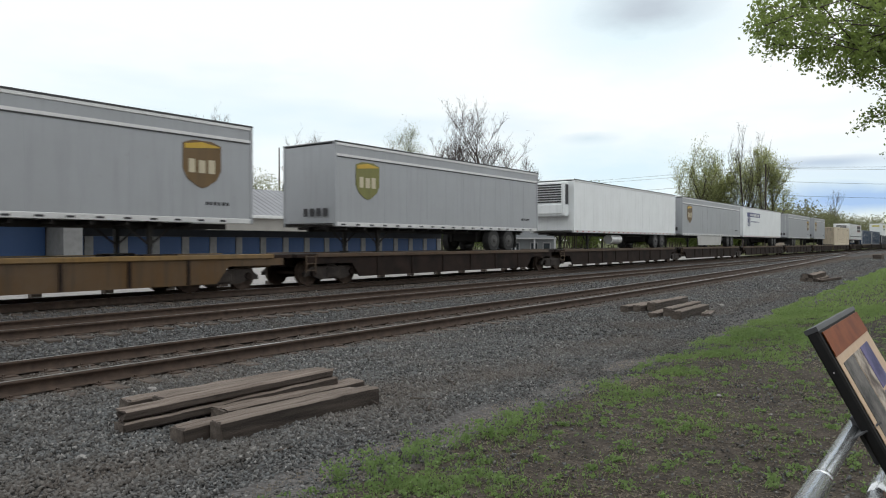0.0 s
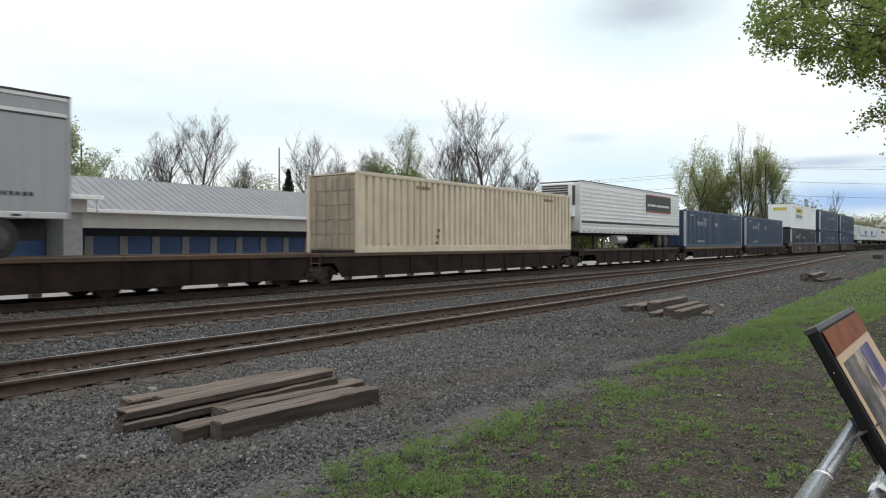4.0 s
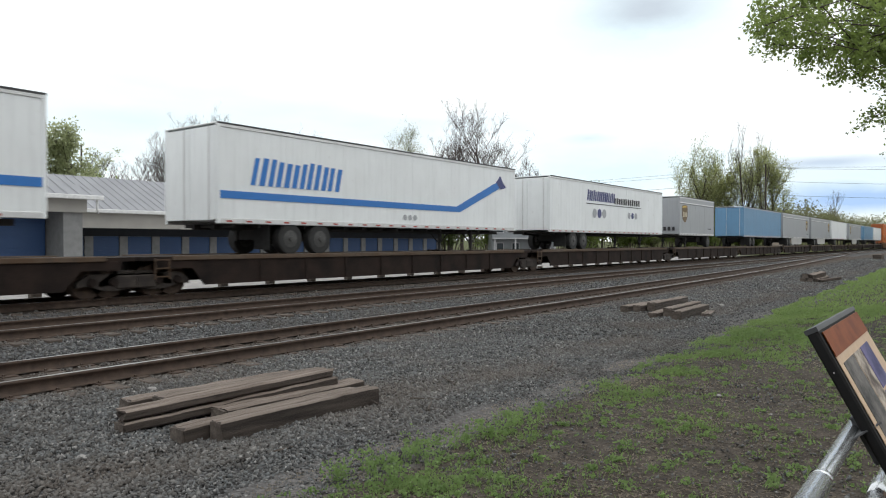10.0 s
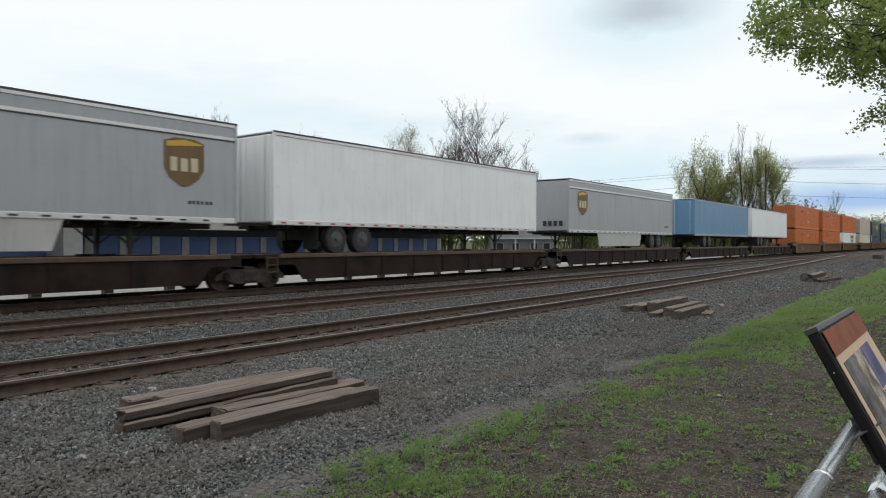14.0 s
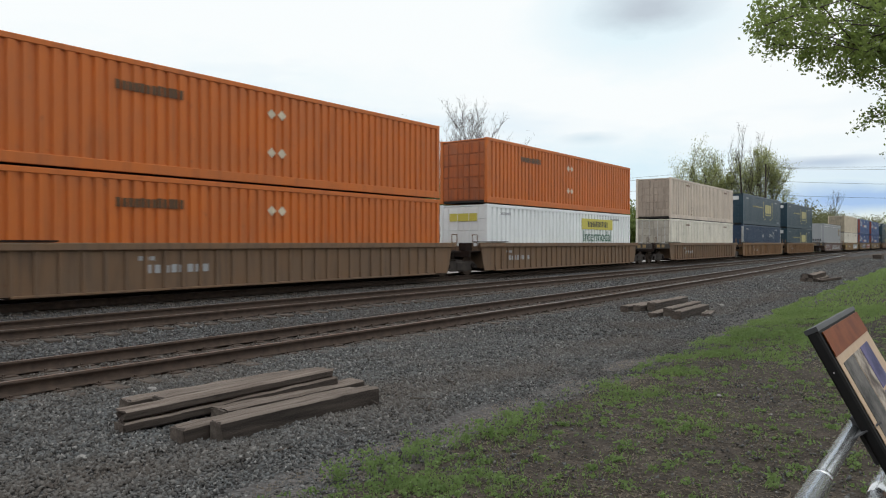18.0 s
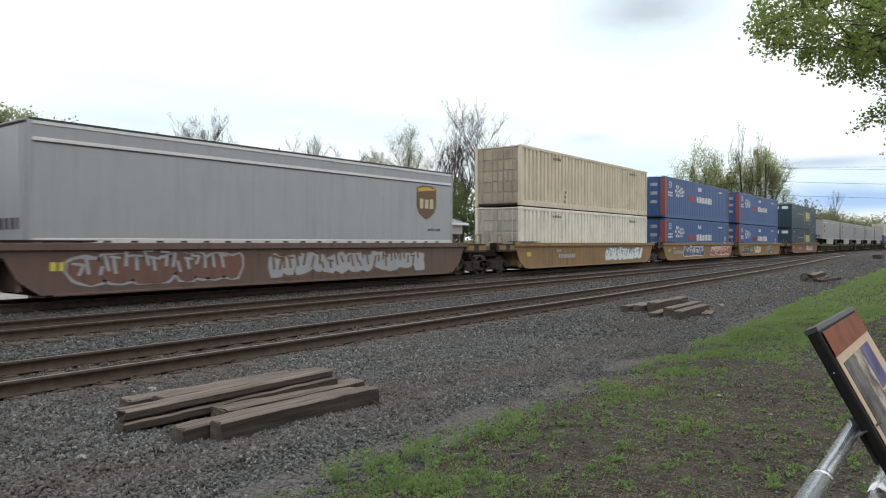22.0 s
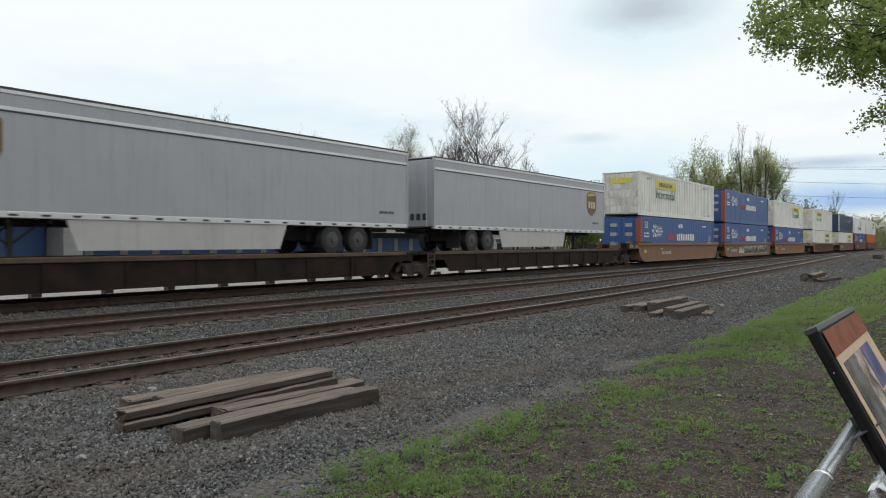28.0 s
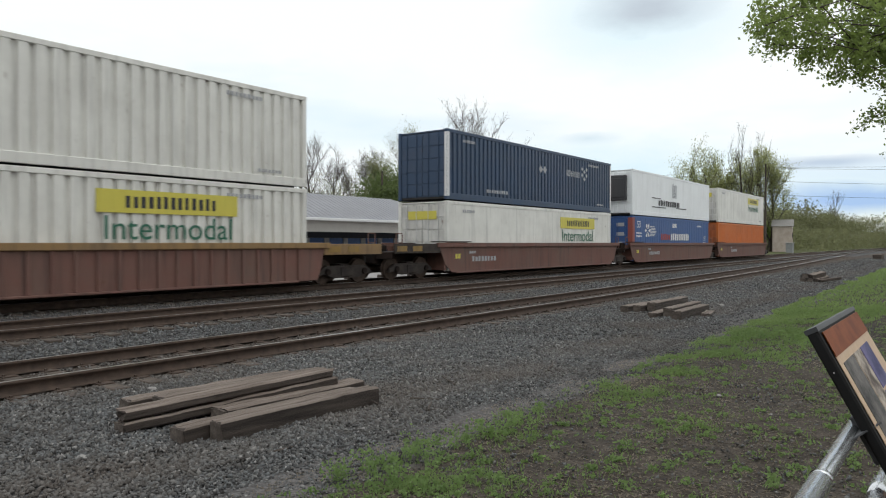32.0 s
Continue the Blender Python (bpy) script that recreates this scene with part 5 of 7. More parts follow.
    piece("brake_box", made("brake_box", lambda bm: (box(bm, -0.3, 0.3, -1.1, -0.7, 1.06, 1.4, 0.03), box(bm, -0.2, 0.1, 0.2, 0.6, 1.06, 1.3, 0.03))), M["under"], car, pose((a + w0) / 2, 0, 0))
    piece("walk_board", made("walk_board", lambda bm: box(bm, 0, 2.4, -1.5, -1.2, 1.42, 1.46)), M["under"], car, pose(w0 - 0.6, 0, 0))
    coupler(car, a, -1)
    coupler(car, b, 1)
    flat_mark(car, "code_mark", ("wellc", seed % 3), lambda bm: (letters(bm, 1.6 + seed % 3, 0.62, 1.9, 0.22, 8, 130 + seed % 3, y=-1.427 if ribbed == 0 else -1.428), letters(bm, 1.4 + seed % 3, 0.95, 0.5, 0.12, 3, 135, y=-1.428)), "silver")
    if ribbed == 0:
        flat_mark(car, "yellow_mark", ("welly",), lambda bm: [box(bm, 0.4 + 0.2 * k, 0.54 + 0.2 * k, -1.428, -1.42, 0.75, 0.95) for k in range(2)], "yellow")
    if graffiti:
        for i, (g0, g1, line, fill) in enumerate(graffiti):
            k = seed * 7 + i
            flat_mark(car, "graffiti", ("graf", g0, g1, k, line), lambda bm: blobs(bm, g0, g1, 0.36, 1.12, k, -1.428, 0.07), line, "spray-painted outline")
            flat_mark(car, "graffiti", ("fill", g0, g1, k, fill), lambda bm: blobs(bm, g0, g1, 0.36, 1.12, k, -1.434, 0.0), fill, "spray-painted fat shapes")
            flat_mark(car, "graffiti", ("line", g0, g1, k, line), lambda bm: strokes(bm, g0, g1, 0.36, 1.12, k, -1.444), line, "spray-painted strokes")
    return car


# ---- the train's make-up ----
RAIL_Y, RAIL_Z = 18.2, 0.26
# where each load's left end stands at 16 s, in metres along the track
STARTS = [-433.59, -414.1, -396.47, -378.77, -361.44, -340.99, -323.94, -305.67, -288.33, -270.75, -253.11, -231.83, -211.89, -192.2, -170.51, -149.82,
          -130.31, -110.55, -92.42, -75.14, -57.44, -39.99, -20.39, 0.8, 18.63, 40.12, 60.03, 79.64, 103.33, 123.04, 142.74, 168.6, 190.19, 209.72,
          229.32, 253.09, 274.98, 292.76, 309.31, 326.77, 344.49, 366.17, 385.61, 405.0, 428.48, 452.15, 471.64, 490.41]


def run(t):
    """How far the train has come since 16 s."""
    u = (t - 16) / 16
    return 431.34 * u - 0.63 * u * u - 1.35 * u ** 3


TIMES = [0, 2, 4, 6, 8, 10, 12, 14, 16, 18, 20, 22, 24, 26, 28, 30, 32]
MOVING = []


def put(ob, start, z=0.0):
    """Notes a thing of the train by its place at 16 s; motions() keys it."""
    ob.matrix_basis = pose(start, RAIL_Y, RAIL_Z + z)
    MOVING.append((ob, start, z))
    return ob


def ups(length=L53, rear="R", skirt=True, deck=-0.92, label=""):
    x = 1.4 if rear == "R" else length - 2.0
    if length < 10:
        x = 0.9
    elif length == L45:
        x = 1.3 if rear == "R" else length - 1.7
    film = "shield_green" if length == L45 and rear == "R" else "shield_brown"
    return trailer("silver", label or ("silver grey road trailer with brown shield emblem" + (" and white side skirt" if skirt else "")), length, rear=rear, skirt=skirt, marks=shield_marks(x + 0.3, film), deck=deck)


def umax(right=False, colour="navy"):
    return container(colour, "dark slate blue ribbed container with white diamond logo", marks=umax_marks(right))


def umax_r():
    return umax(True)


def jb(x0=2.5, colour="jb"):
    return container(colour, "white ribbed container with yellow panel and green lettering", ribs=0.37, depth=0.08, marks=jb_marks(x0))


def jb_smooth(x0=9.6):
    return container("jb", "smooth white container with yellow panel and green lettering", ribs=0.9, depth=0.008, marks=jb_marks(x0))


def orange(marks=orange_marks):
    return container("orange", "faded orange ribbed container with dark bars", marks=marks)


def beige(colour="beige"):
    return container(colour, "weathered " + {"rose": "pinkish beige"}.get(colour, colour) + " ribbed container with rust marks", ribs=0.37, depth=0.09, marks=beige_marks)


def csx():
    return container("teal", "dark blue-green container with yellow block logo", ribs=0.45, depth=0.012, marks=csx_marks)


def pacer_top():
    return container("pacer", "mid blue container with red corner panels and white bars", ribs=0.42, depth=0.014, marks=lambda ob, length, height: pacer_marks(ob, length, height, False))


def pacer():
    return container("pacer", "mid blue container with red corner panels and white bars", ribs=0.42, depth=0.014, marks=pacer_marks)


DECK, TRAILER_Z, WELL, STACK = 1.03, 1.95, 0.25, 2.925
FLAT = {
    0: lambda: ups(rear="L", skirt=False), 1: lambda: ups(L45, "R", False), 2: lambda: trailer("white", "white refrigerated trailer with cooling unit", reefer=True, rear="R"),
    3: lambda: ups(rear="R"), 4: lambda: trailer("white", "white road trailer with navy name panel", rear="R", marks=navy_marks),
    5: lambda: ups(L45, "L", False), 6: lambda: ups(L28, "R", False), 7: lambda: beige(),
    8: lambda: trailer("white", "white ribbed refrigerated trailer with dark banner", reefer=True, rear="R", ribs=11, marks=banner_marks),
    9: umax, 10: umax,
    14: lambda: trailer("white", "white refrigerated trailer with blue swept stripe", reefer=True, rear="R", marks=sweep_marks(True)),
    15: lambda: trailer("white", "white road trailer with blue swept stripe", rear="L", marks=sweep_marks(False)),
    16: lambda: trailer("white", "white road trailer with navy slanted bars and discs", rear="L", marks=shipper_marks),
    17: lambda: ups(L28, "R", False), 18: lambda: trailer("sky", "light blue road trailer", rear="L"),
    19: lambda: ups(rear="L"), 20: lambda: ups(rear="L"), 21: lambda: trailer("white", "plain white road trailer", rear="L"),
    22: lambda: ups(rear="R"), 23: lambda: trailer("sky", "light blue road trailer", rear="L"), 24: lambda: trailer("white", "plain white road trailer", rear="L"),
    36: lambda: ups(rear="R"), 37: lambda: ups(rear="R"), 38: lambda: ups(rear="R"), 39: lambda: ups(rear="R"), 40: lambda: ups(rear="L"),
}
BROWN = ("well_brown", 1, "brown ribbed well car with rusty top flange", None)
TAN = ("well_rust", 1, "rust-brown ribbed well car with rusty streaks", None)
PALE = ("well_pale", 0, "pale dirty well car covered in spray paint", None)
SMOOTH = ("well_tan", 0, "smooth tan well car with spray paint", None)
GREY = ("well_grey", 2, "dirty grey ribbed well car with blue top band", "band")
ORANGE = ("well_orange", 0, "smooth orange-brown well car", None)
RED = ("well_red", 1, "rusty red ribbed well car with ochre top flange", "well_tan")
MAROON = ("well_maroon", 0, "smooth maroon well car", None)
WELLS = {
    11: (GREY, lambda: umax(False, "charcoal"), lambda: jb(2.5, "fresh"), None), 12: (GREY, umax_r, umax_r, None), 13: (GREY, umax, umax, None),
    25: (BROWN, orange, orange, None), 26: (BROWN, orange, orange, None), 27: (BROWN, lambda: jb(9.35, "fresh"), orange, None),
    28: (BROWN, lambda: beige("cream"), lambda: beige("rose"), None), 29: (TAN, umax_r, csx, None), 30: (TAN, csx, csx, None),
    31: (PALE, None, None, ((0.8, 5.4, "dulled", "well_red"), (6.6, 14.0, "well_brown", "dulled"))), 32: (SMOOTH, lambda: beige("cream"), beige, ((9.3, 14.9, "haze", "chalk"),)),
    33: (SMOOTH, pacer, pacer_top, ((3.6, 8.4, "chalk", "band"), (10.4, 15.6, "chalk", "dullred"))), 34: (SMOOTH, pacer, pacer_top, ((0.6, 3.4, "cream_mark", "unit"), (5.2, 7.4, "well_tan", "beige"), (10.8, 13, "cream_mark", "band"))),
    35: (ORANGE, csx, csx, ((8.6, 13, "well_orange", "skirt"),)),
    41: (ORANGE, pacer, lambda: jb(2.6), None), 42: (ORANGE, pacer, pacer_top, ((4.2, 6.0, "ink", "cream_mark"), (6.0, 10.6, "cream_mark", "ink"), (10.8, 15.0, "cream_mark", "unit"))), 43: (ORANGE, pacer, lambda: jb(9.4), None),
    44: (RED, lambda: jb(9.4), lambda: jb(2.5), None), 45: (MAROON, lambda: jb_smooth(9.8), umax_r, None),
    46: (MAROON, pacer, lambda: container("white", "white refrigerated container with dark bars of a name", ribs=1.2, depth=0.004, marks=reefer_box_marks), None),
    47: (MAROON, lambda: orange(None), lambda: jb_smooth(9.8), None),
}
LENGTHS = {1: L45, 5: L45, 6: L28, 17: L28}


def build_train():
    n = len(STARTS)
    for i, start in enumerate(STARTS):
        length = LENGTHS.get(i, L53)
        before = start - STARTS[i - 1] - LENGTHS.get(i - 1, L53) if i else 3.0
        after = STARTS[i + 1] - start - length if i < n - 1 else 3.2
        trucks = [-before / 2 if before < 4.2 else -2.0]
        if after >= 4.2 or i == n - 1:
            trucks.append(length + 2.0)
        if i in (1, 9):
            trucks[0] = 0.1
        if i in (0, 8):
            trucks.append(length - 0.9)
        if i in FLAT:
            left, right = min(before / 2, 2.6), after / 2
            if i + 1 in WELLS and i + 1 == 11 or i + 1 in (25, 41):
                right = after - 2.6
            elif after > 7:
                right = after - 0.7
            if i - 1 in WELLS:
                left = before - 2.6
            put(spine_car(length, left, right, i, trucks), start)
            z = DECK if i in (7, 9, 10) else TRAILER_Z
            put(FLAT[i](), start, z)
        else:
            (colour, ribbed, label, band), low, high, graffiti = WELLS[i]
            left, right = min(before / 2, 2.6), min(after / 2, 2.6)
            if after > 6 and i < n - 1:
                right = after / 2
            if before > 6:
                left = before / 2
            put(well_car(length, left, right, colour, ribbed, label, band, graffiti, i, trucks), start)
            if i == 31:
                put(ups(rear="L", skirt=False, deck=-1.08, label="silver grey road trailer with brown shield emblem in a well"), start, 1.36)
                continue
            put(low(), start, WELL)
            put(high(), start, WELL + STACK)


build_train()


# ---- foreground: stones, grass, timbers, fence, panel, maple ----
def scatter_stones():
    """Loose ballast and pebbles, many thousands."""
    r = np.random.RandomState(3)
    base = np.array([(1.15, 0.2, -0.2), (-1.1, 0.3, 0.25), (0.15, 1.1, 0.2), (-0.2, -1.15, -0.1), (0.3, -0.2, 1.05), (-0.25, 0.2, -1.05)], dtype=float)
    tris = np.array([(0, 2, 4), (2, 1, 4), (1, 3, 4), (3, 0, 4), (2, 0, 5), (1, 2, 5), (3, 1, 5), (0, 3, 5)])
    spots = []
    for n, x0, x1, y0, y1, s0, s1 in ((66000, 1.4, 12, 5.0, 9.1, 0.011, 0.027), (13000, 1.4, 13, 4.4, 5.4, 0.010, 0.024), (15000, 2.0, 14, 3.6, 5.0, 0.006, 0.016), (5000, 12, 28, 4.0, 5.2, 0.010, 0.022), (28000, 12, 28, 4.9, 9.1, 0.014, 0.030),
                                      (9000, 28, 50, 4.4, 9.2, 0.024, 0.044), (4000, 46, 90, 4.6, 9.4, 0.03, 0.06), (5000, 24, 60, 10.9, 13.2, 0.025, 0.045), (19000, 3, 24, 10.75, 13.2, 0.014, 0.030),
                                      (6500, 3, 22, 9.25, 10.6, 0.012, 0.028), (6500, 6, 30, 14.9, 17.2, 0.018, 0.036), (7000, 3, 16, 0.2, 3.7, 0.004, 0.016)):
        x, y, s = r.uniform(x0, x1, n), r.uniform(y0, y1, n), r.uniform(s0, s1, n)
        keep = y < 2.75 * x + 0.4
        spots.append(np.stack([x, y, s], 1)[keep])
    spots = np.concatenate(spots)
    n = len(spots)
    z = np.array([ground_z(a, b) + 0.02 * noise.noise((a * 1.3, b * 1.3, 0)) + 0.012 * noise.noise((a * 4, b * 4, 3)) for a, b, _ in spots])
    v = base[None] * spots[:, 2][:, None, None] * r.uniform((0.55, 0.5, 0.4), (1.5, 1.15, 0.95), (n, 3))[:, None] * r.uniform(0.75, 1.4, (n, 6, 3))
    q = r.normal(size=(n, 4))
    q /= np.linalg.norm(q, axis=1)[:, None]
    a, b, c, d = q.T
    rot = np.stack([np.stack([1 - 2 * (c * c + d * d), 2 * (b * c - a * d), 2 * (b * d + a * c)], 1), np.stack([2 * (b * c + a * d), 1 - 2 * (b * b + d * d), 2 * (c * d - a * b)], 1),
                    np.stack([2 * (b * d - a * c), 2 * (c * d + a * b), 1 - 2 * (b * b + c * c)], 1)], 1)
    v = np.einsum("nij,nkj->nki", rot, v)
    v += np.stack([spots[:, 0], spots[:, 1], z + spots[:, 2] * r.uniform(0.05, 0.55, n)], 1)[:, None]
    f = (tris[None] + 6 * np.arange(n)[:, None, None]).reshape(-1, 3)
    tagged(raw("loose_stones", v.reshape(-1, 3), f, M["stone"]), "loose crushed grey ballast stones", "stones", kind="stuff")


scatter_stones()


def leaves(seed, tips, per, size, jitter, droop=0.0, slim=0.55):
    r = np.random.RandomState(seed)
    c = np.repeat(np.array([tuple(t) for t in tips]), per, axis=0)
    n = len(c)
    c = c + r.normal(size=(n, 3)) * jitter
    u = r.normal(size=(n, 3)) - np.array([0, 0, droop])
    u /= np.linalg.norm(u, axis=1)[:, None]
    w = np.cross(u, r.normal(size=(n, 3)))
    w /= np.linalg.norm(w, axis=1)[:, None]
    s = size * r.uniform(0.6, 1.3, (n, 1))
    v = np.stack([c - u * s, c + w * s * slim, c + u * s, c - w * s * slim], 1).reshape(-1, 3)
    return v, np.arange(4 * n).reshape(-1, 4)


def leaf_shape(r, x, y, z, h, w, lean, az):
    """A bent blade of two quads: base, middle, tip."""
    dx, dy = math.cos(az), math.sin(az)
    sx, sy = -dy * w / 2, dx * w / 2
    out = []
    for f, k in ((0, 0.8), (0.55, 1.0), (1, 0.15)):
        o = lean * f * f * h
        c = (x + dx * o, y + dy * o, z + h * f * (1 - 0.25 * lean * f))
        out += [(c[0] - sx * k, c[1] - sy * k, c[2]), (c[0] + sx * k, c[1] + sy * k, c[2])]
    return out


def grass():
    r = random.Random(5)
    sets = {"grass": ([], []), "weed": ([], []), "dry": ([], [])}

    def blade(kind, x, y, h, w, lean):
        v, f = sets[kind]
        o = len(v)
        v += leaf_shape(r, x, y, ground_z(x, y) - 0.005 + 0.03 * noise.noise((x * 0.8, y * 0.8, 9)), h, w, lean, r.uniform(0, 6.283))
        f += [(o, o + 1, o + 3, o + 2), (o + 2, o + 3, o + 5, o + 4)]

    def cover(x, y):
        edge = 3.8 + 0.012 * x + 0.5 * noise.noise((x * 0.8, 1, 0)) + 0.22 * noise.noise((x * 3, 4, 0))
        if y > edge:
            return 0
        n1 = noise.noise((x * 1.1, y * 1.6, 2)) + 0.5 * noise.noise((x * 3.5, y * 3.5, 8)) + 0.55 * noise.noise((x * 8, y * 8, 14))
        if x > 9:
            far = min(1, (x - 9) / 6)
        else:
            far = 0
        band = max(0, 1 - abs(y - edge + 0.6) / 0.95)
        inner = 0.20 + 0.80 * far * (1 if y > 2.3 - 0.08 * (x - 9) else 0.12)
        return max(0, min(1, max(band * (0.22 + 0.5 * far + 1.1 * n1), inner * (0.6 + 0.9 * n1), 0.9 * (n1 - 0.45))))

    n = 0
    for _ in range(130000):
        d = 1.2 + 20 * r.random() ** 1.5
        y = r.uniform(-3.0, 4.4)
        x = d + r.uniform(0, 0.5)
        if y > 4.4 or y < 3.4 - 0.55 * x - 1.5:
            continue
        c = cover(x, y)
        if r.random() > c:
            continue
        big = 1 + 0.02 * x
        k = r.randint(2, 4) if c > 0.3 else r.randint(1, 2)
        for _ in range(k):
            n += 1
            blade("grass", x + r.uniform(-0.05, 0.05), y + r.uniform(-0.05, 0.05), r.uniform(0.015, 0.07) * (0.6 + 0.6 * c) * big, r.uniform(0.004, 0.012) * big, r.uniform(0.3, 1.6))
    # leafy weeds: low bushy clumps of small leaves on thin stems
    centres = []

    def clump(x, y, wide, high, n):
        z = ground_z(x, y) + 0.03 * noise.noise((x * 0.8, y * 0.8, 9))
        stems = [(x + r.gauss(0, wide * 0.5), y + r.gauss(0, wide * 0.5), r.uniform(0.45, 1.0) * high) for _ in range(max(3, n // 9))]
        for _ in range(n):
            a, b, h = r.choice(stems)
            t = r.random() ** 0.7
            centres.append((a + r.gauss(0, 0.014 + 0.01 * t), b + r.gauss(0, 0.014 + 0.01 * t), z + h * t))
        for a, b, h in stems[::3]:
            blade("weed", a, b, h * 0.9, 0.006, 0.3)

    for x, y, wide, high, n in ((4.15, 3.72, 0.22, 0.17, 620), (4.55, 3.7, 0.16, 0.2, 420), (3.75, 3.75, 0.13, 0.15, 260), (3.9, 3.45, 0.16, 0.13, 340), (4.45, 3.42, 0.12, 0.12, 200), (5.0, 3.62, 0.12, 0.11, 180), (4.75, 3.25, 0.08, 0.08, 90),
                                (5.4, 3.6, 0.2, 0.13, 360), (5.75, 3.45, 0.18, 0.14, 360), (6.1, 3.55, 0.2, 0.12, 320), (6.5, 3.55, 0.2, 0.12, 300), (5.42, 2.2, 0.06, 0.09, 130), (5.1, 2.15, 0.09, 0.05, 110), (6.4, 2.3, 0.07, 0.06, 70), (6.2, 2.75, 0.08, 0.06, 80), (4.3, 2.75, 0.1, 0.06, 110)):
        clump(x, y, 1.1 * wide, 1.25 * high, int(0.65 * n))
    for _ in range(5200):
        x, y = 3 + 12 * r.random() ** 1.2, r.uniform(-0.8, 4.0)
        if r.random() > 0.1 + 0.4 * noise.noise((x * 1.5, y * 1.5, 31)) + 0.9 * cover(x, y):
            continue
        s = r.uniform(0.4, 1.0) * (0.7 + 0.7 * cover(x, y))
        clump(x, y, 0.07 * s, r.uniform(0.03, 0.10) * s, r.randint(8, 26))
    tagged(raw("leafy_weeds", *leaves(77, centres, 1, 0.017, 0.008, -0.3, 0.6), M["weed"]), "low bushy clumps of small-leaved green weeds", "weeds", kind="stuff")
    for _ in range(66000):
        x, y = 1.4 + 14 * r.random() ** 1.3, r.uniform(-2, 4.3)
        if r.random() < 0.55 + 0.4 * noise.noise((x, y, 20)):
            blade("dry", x, y, r.uniform(0.008, 0.026), r.uniform(0.006, 0.018), r.uniform(0.9, 3.0))
    tagged(raw("grass", *sets["grass"], M["grass"]), "patchy bright green spring grass and weeds", "grass", kind="stuff")
    tagged(raw("weed_stems", *sets["weed"], M["weed"]), "thin green stems of low weeds", "weeds", kind="stuff")
    tagged(raw("dry_grass", *sets["dry"], M["dry"]), "dry straw and leaf litter on bare soil", "leaf litter", kind="stuff")
    # flat dead leaves and chips
    flecks = np.array([(x, y, ground_z(x, y) + 0.03 * noise.noise((x * 0.8, y * 0.8, 9)) + 0.012) for x, y in ((2.6 + 11 * r.random() ** 1.2, r.uniform(-0.8, 4.2)) for _ in range(7500))])
    v, f = leaves(78, flecks, 1, 0.017, 0.0, 0.0, 0.6)
    v[:, 2] = np.repeat(flecks[:, 2], 4) + 0.3 * (v[:, 2] - np.repeat(flecks[:, 2], 4))
    tagged(raw("leaf_litter", v, f, M["dry"]), "pale dead leaves and chips on bare soil", "leaf litter", kind="stuff")
    # far verge
    v, f = [], []
    for _ in range(42000):
        x = 19 + 80 * r.random() ** 1.6
        y = 4.15 + 0.012 * (x - 20) + 0.5 * noise.noise((x * 0.5, 1, 0)) - 18 * r.random() ** 1.7
        s = 0.5 + x * 0.016
        o = len(v)
        v += leaf_shape(r, x, y, ground_z(x, y) - 0.01, r.uniform(0.05, 0.13) * s, r.uniform(0.02, 0.055) * s, r.uniform(0.2, 1), r.uniform(0, 6.283))
        f += [(o, o + 1, o + 3, o + 2), (o + 2, o + 3, o + 5, o + 4)]
    tagged(raw("far_grass", v, f, M["grass"]), "mown green grass verge beside the tracks", "grass", kind="stuff")


grass()


def timber_mesh(length, w, h, seed):
    r = random.Random(seed)
    xs = [0] + [length * (i + r.uniform(-0.2, 0.2)) / 12 for i in range(1, 12)] + [length]
    ring = [(-w / 2, 0.02), (-w / 2 + 0.015, 0), (w / 2 - 0.015, 0), (w / 2, 0.02), (w / 2, h - 0.02), (w / 2 - 0.02, h), (0.03, h - 0.004), (0.015, h - 0.02), (0.0, h - 0.004), (-w / 2 + 0.02, h), (-w / 2, h - 0.02)]
    v, f = [], []
    for x in xs:
        j = [r.uniform(-0.006, 0.006) for _ in range(4)]
        v += [(x + (r.uniform(-0.02, 0.02) if x in (0, length) else 0), a * (1 + j[0]) + j[1], b + j[2] + r.uniform(-0.003, 0.003)) for a, b in ring]
    k = len(ring)
    for i in range(len(xs) - 1):
        f += [(i * k + q, i * k + (q + 1) % k, (i + 1) * k + (q + 1) % k, (i + 1) * k + q) for q in range(k)]
    me = bpy.data.meshes.new("timber")
    f2 = [tuple(reversed(q)) for q in f] + [tuple(range(k)), tuple(range((len(xs) - 1) * k, len(xs) * k))[::-1]]
    me.from_pydata(v, [], f2)
    bm = bmesh.new()
    bm.from_mesh(me)
    bmesh.ops.recalc_face_normals(bm, faces=bm.faces[:])
    bm.to_mesh(me)
    bm.free()
    return me


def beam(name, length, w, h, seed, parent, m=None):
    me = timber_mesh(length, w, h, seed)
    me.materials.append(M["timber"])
    me.materials.append(M["timber_lit_top"])
    # Up-facing faces get a paler colour for sky light, the sides a shaded one.
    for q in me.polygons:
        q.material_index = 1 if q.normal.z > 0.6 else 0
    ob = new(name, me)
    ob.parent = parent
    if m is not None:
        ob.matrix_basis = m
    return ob


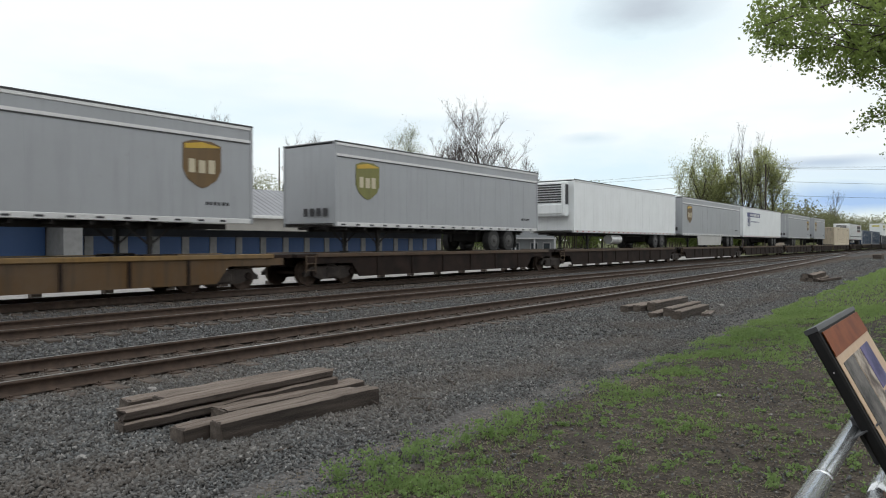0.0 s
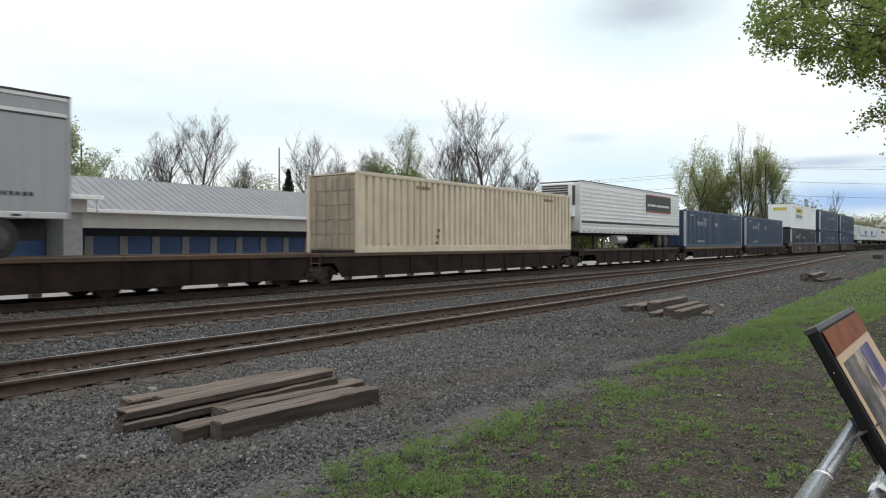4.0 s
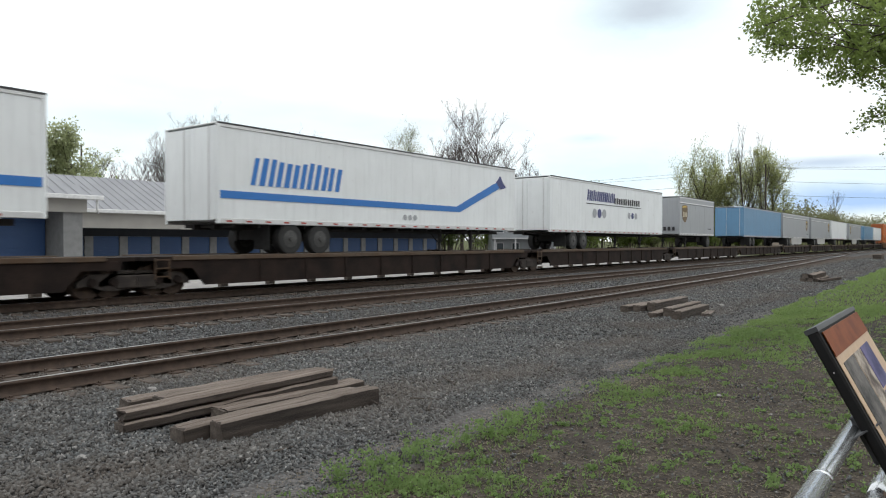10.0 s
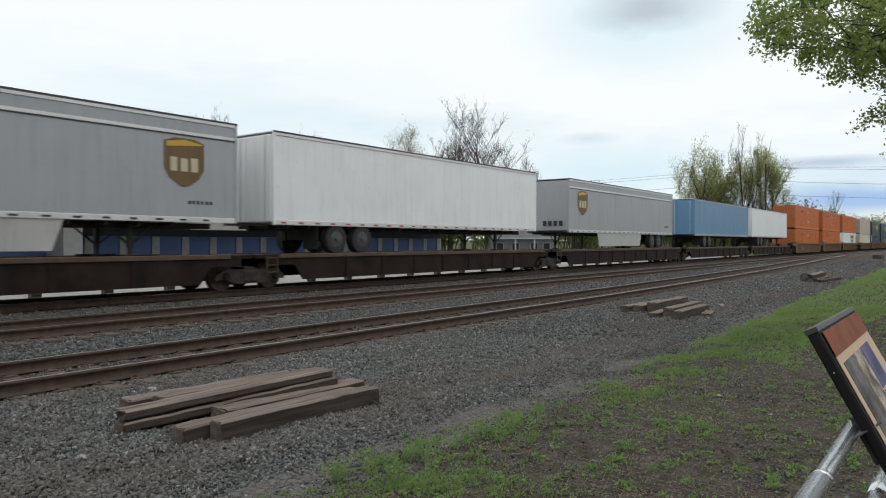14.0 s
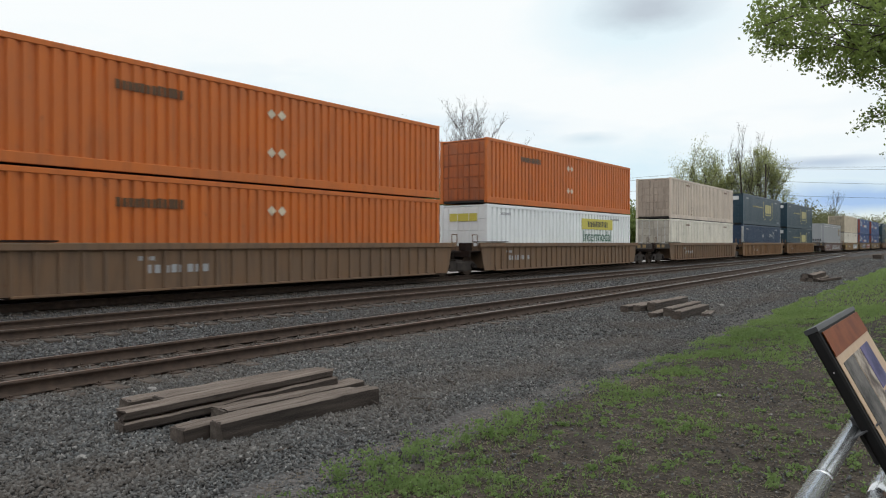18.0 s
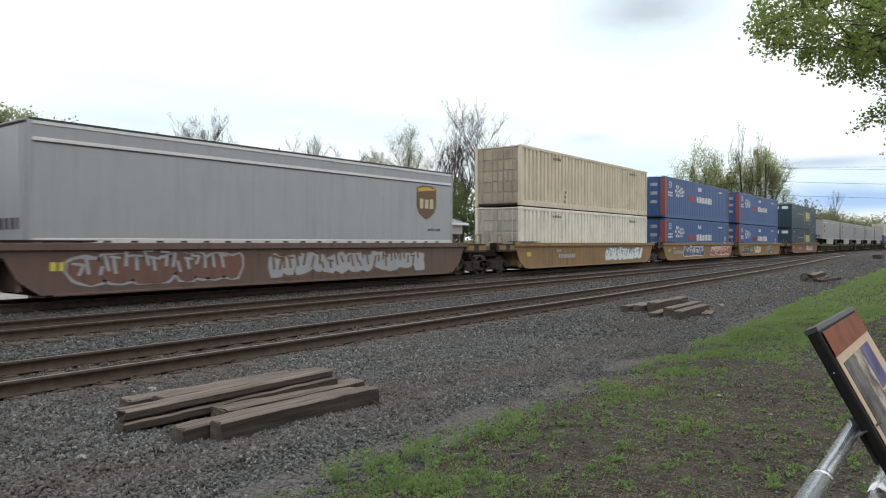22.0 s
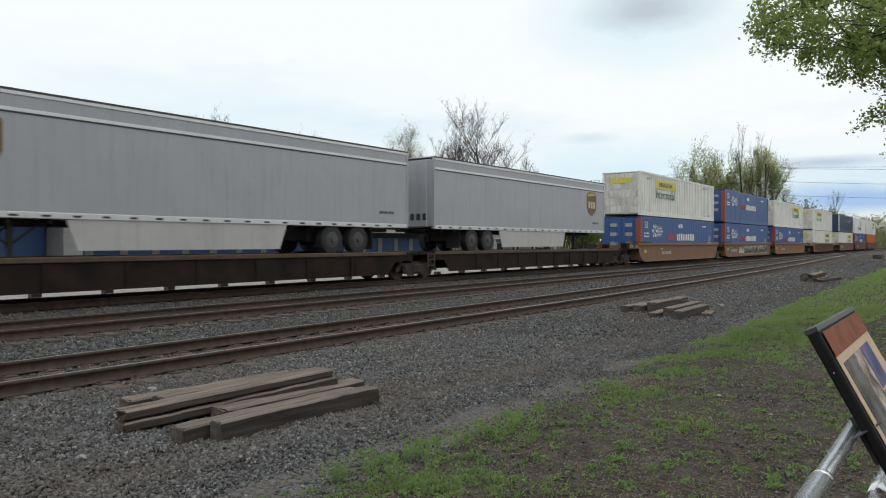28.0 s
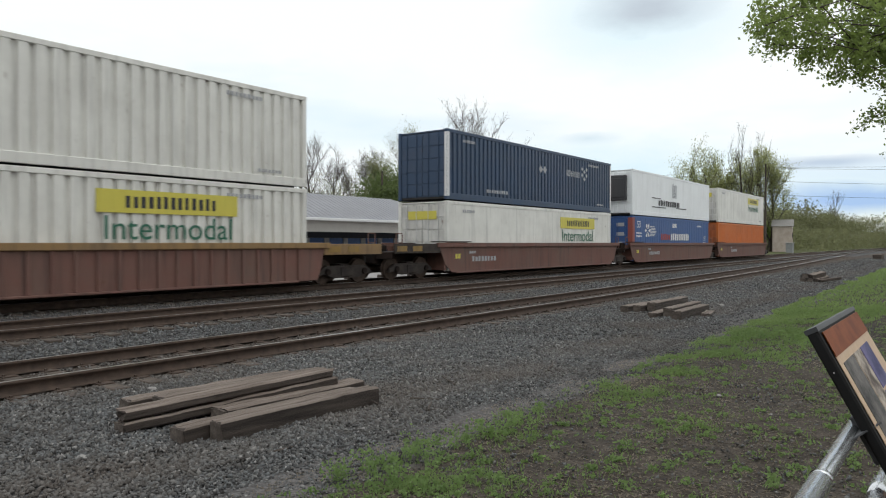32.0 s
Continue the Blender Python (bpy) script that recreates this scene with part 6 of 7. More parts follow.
def end_grain(length, w, h, seed, parent, z=0.0):
    """The cracked cut faces at both ends."""
    r = random.Random(seed + 500)
    for x, s in ((-0.022, -1), (length + 0.022, 1)):
        bm = bmesh.new()
        c = bm.verts.new((x + 0.006 * s, r.uniform(-0.03, 0.03), z + h * 0.5))
        ring = [bm.verts.new((x + r.uniform(-0.003, 0.003), a * w * 0.46, z + h * (0.5 + b * 0.44))) for a, b in ((-1, -0.9), (0, -1), (1, -0.9), (1, 0), (1, 0.9), (0.1, 1), (0.04, 0.3), (-0.04, 1), (-1, 0.9), (-1, 0))]
        back = [bm.verts.new((x - 0.03 * s, v.co.y, v.co.z)) for v in ring]
        for i in range(10):
            bm.faces.new((c, ring[i], ring[(i + 1) % 10]))
            bm.faces.new((ring[i], back[i], back[(i + 1) % 10], ring[(i + 1) % 10]))
        bmesh.ops.recalc_face_normals(bm, faces=bm.faces[:])
        part("end_grain", bm, M["timber_end"], parent, "cracked grey end grain")


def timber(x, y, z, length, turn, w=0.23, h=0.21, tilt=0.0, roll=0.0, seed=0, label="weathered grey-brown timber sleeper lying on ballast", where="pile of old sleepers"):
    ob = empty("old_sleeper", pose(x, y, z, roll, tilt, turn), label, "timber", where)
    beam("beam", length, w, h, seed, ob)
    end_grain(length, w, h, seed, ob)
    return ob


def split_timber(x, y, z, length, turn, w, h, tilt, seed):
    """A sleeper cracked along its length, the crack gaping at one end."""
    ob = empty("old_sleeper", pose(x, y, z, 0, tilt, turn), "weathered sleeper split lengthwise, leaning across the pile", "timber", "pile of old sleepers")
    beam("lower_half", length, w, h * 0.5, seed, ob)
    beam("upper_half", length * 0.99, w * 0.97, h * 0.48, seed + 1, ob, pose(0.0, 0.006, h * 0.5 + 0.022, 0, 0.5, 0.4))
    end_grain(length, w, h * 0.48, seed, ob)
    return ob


G0 = -0.22
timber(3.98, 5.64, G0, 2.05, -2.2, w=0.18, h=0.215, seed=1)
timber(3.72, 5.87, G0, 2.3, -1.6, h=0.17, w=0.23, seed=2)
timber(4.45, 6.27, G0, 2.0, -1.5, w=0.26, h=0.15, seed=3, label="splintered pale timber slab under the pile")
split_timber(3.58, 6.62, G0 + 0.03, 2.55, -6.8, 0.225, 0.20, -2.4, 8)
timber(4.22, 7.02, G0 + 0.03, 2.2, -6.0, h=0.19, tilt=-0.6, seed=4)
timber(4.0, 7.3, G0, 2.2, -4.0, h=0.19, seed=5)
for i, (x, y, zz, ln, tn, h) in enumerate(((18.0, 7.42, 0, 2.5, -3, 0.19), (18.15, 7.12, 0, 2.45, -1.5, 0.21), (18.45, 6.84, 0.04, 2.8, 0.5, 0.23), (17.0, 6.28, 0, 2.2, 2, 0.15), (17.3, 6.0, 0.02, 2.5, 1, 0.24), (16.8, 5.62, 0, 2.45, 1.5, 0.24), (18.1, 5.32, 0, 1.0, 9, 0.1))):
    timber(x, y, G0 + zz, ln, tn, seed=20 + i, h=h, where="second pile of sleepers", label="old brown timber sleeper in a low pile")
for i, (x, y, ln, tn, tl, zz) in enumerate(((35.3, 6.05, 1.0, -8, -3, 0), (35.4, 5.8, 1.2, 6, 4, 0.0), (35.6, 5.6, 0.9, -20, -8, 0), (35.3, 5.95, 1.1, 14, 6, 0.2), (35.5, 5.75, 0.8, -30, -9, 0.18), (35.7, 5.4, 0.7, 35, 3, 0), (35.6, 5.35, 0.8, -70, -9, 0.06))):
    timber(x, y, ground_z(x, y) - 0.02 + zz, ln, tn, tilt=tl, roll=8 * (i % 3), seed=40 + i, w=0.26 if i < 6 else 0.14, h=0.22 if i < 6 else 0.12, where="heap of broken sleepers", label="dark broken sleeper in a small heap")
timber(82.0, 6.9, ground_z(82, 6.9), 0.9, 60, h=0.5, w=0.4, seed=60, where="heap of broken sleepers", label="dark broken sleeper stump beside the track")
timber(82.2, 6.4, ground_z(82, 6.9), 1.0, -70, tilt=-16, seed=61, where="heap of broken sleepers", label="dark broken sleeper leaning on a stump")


def bits():
    """Sticks and pale stones that stand out on the gravel."""
    for i, (x, y, ln, tn) in enumerate(((6.0, 4.7, 0.45, 30), (7.3, 5.3, 0.5, 55), (8.9, 4.8, 0.7, 20), (6.35, 5.25, 0.35, -60), (4.0, 4.85, 0.35, 12), (5.9, 5.35, 0.25, 70))):
        bm = bmesh.new()
        p = Vector((0, 0, 0.02))
        r = random.Random(i)
        for k in range(4):
            q = p + Vector((ln / 4, r.uniform(-0.03, 0.03), r.uniform(-0.008, 0.012)))
            tube(bm, p, q, 0.014 - 0.002 * k, 0.012 - 0.002 * k, 6)
            p = q
        ob = part("stick", bm, M["bark"], None)
        ob.matrix_basis = pose(x, y, ground_z(x, y) + 0.01, 0, 0, tn)
        tagged(ob, "dry brown stick lying on the gravel", "stick")
    pale = mat("pale limestone", (0.31, 0.30, 0.285), (0.2, 0.19, 0.185), rough=0.9, scale=12, fine=60, bump=0.4)
    for i, (x, y, s) in enumerate(((2.96, 6.12, 0.045), (4.4, 8.0, 0.07), (4.9, 8.3, 0.06), (20.2, 6.0, 0.10), (21.3, 5.8, 0.09), (5.5, 2.1, 0.022), (8.0, 2.2, 0.026), (7.2, 1.5, 0.024))):
        bm = bmesh.new()
        bmesh.ops.create_icosphere(bm, subdivisions=2, radius=s)
        r = random.Random(i)
        for v in bm.verts:
            v.co *= 1 + 0.35 * noise.noise(v.co * 9 / max(s, 0.01) * 0.1 + Vector((i, 0, 0)))
            v.co.z *= 0.55
        ob = part("pale_stone", bm, pale, None)
        ob.matrix_basis = pose(x, y, ground_z(x, y) + s * 0.2, 0, 0, 40 * i)
        tagged(ob, "pale limestone lump among dark ballast", "stone", "pale stones")


bits()


# ---- fence rail and information panel beside the camera ----
def pipe_fence():
    ob = empty("pipe_fence", Matrix.Identity(4), "galvanised steel pipe fence with two rails", "fence")
    for z, r0 in ((1.13, 0.0205), (0.755, 0.020)):
        bm = bmesh.new()
        tube(bm, (-2.5, 0.262, z), (5.5, 0.262, z), r0, n=20)
        for f in bm.faces:
            f.smooth = len(f.verts) == 4
        rail = part("rail", bm, M["galv"], ob)
        bm = bmesh.new()
        if r0 == 0.0205:
            tube(bm, (-2.5, 0.262, z), (1.74, 0.262, z), 0.0245, n=20)
            tube(bm, (1.74, 0.262, z), (1.775, 0.262, z), 0.0245, 0.0215, n=20)
        else:
            tube(bm, (2.9, 0.262, z), (3.1, 0.262, z), 0.03, n=16)
        for f in bm.faces:
            f.smooth = len(f.verts) == 4
        part("sleeve", bm, M["galv"], rail)
    for x in (-1.6, 4.3):
        bm = bmesh.new()
        tube(bm, (x, 0.262, -0.1), (x, 0.262, 1.11), 0.03, n=16)
        part("post", bm, M["galv"], ob)


pipe_fence()


def info_panel():
    """A sloping panel: black frame, printed face with plain picture blocks, bracket on the fence."""
    width, depth, thick = 0.79, 0.62, 0.031
    m = Matrix.Translation((2.2, 0.330, 1.43)) @ Matrix.Rotation(radians(62), 4, "X") @ Matrix.Translation((0, 0, -0.017))
    ob = empty("information_panel", m, "sloping outdoor information panel in a black frame", "sign")
    K = mat("black powder coat", (0.012, 0.012, 0.013), (0.008, 0.008, 0.008), rough=0.7, scale=10, bump=0.1, gloss=0.2)
    T = mat("grey bevel", (0.055, 0.058, 0.064), rough=0.5, bump=0)
    bm = bmesh.new()
    box(bm, 0, width, -depth, 0, -thick, 0, 0.006)
    body = part("frame", bm, K, ob, "black metal frame")
    bm = bmesh.new()
    box(bm, -0.001, width + 0.001, -0.012, 0.002, -0.033, 0.003)
    part("top_edge", bm, T, body)

    def printed(name, x0, x1, y0, y1, colour, other=None, lift=0.0, sc=20):
        bm = bmesh.new()
        box(bm, x0, x1, y0, y1, 0.002, 0.004 + lift)
        part(name, bm, mat(name + " print", colour, other, rough=0.6, scale=sc, spread=0.3, fine=90, bump=0, gloss=0.2), ob)
    printed("face_sheet", 0.03, width - 0.02, -depth + 0.03, -0.02, (0.62, 0.47, 0.33), (0.56, 0.42, 0.29))
    printed("header_band", 0.03, width - 0.02, -0.095, -0.02, (0.25, 0.07, 0.022), (0.16, 0.042, 0.015), 0.002, 9)
    printed("picture", 0.075, 0.27, -depth + 0.12, -0.12, (0.20, 0.19, 0.18), (0.02, 0.02, 0.022), 0.002, 7)
    printed("picture", 0.285, 0.43, -0.40, -0.12, (0.55, 0.49, 0.42), (0.09, 0.07, 0.06), 0.002, 12)
    printed("picture", 0.445, 0.63, -0.26, -0.12, (0.16, 0.15, 0.30), (0.05, 0.05, 0.14), 0.002, 6)
    printed("picture", 0.445, 0.63, -0.42, -0.27, (0.40, 0.13, 0.08), (0.18, 0.18, 0.28), 0.002, 9)
    printed("picture", 0.285, 0.63, -depth + 0.06, -0.43, (0.60, 0.58, 0.55), (0.05, 0.05, 0.05), 0.002, 14)
    bm = bmesh.new()
    tube(bm, (-0.002, -0.13, -0.016), (0.001, -0.13, -0.016), 0.0028, 0.0028, 8)
    part("screw", bm, M["galv"], body)
    for k in range(9):
        printed("text_bar", 0.66, 0.78 - 0.02 * (k % 3), -0.45 - 0.014 * k, -0.444 - 0.014 * k, (0.08, 0.07, 0.06), None, 0.002)
    bm = bmesh.new()
    box(bm, 0.06, 0.77, -0.40, -0.26, -0.053, -thick + 0.001, 0.004)
    part("bracket", bm, T, ob)
    bm = bmesh.new()
    prism(bm, [(-0.05, 0.0), (0.06, 0.06), (0.06, 0.0)], 0.0, 0.004)
    fl = part("bracket_flange", bm, T, ob)
    fl.matrix_basis = Matrix.Translation((-0.004, -0.30, -0.043))


info_panel()


# ---- trees ----
def grow(seed, height, spread, levels, trunk=0.25, kids=(5, 4, 4, 3), upward=0.5, first=0.3, crook=0.16, lean=(0, 0)):
    """Tapered trunk and limbs as tubes; gives verts, faces and the twig ends."""
    r = random.Random(seed)
    V, F, tips = [], [], []

    def limb(p, d, length, rad, lev):
        n = 5 if lev < 2 else 3
        segs = 5 if lev == 0 else 4 if lev < 3 else 2
        sides = 8 if lev == 0 else 5 if lev == 1 else 3
        pts, rads = [p], [rad]
        for i in range(segs):
            d = (d + Vector((r.uniform(-1, 1), r.uniform(-1, 1), r.uniform(-0.6, 0.8))) * crook + Vector((0, 0, 0.06 * upward))).normalized()
            p = p + d * length / segs
            pts.append(p)
            rads.append(rad * (1 - 0.8 * (i + 1) / segs) if lev else rad * (1 - 0.72 * (i + 1) / segs))
        o = len(V)
        for i, (c, q) in enumerate(zip(pts, rads)):
            ax = (pts[min(i + 1, segs)] - pts[max(i - 1, 0)]).to_track_quat("Z", "Y")
            V.extend(c + ax @ Vector((math.cos(6.2832 * k / sides) * q, math.sin(6.2832 * k / sides) * q, 0)) for k in range(sides))
        for i in range(segs):
            for k in range(sides):
                F.append((o + i * sides + k, o + i * sides + (k + 1) % sides, o + (i + 1) * sides + (k + 1) % sides, o + (i + 1) * sides + k))
        if lev >= levels - 1:
            tips.extend(pts[1:])
        if lev < levels:
            for j in range(kids[lev]):
                t = first + (1 - first) * (j + r.random()) / kids[lev] if lev == 0 else r.uniform(0.25, 1.0)
                i = min(segs - 1, int(t * segs))
                q = pts[i].lerp(pts[i + 1], t * segs - i)
                out = Vector((r.uniform(-1, 1), r.uniform(-1, 1), 0))
                out = out.normalized() if out.length > 0.01 else Vector((1, 0, 0))
                dd = (d * 0.5 + out * (1.0 - 0.4 * upward) * spread + Vector((0, 0, upward))).normalized()
                ln = length * (r.uniform(0.42, 0.68) if lev else r.uniform(0.38, 0.6) * (1.25 - 0.6 * t))
                limb(q, dd, ln, max(0.026, rads[i] * r.uniform(0.4, 0.62)), lev + 1)

    limb(Vector((0, 0, -0.3)), Vector((lean[0], lean[1], 1)).normalized(), height * 0.72, trunk, 0)
    return V, F, tips


LEAF = dict(
    soft=leaf_mat("soft grey-green spring leaves", (0.31, 0.335, 0.20), (0.20, 0.22, 0.125)),
    lime=leaf_mat("young lime green leaves", (0.28, 0.30, 0.135), (0.18, 0.20, 0.085)),
    mid=leaf_mat("mid green leaves", (0.15, 0.19, 0.06), (0.09, 0.125, 0.035)),
    olive=leaf_mat("olive leaves", (0.19, 0.205, 0.11), (0.12, 0.135, 0.066)),
    dark=leaf_mat("dark conifer needles", (0.035, 0.055, 0.025), (0.02, 0.032, 0.016)),
    maple=leaf_mat("spring maple leaves", (0.165, 0.215, 0.060), (0.078, 0.108, 0.032)),
    far=leaf_mat("hazy far woods", (0.145, 0.152, 0.078), (0.092, 0.098, 0.05)),
    deep=leaf_mat("deep green thicket leaves", (0.095, 0.125, 0.045), (0.05, 0.072, 0.026)),
)


def tree(x, y, height, seed, label, leaf=None, per=3, size=0.2, spread=0.8, trunk=0.22, levels=3, kids=(7, 5, 5, 4), upward=0.6, first=0.28, jitter=0.35, crook=0.16, lean=(0, 0), z=None):
    ob = empty("tree", pose(x, y, ground_z(x, y) if z is None else z), label, "tree", "trees behind the tracks")
    V, F, tips = grow(seed, height, spread, levels, trunk, kids, upward, first, crook, lean)
    raw("trunk", V, F, M["bark"] if leaf else M["twig"], ob)
    if leaf:
        v, f = leaves(seed, tips, per, size, jitter)
        raw("crown", v, f, LEAF[leaf], ob)
    else:
        v, f = leaves(seed, tips, 1, 0.018 * height, 0.012 * height, -0.9, 0.035)
        raw("twig_spray", v, f, M["twig"], ob)["kind"] = "stuff"
    return ob


def bush(x, y, w, d, h, seed, leaf, label, n=5000, size=0.25, z=None, name="bush"):
    """A thicket: stems and many leaves in uneven lumps."""
    r = np.random.RandomState(seed)
    ob = empty(name, pose(x, y, ground_z(x, y) if z is None else z), label, "bush", "bushes behind the tracks")
    lumps = np.stack([r.uniform(-w / 2, w / 2, 14), r.uniform(-d / 2, d / 2, 14), r.uniform(0.25, 0.75, 14) * h], 1)
    rad = r.uniform(0.16, 0.3, 14) * h
    k = r.randint(0, 14, n)
    u = r.normal(size=(n, 3))
    u /= np.linalg.norm(u, axis=1)[:, None]
    c = lumps[k] + u * (rad[k] * r.uniform(0.55, 1.05, n))[:, None]
    c[:, 2] = np.abs(c[:, 2])
    v, f = leaves(seed + 1, c, 1, size, 0.05)
    raw("crown", v, f, LEAF[leaf], ob)
    bm = bmesh.new()
    for q in lumps:
        tube(bm, (q[0] * 0.5, q[1] * 0.5, -0.2), tuple(q), 0.09, 0.02, 5)
    part("stem", bm, M["bark"], ob)
    return ob


def maple():
    """The maple beside the camera: its limbs reach into view from the right."""
    ob = empty("maple_tree", pose(16.4, -2.6, ground_z(16.4, -2.6)), "large spring maple with spreading leafy limbs", "tree")
    r = random.Random(12)
    V, F, tips = [], [], []

    def limb(p, target, rad, lev):
        p, target = Vector(p), Vector(target)
        segs = 7 if lev < 2 else 3
        pts = []
        for i in range(segs + 1):
            t = i / segs
            q = p.lerp(target, t)
            q.z -= 0.25 * t * t * (1 if lev == 1 else 0.4)
            if 0 < i:
                q += Vector((r.uniform(-1, 1), r.uniform(-1, 1), r.uniform(-1, 1))) * (0.075 if lev == 1 else 0.05) * (target - p).length * (0.4 if i == segs else 1)
            pts.append(q)
        sides = 8 if lev == 0 else 6 if lev == 1 else 4
        o = len(V)
        for i, c in enumerate(pts):
            ax = (pts[min(i + 1, segs)] - pts[max(i - 1, 0)]).to_track_quat("Z", "Y")
            q = rad * (1 - 0.8 * i / segs)
            V.extend(c + ax @ Vector((math.cos(6.2832 * k / sides) * q, math.sin(6.2832 * k / sides) * q, 0)) for k in range(sides))
        for i in range(segs):
            for k in range(sides):
                F.append((o + i * sides + k, o + i * sides + (k + 1) % sides, o + (i + 1) * sides + (k + 1) % sides, o + (i + 1) * sides + k))
        return pts

    limb((0, 0, -0.2), (0.1, 0.1, 9.5), 0.30, 0)
    # ends of the main limbs, from the trunk's foot
    ends = [(-4.6, 5.2, 5.15), (-4.4, 4.3, 5.9), (-4.2, 4.4, 5.05), (-3.6, 3.9, 4.75), (-3.9, 3.5, 6.4), (-3.5, 3.4, 4.3), (-2.6, 3.9, 5.3), (-4.9, 3.3, 6.6), (-2.8, 2.6, 4.9),
            (-4.35, 4.87, 5.0), (-4.15, 4.6, 5.1), 
            (-2.9, 5.5, 5.8), (-2.36, 5.22, 6.0), (-1.6, 4.88, 6.0), (-1.51, 4.42, 5.5), (-0.55, 3.98, 6.1), (-3.19, 5.65, 5.6), (-3.3, 5.75, 5.5), (-3.02, 5.1, 5.3), (-3.06, 4.82, 5.2), (-2.2, 4.51, 4.9), (-1.55, 4.1, 4.95),
            (-0.93, 3.98, 4.4), (-3.03, 5.27, 5.5), (-2.21, 4.69, 5.1), (-1.08, 3.85, 4.0), (-1.0, 3.8, 4.9), (-2.7, 5.0, 5.6), (-3.4, 5.5, 5.5), (-2.6, 5.3, 6.35), (-2.0, 4.9, 6.45), (-3.0, 5.35, 6.2), (-1.2, 4.5, 6.5), (-4.5, 5.1, 5.6),
            (-1.85, 3.85, 4.1), (-1.55, 3.7, 3.95),
            (3, 3, 6), (4, -2, 6.5), (-2, -4, 6.2), (2, 4, 8), (-1, 3, 8.2), (1, -3, 8.5), (-3, 0.5, 7.6), (3, 0.5, 8)]
    for i, e in enumerate(ends):
        z0 = 3.1 + 0.5 * max(0, e[2] - 3) + r.uniform(0, 0.5)
        pts = limb((0.05, 0.05, min(z0, 7)), e, 0.034, 1)
        for j in range(15):
            t = r.uniform(0.4, 1.0)
            k = min(6, int(t * 7))
            q = pts[k].lerp(pts[k + 1], t * 7 - k)
            w = Vector((r.uniform(-1, 1), r.uniform(-1, 1), r.uniform(-0.6, 0.35))) * r.uniform(0.15, 0.42)
            tips.extend(limb(q, q + w, 0.008, 2)[1:])
        tips.extend(pts[5:] * 3)
    raw("trunk", V, F, M["bark"], ob)
    v, f = leaves(7, tips, 17, 0.037, 0.085, 0.7, 0.6)
    raw("crown", v, f, LEAF["maple"], ob)


maple()


# ---- behind the train ----
def stub_row():
    for k in range(-1, 22):
        bm = bmesh.new()
        box(bm, -0.14, 0.14, -0.12, 0.12, -0.15, 0.21, 0.02)
        ob = part("timber_stub", bm, M["sleeper"], None)
        x = 8.87 + 2.07 * k
        ob.matrix_basis = pose(x, 21.0, ground_z(x, 21.0), 0, 0, 3 * (k % 3))
        tagged(ob, "dark low timber stub along the yard edge", "post", "row of timber stubs")


stub_row()

# leafy trees over the storage roofs
tree(30.5, 81.5, 15.5, 101, "leafy green tree behind the storage roof", "soft", 20, 0.17, 0.9, 0.36, kids=(9, 6, 5, 4), jitter=0.34)
tree(37.5, 78.5, 14.5, 102, "leafy green tree with forked trunk behind the roof", "soft", 17, 0.17, 0.95, 0.36, kids=(7, 5, 5, 4), first=0.2, jitter=0.34)
tree(22.0, 84.0, 17.0, 103, "leafy green tree behind the storage roof", "soft", 20, 0.17, 0.9, 0.36, kids=(9, 6, 5, 4), jitter=0.34)
for i, (x, y, w, h) in enumerate(((46, 86, 9, 10.8), (53, 84, 9, 7.6), (60, 84, 9, 7.0), (40, 90, 10, 12.0))):
    bush(x, y, w, 5, h, 110 + i, "mid", "green bushy thicket behind the storage roof", 9000, 0.19)
# bare trees
BARE = [(62.25, 100.3, 18.9, 121), (65.3, 96.2, 21.4, 122), (54.0, 103.0, 14.5, 123), (58.0, 102.0, 14.0, 124), (70.5, 95.0, 14.0, 125), (88.2, 96.8, 19.6, 126), (95.3, 92.7, 19.4, 128), (92.5, 94.5, 17.0, 129),
        (90.0, 66.0, 19.8, 130), (92.6, 60.2, 22.3, 131), (89.5, 63.5, 17.0, 132), (99.0, 57.5, 14.0, 133)]
for i, (x, y, h, s) in enumerate(BARE):
    tree(x, y, h, s, "bare grey tree with fine twigs against the sky", None, spread=0.8, trunk=0.22 + 0.008 * h, levels=4, kids=(12, 5, 4, 3), upward=0.55, first=0.25, crook=0.14)
tree(92.2, 77.0, 19.8, 141, "budding olive tree with twiggy crown", "olive", 12, 0.09, 0.85, 0.26, levels=3, kids=(8, 6, 6, 4), upward=0.7, jitter=0.5)
tree(89.0, 80.0, 15.5, 142, "budding yellow-green tree with twiggy crown", "olive", 12, 0.12, 0.85, 0.22, levels=3, kids=(8, 6, 5, 4), upward=0.7, jitter=0.5)


def conifer(x, y, h, seed):
    ob = empty("conifer", pose(x, y, ground_z(x, y)), "small dark evergreen behind the roof", "tree", "trees behind the tracks")
    bm = bmesh.new()
    tube(bm, (0, 0, -0.2), (0, 0, h), 0.16, 0.02, 7)
    part("trunk", bm, M["bark"], ob)
    r = np.random.RandomState(seed)
    t = r.uniform(0.08, 1, 2600)
    a = r.uniform(0, 6.283, 2600)
    q = (1 - t) * h * 0.26 * r.uniform(0.3, 1.05, 2600)
    c = np.stack([np.cos(a) * q, np.sin(a) * q, t * h], 1)
    v, f = leaves(seed, c, 1, 0.28, 0.06)
    raw("crown", v, f, LEAF["dark"], ob)


conifer(72.2, 84.0, 12.5, 151)
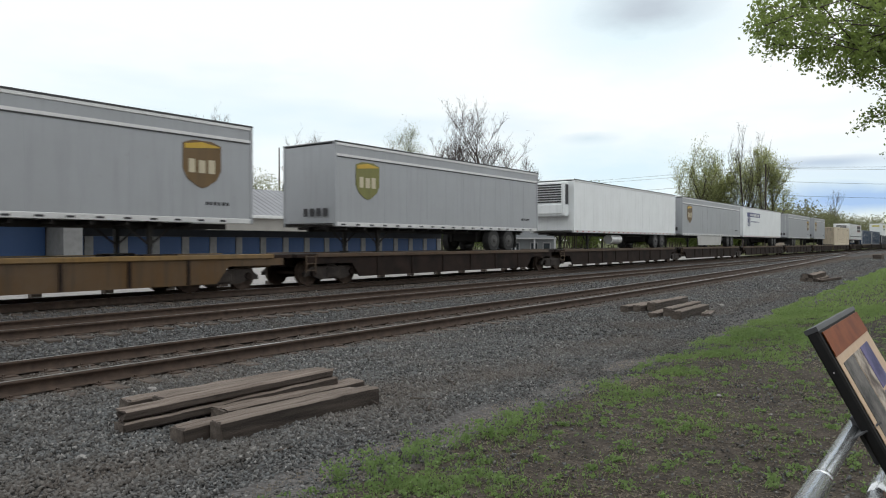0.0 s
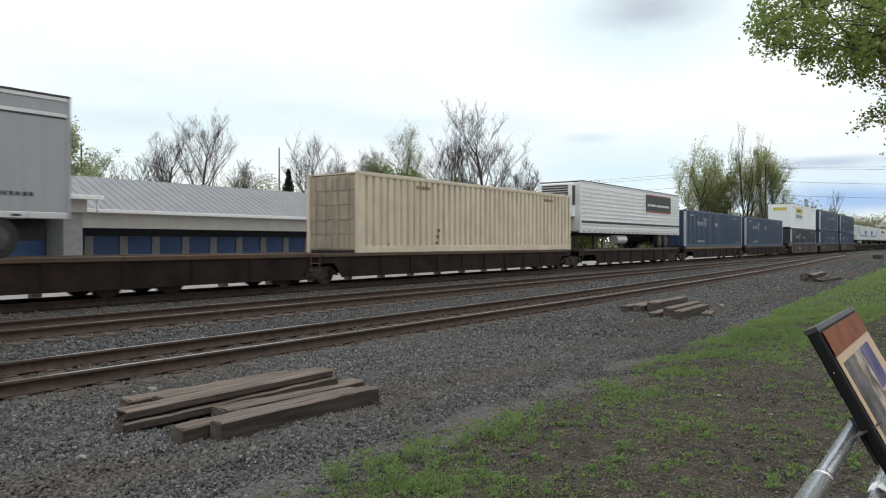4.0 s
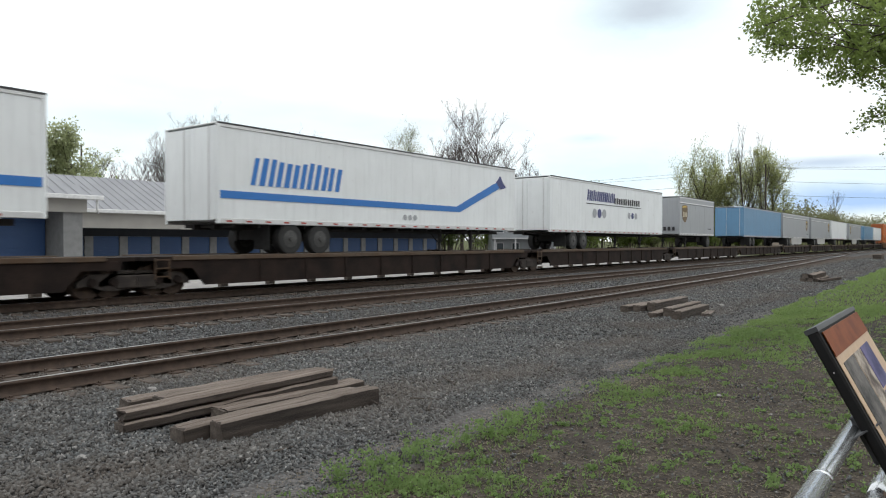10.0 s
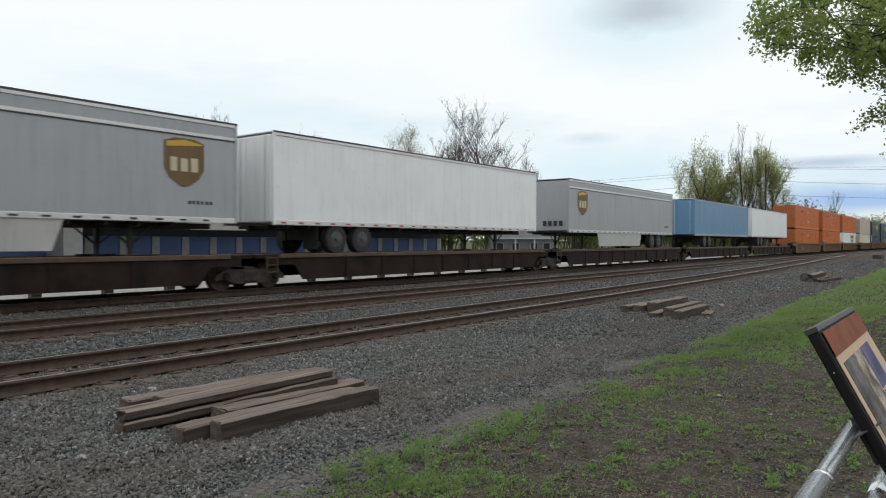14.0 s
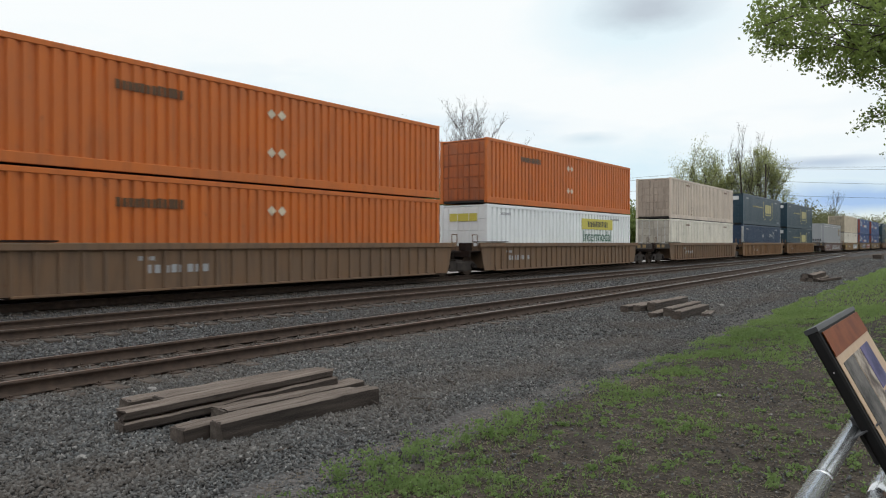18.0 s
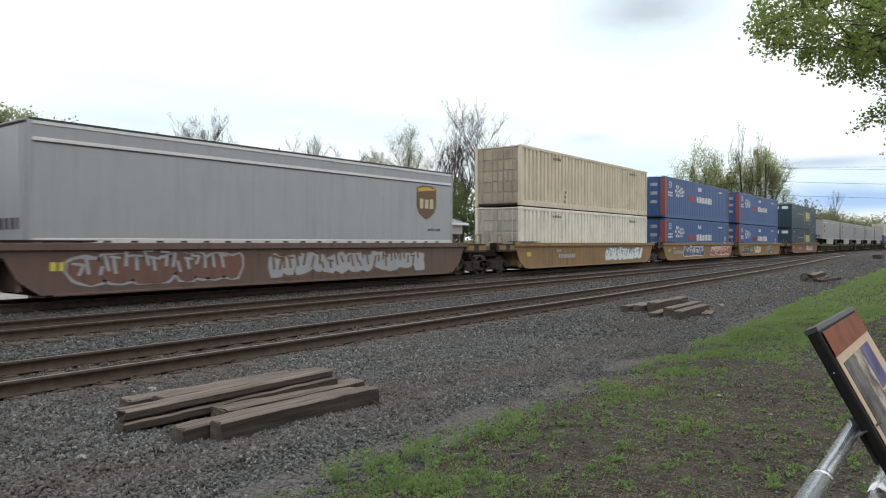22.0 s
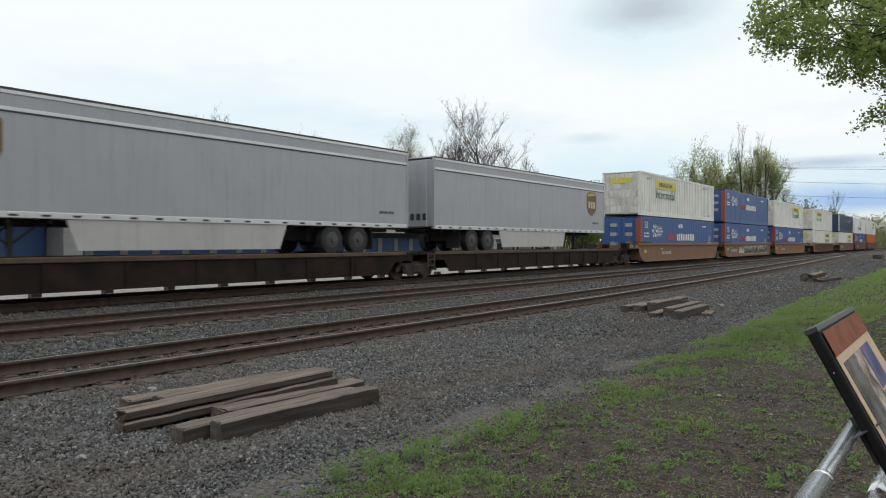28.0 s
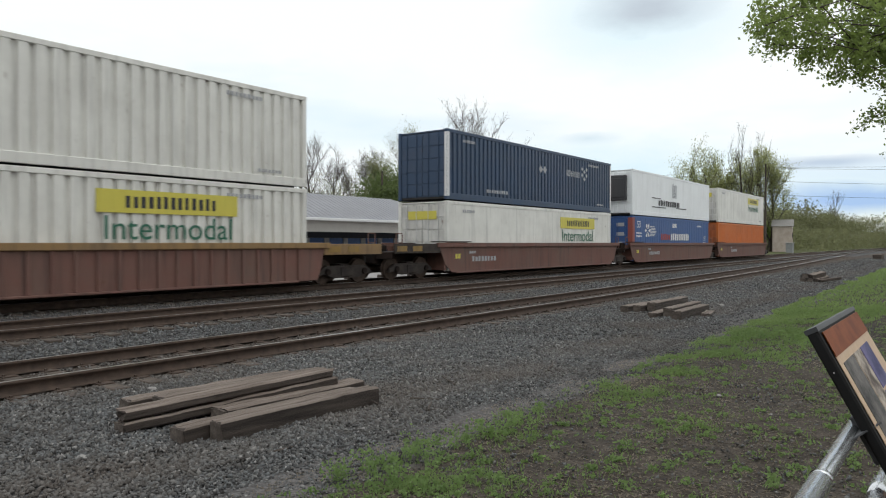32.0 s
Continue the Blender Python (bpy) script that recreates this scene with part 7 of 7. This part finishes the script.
# green thickets between the storage row and the houses
for i, (x, y, w, h, lf) in enumerate(((70.0, 80.0, 8, 9.0, "olive"), (76.0, 79.0, 9, 9.5, "olive"), (83.0, 78.0, 10, 9.0, "olive"), (68.0, 60.0, 7, 11.0, "deep"), (72.5, 59.5, 7, 12.6, "deep"), (77.0, 57.5, 7, 11.5, "deep"), (82.0, 52.0, 4, 5.5, "mid"),
                                      (112, 55, 10, 12.3, "mid"), (124, 62, 12, 9.0, "olive"), (139, 66, 11, 13.0, "mid"), (146, 66, 11, 14.6, "mid"), (153, 64, 11, 12.0, "mid"), (128, 52, 10, 6.5, "mid"), (137, 50, 12, 7.0, "olive"))):
    bush(x, y, w, 5, h, 160 + i, lf, "green spring thicket beside the railway", 15000 if lf == "deep" else 8000, 0.18 if x < 100 else 0.26)
# twiggy olive growth between the bare trees
for i, (x, y, w, h) in enumerate(((67, 97, 8, 12.5), (73, 95, 9, 14.5), (79, 98, 10, 15.5), (86, 97, 10, 15.0), (93, 95, 10, 15.5), (99, 91, 10, 15.0), (96, 65, 8, 12.6), (102, 60, 9, 13.0), (108, 57, 8, 12.8), (87, 70, 7, 14.2))):
    bush(x, y, w, 5, h, 230 + i, "olive", "grey-olive twiggy thicket under bare trees", 4200, 0.15)
# young lime-green trees near the pole line
for i, (x, y, h, s) in enumerate(((121.0, 37.5, 17.6, 181), (126.0, 34.0, 14.5, 182), (128.5, 30.5, 18.8, 183), (131.0, 27.5, 16.5, 184), (124.5, 36.5, 13, 185))):
    tree(x, y, h, s, "young tree in pale lime-green spring leaf", "lime", 13, 0.105, 0.72, 0.28, levels=3, kids=(13, 6, 4, 3), upward=0.5, first=0.12, jitter=0.32, crook=0.12)
for x, y, h, s in ((124.0, 30.5, 20.5, 134), (127.5, 27.6, 19.0, 135)):
    tree(x, y, h, s, "slender bare tree among the young trees", None, spread=0.55, trunk=0.2, levels=3, kids=(8, 4, 3, 2), upward=0.9, first=0.3, crook=0.12)
for i, (x, y, w, h) in enumerate(((118, 40, 8, 6.5), (124, 36, 8, 6.8), (131, 31, 9, 6.2), (137, 30, 10, 5.2), (128, 33, 9, 7.0))):
    bush(x, y, w, 5, h, 190 + i, "mid", "green undergrowth below the young trees", 8000, 0.18)


def far_woods():
    """The wooded rise that closes the view."""
    r = np.random.RandomState(9)
    cs, lf = [], []
    for i in range(170):
        t = i / 170
        x = r.uniform(170, 420)
        y = r.uniform(12, 70) if i % 2 else r.uniform(-60, 20)
        if abs(y - 16) < 9 and x < 330:
            y += 26
        if y < 6:
            x = r.uniform(150, 330)
        h = r.uniform(7, 13) * (0.75 + x / 900)
        n = 900
        u = r.normal(size=(n, 3))
        u /= np.linalg.norm(u, axis=1)[:, None]
        c = u * np.array([h * 0.36, h * 0.36, h * 0.46]) * r.uniform(0.55, 1.05, (n, 1)) + np.array([x, y, ground_z(x, y) + h * 0.5])
        c += r.normal(size=(n, 3)) * 0.5
        cs.append(c)
    c = np.concatenate(cs)
    v, f = leaves(10, c, 1, 0.33, 0.2)
    tagged(raw("far_woods", v, f, LEAF["far"]), "hazy green spring woods beyond the tracks", "woods", kind="stuff")
    # low brush down to the ground
    n = 44000
    x = r.uniform(150, 330, n)
    y = np.where(r.rand(n) < 0.5, r.uniform(22, 70, n), r.uniform(-60, 4, n))
    z = np.array([ground_z(a, b) for a, b in zip(x, y)]) + r.uniform(0, 4.5, n)
    v, f = leaves(11, np.stack([x, y, z], 1), 1, 0.38, 0.3)
    tagged(raw("far_brush", v, f, LEAF["far"]), "low green brush below the far woods", "brush", kind="stuff")
    # bare tops that stand out of the woods
    for i, (x, y, h) in enumerate(((262, 36, 18), (255, 42, 16))):
        tree(x, y, h, 300 + i, "bare far tree rising from the woods", None, spread=0.8, trunk=0.25, levels=3, kids=(8, 5, 5, 3), upward=0.8)


far_woods()


def house():
    W = mat("grey house siding", (0.22, 0.235, 0.245), (0.18, 0.19, 0.20), rough=0.7, scale=1, bump=0.1)
    R = mat("dark grey shingles", (0.11, 0.11, 0.12), (0.07, 0.07, 0.075), rough=0.9, scale=2, bump=0.3)
    T = mat("pale house trim", (0.42, 0.42, 0.43), rough=0.5, bump=0.02)
    ob = empty("house", pose(81.0, 48.0, -0.6, 0, 0, -52), "grey two-storey house with white trim and dark roof", "house")
    bm = bmesh.new()
    box(bm, -4, 4, -3.5, 3.5, -0.5, 5.2)
    part("wall", bm, W, ob)
    bm = bmesh.new()
    for s in (-1, 1):
        v = [bm.verts.new(q) for q in ((-4.4, s * 3.9, 4.95), (4.4, s * 3.9, 4.95), (4.4, 0, 7.6), (-4.4, 0, 7.6), (-4.4, s * 3.9, 5.15), (4.4, s * 3.9, 5.15), (4.4, 0, 7.8), (-4.4, 0, 7.8))]
        for q in ((0, 1, 2, 3), (4, 5, 6, 7), (0, 1, 5, 4), (1, 2, 6, 5), (2, 3, 7, 6), (3, 0, 4, 7)):
            bm.faces.new([v[i] for i in q])
    bmesh.ops.recalc_face_normals(bm, faces=bm.faces[:])
    part("roof", bm, R, ob)
    bm = bmesh.new()
    for x in (-4, 4):
        v = [bm.verts.new(q) for q in ((x, -3.5, 5.2), (x, 3.5, 5.2), (x, 0, 7.6))]
        bm.faces.new(v)
    part("gable", bm, W, ob)
    G = mat("dark window glass", (0.04, 0.05, 0.06), rough=0.1, bump=0)
    for x in (-3.0, -1.0, 1.4, 3.0):
        for z in (1.0, 3.5):
            bm = bmesh.new()
            box(bm, x - 0.5, x + 0.5, -3.56, -3.5, z, z + 1.3)
            w = part("window", bm, T, ob)
            bm = bmesh.new()
            box(bm, x - 0.4, x + 0.4, -3.58, -3.562, z + 0.1, z + 1.2)
            part("pane", bm, G, w)
    for z in (2.75,):
        bm = bmesh.new()
        box(bm, -4.05, 4.05, -5.2, -3.5, z, z + 0.15)
        part("porch_roof", bm, T, ob)
    for x in (-3.8, -1.2, 1.2, 3.8):
        bm = bmesh.new()
        box(bm, x - 0.09, x + 0.09, -5.15, -4.97, -0.4, 2.75)
        part("porch_post", bm, T, ob)


house()


def shed():
    T = mat("pale shed boards", (0.50, 0.43, 0.37), (0.36, 0.30, 0.25), rough=0.7, scale=1.5, bump=0.1)
    ob = empty("shed", pose(131.0, 25.6, 0.15, 0, 0, 8), "pale lineside shed at the edge of the trees", "shed")
    bm = bmesh.new()
    box(bm, -1.5, 1.5, -1.5, 1.5, -0.3, 4.3)
    part("wall", bm, T, ob)
    bm = bmesh.new()
    prism(bm, [(-1.8, 4.3), (1.8, 4.3), (0, 5.5)], -1.7, 1.7)
    part("roof", bm, mat("grey shed roof", (0.3, 0.29, 0.28), rough=0.8, bump=0.1), ob)
    bm = bmesh.new()
    box(bm, -0.7, 0.3, -1.56, -1.5, 2.4, 3.2)
    part("window", bm, mat("dark shed window", (0.05, 0.05, 0.06), rough=0.2, bump=0), ob)
    c = empty("signal_cabinet", pose(122.0, 22.8, 0.1), "grey metal signal cabinet beside the track", "cabinet")
    bm = bmesh.new()
    box(bm, -0.6, 0.6, -0.5, 0.5, -0.2, 1.5, 0.04)
    part("body", bm, mat("grey cabinet paint", (0.25, 0.26, 0.26), rough=0.5, bump=0.05), c)
    bm = bmesh.new()
    box(bm, -0.7, 0.7, -0.6, 0.6, 1.5, 1.6, 0.02)
    part("roof", bm, mat("pale cabinet roof", (0.45, 0.45, 0.44), rough=0.5, bump=0.05), c)


shed()


# ---- pole line ----
def pole(x, y, h, arms, label="brown timber utility pole with crossarms"):
    ob = empty("utility_pole", pose(x, y, ground_z(x, y)), label, "utility pole", "pole line")
    bm = bmesh.new()
    tube(bm, (0, 0, -0.5), (0, 0, h), 0.17, 0.11, 9)
    part("pole", bm, M["bark"], ob)
    for z in arms:
        bm = bmesh.new()
        box(bm, -0.06, 0.06, -1.2, 1.2, z - 0.06, z + 0.06)
        arm = part("crossarm", bm, M["bark"], ob)
        for s in (-1.1, -0.4, 0.4, 1.1):
            bm = bmesh.new()
            tube(bm, (0, s, z + 0.06), (0, s, z + 0.22), 0.04, 0.025, 6)
            part("insulator", bm, M["black"], arm)
    return ob


pole(118.3, 25.6, 13.9, (), "thin brown timber utility pole in the trees")
pole(136.4, 84.8, 14.8, (14.2, 13.0))
pole(66.2, 46.8 + 12.5, 10.4, ())
pole(47.0, 97.0, 14.6, ())
pole(81.8, 97.6, 18.0, (), "plain brown timber pole among bare trees")
pole(150.0, -13.4, 15.0, (14.4, 13.2))


def wire(a, b, sag, r0=0.02):
    a, b = Vector(a), Vector(b)
    bm = bmesh.new()
    pts = [a.lerp(b, i / 16) - Vector((0, 0, sag * 4 * (i / 16) * (1 - i / 16))) for i in range(17)]
    rings = [[bm.verts.new(c + Vector((0, math.sin(1.5708 * k), math.cos(1.5708 * k))) * r0) for k in range(4)] for c in pts]
    for u, w in zip(rings, rings[1:]):
        for k in range(4):
            bm.faces.new((u[k], u[(k + 1) % 4], w[(k + 1) % 4], w[k]))
    ob = part("overhead_wire", bm, M["black"], None)
    tagged(ob, "thin dark overhead wire between utility poles", "cable", "overhead wires")


for y, za, zb, zc, g in ((1.1, 14.6, 13.6, 14.6, 0.3), (-1.1, 14.4, 13.3, 14.2, 0.5), (0.4, 12.0, 11.4, 11.2, 0.4), (0.0, 9.4, 9.2, 8.9, 0.4)):
    wire((136.4, 84.8 + y, za), (118.3, 25.6 + y, zb), g)
    wire((118.3, 25.6 + y, zb), (150.0, -13.4 + y, zc), g)


# ---- the train runs ----
def motions():
    for ob, start, z in MOVING:
        walk(ob, [(t, pose(start - run(t), RAIL_Y, RAIL_Z + z)) for t in TIMES])


motions()
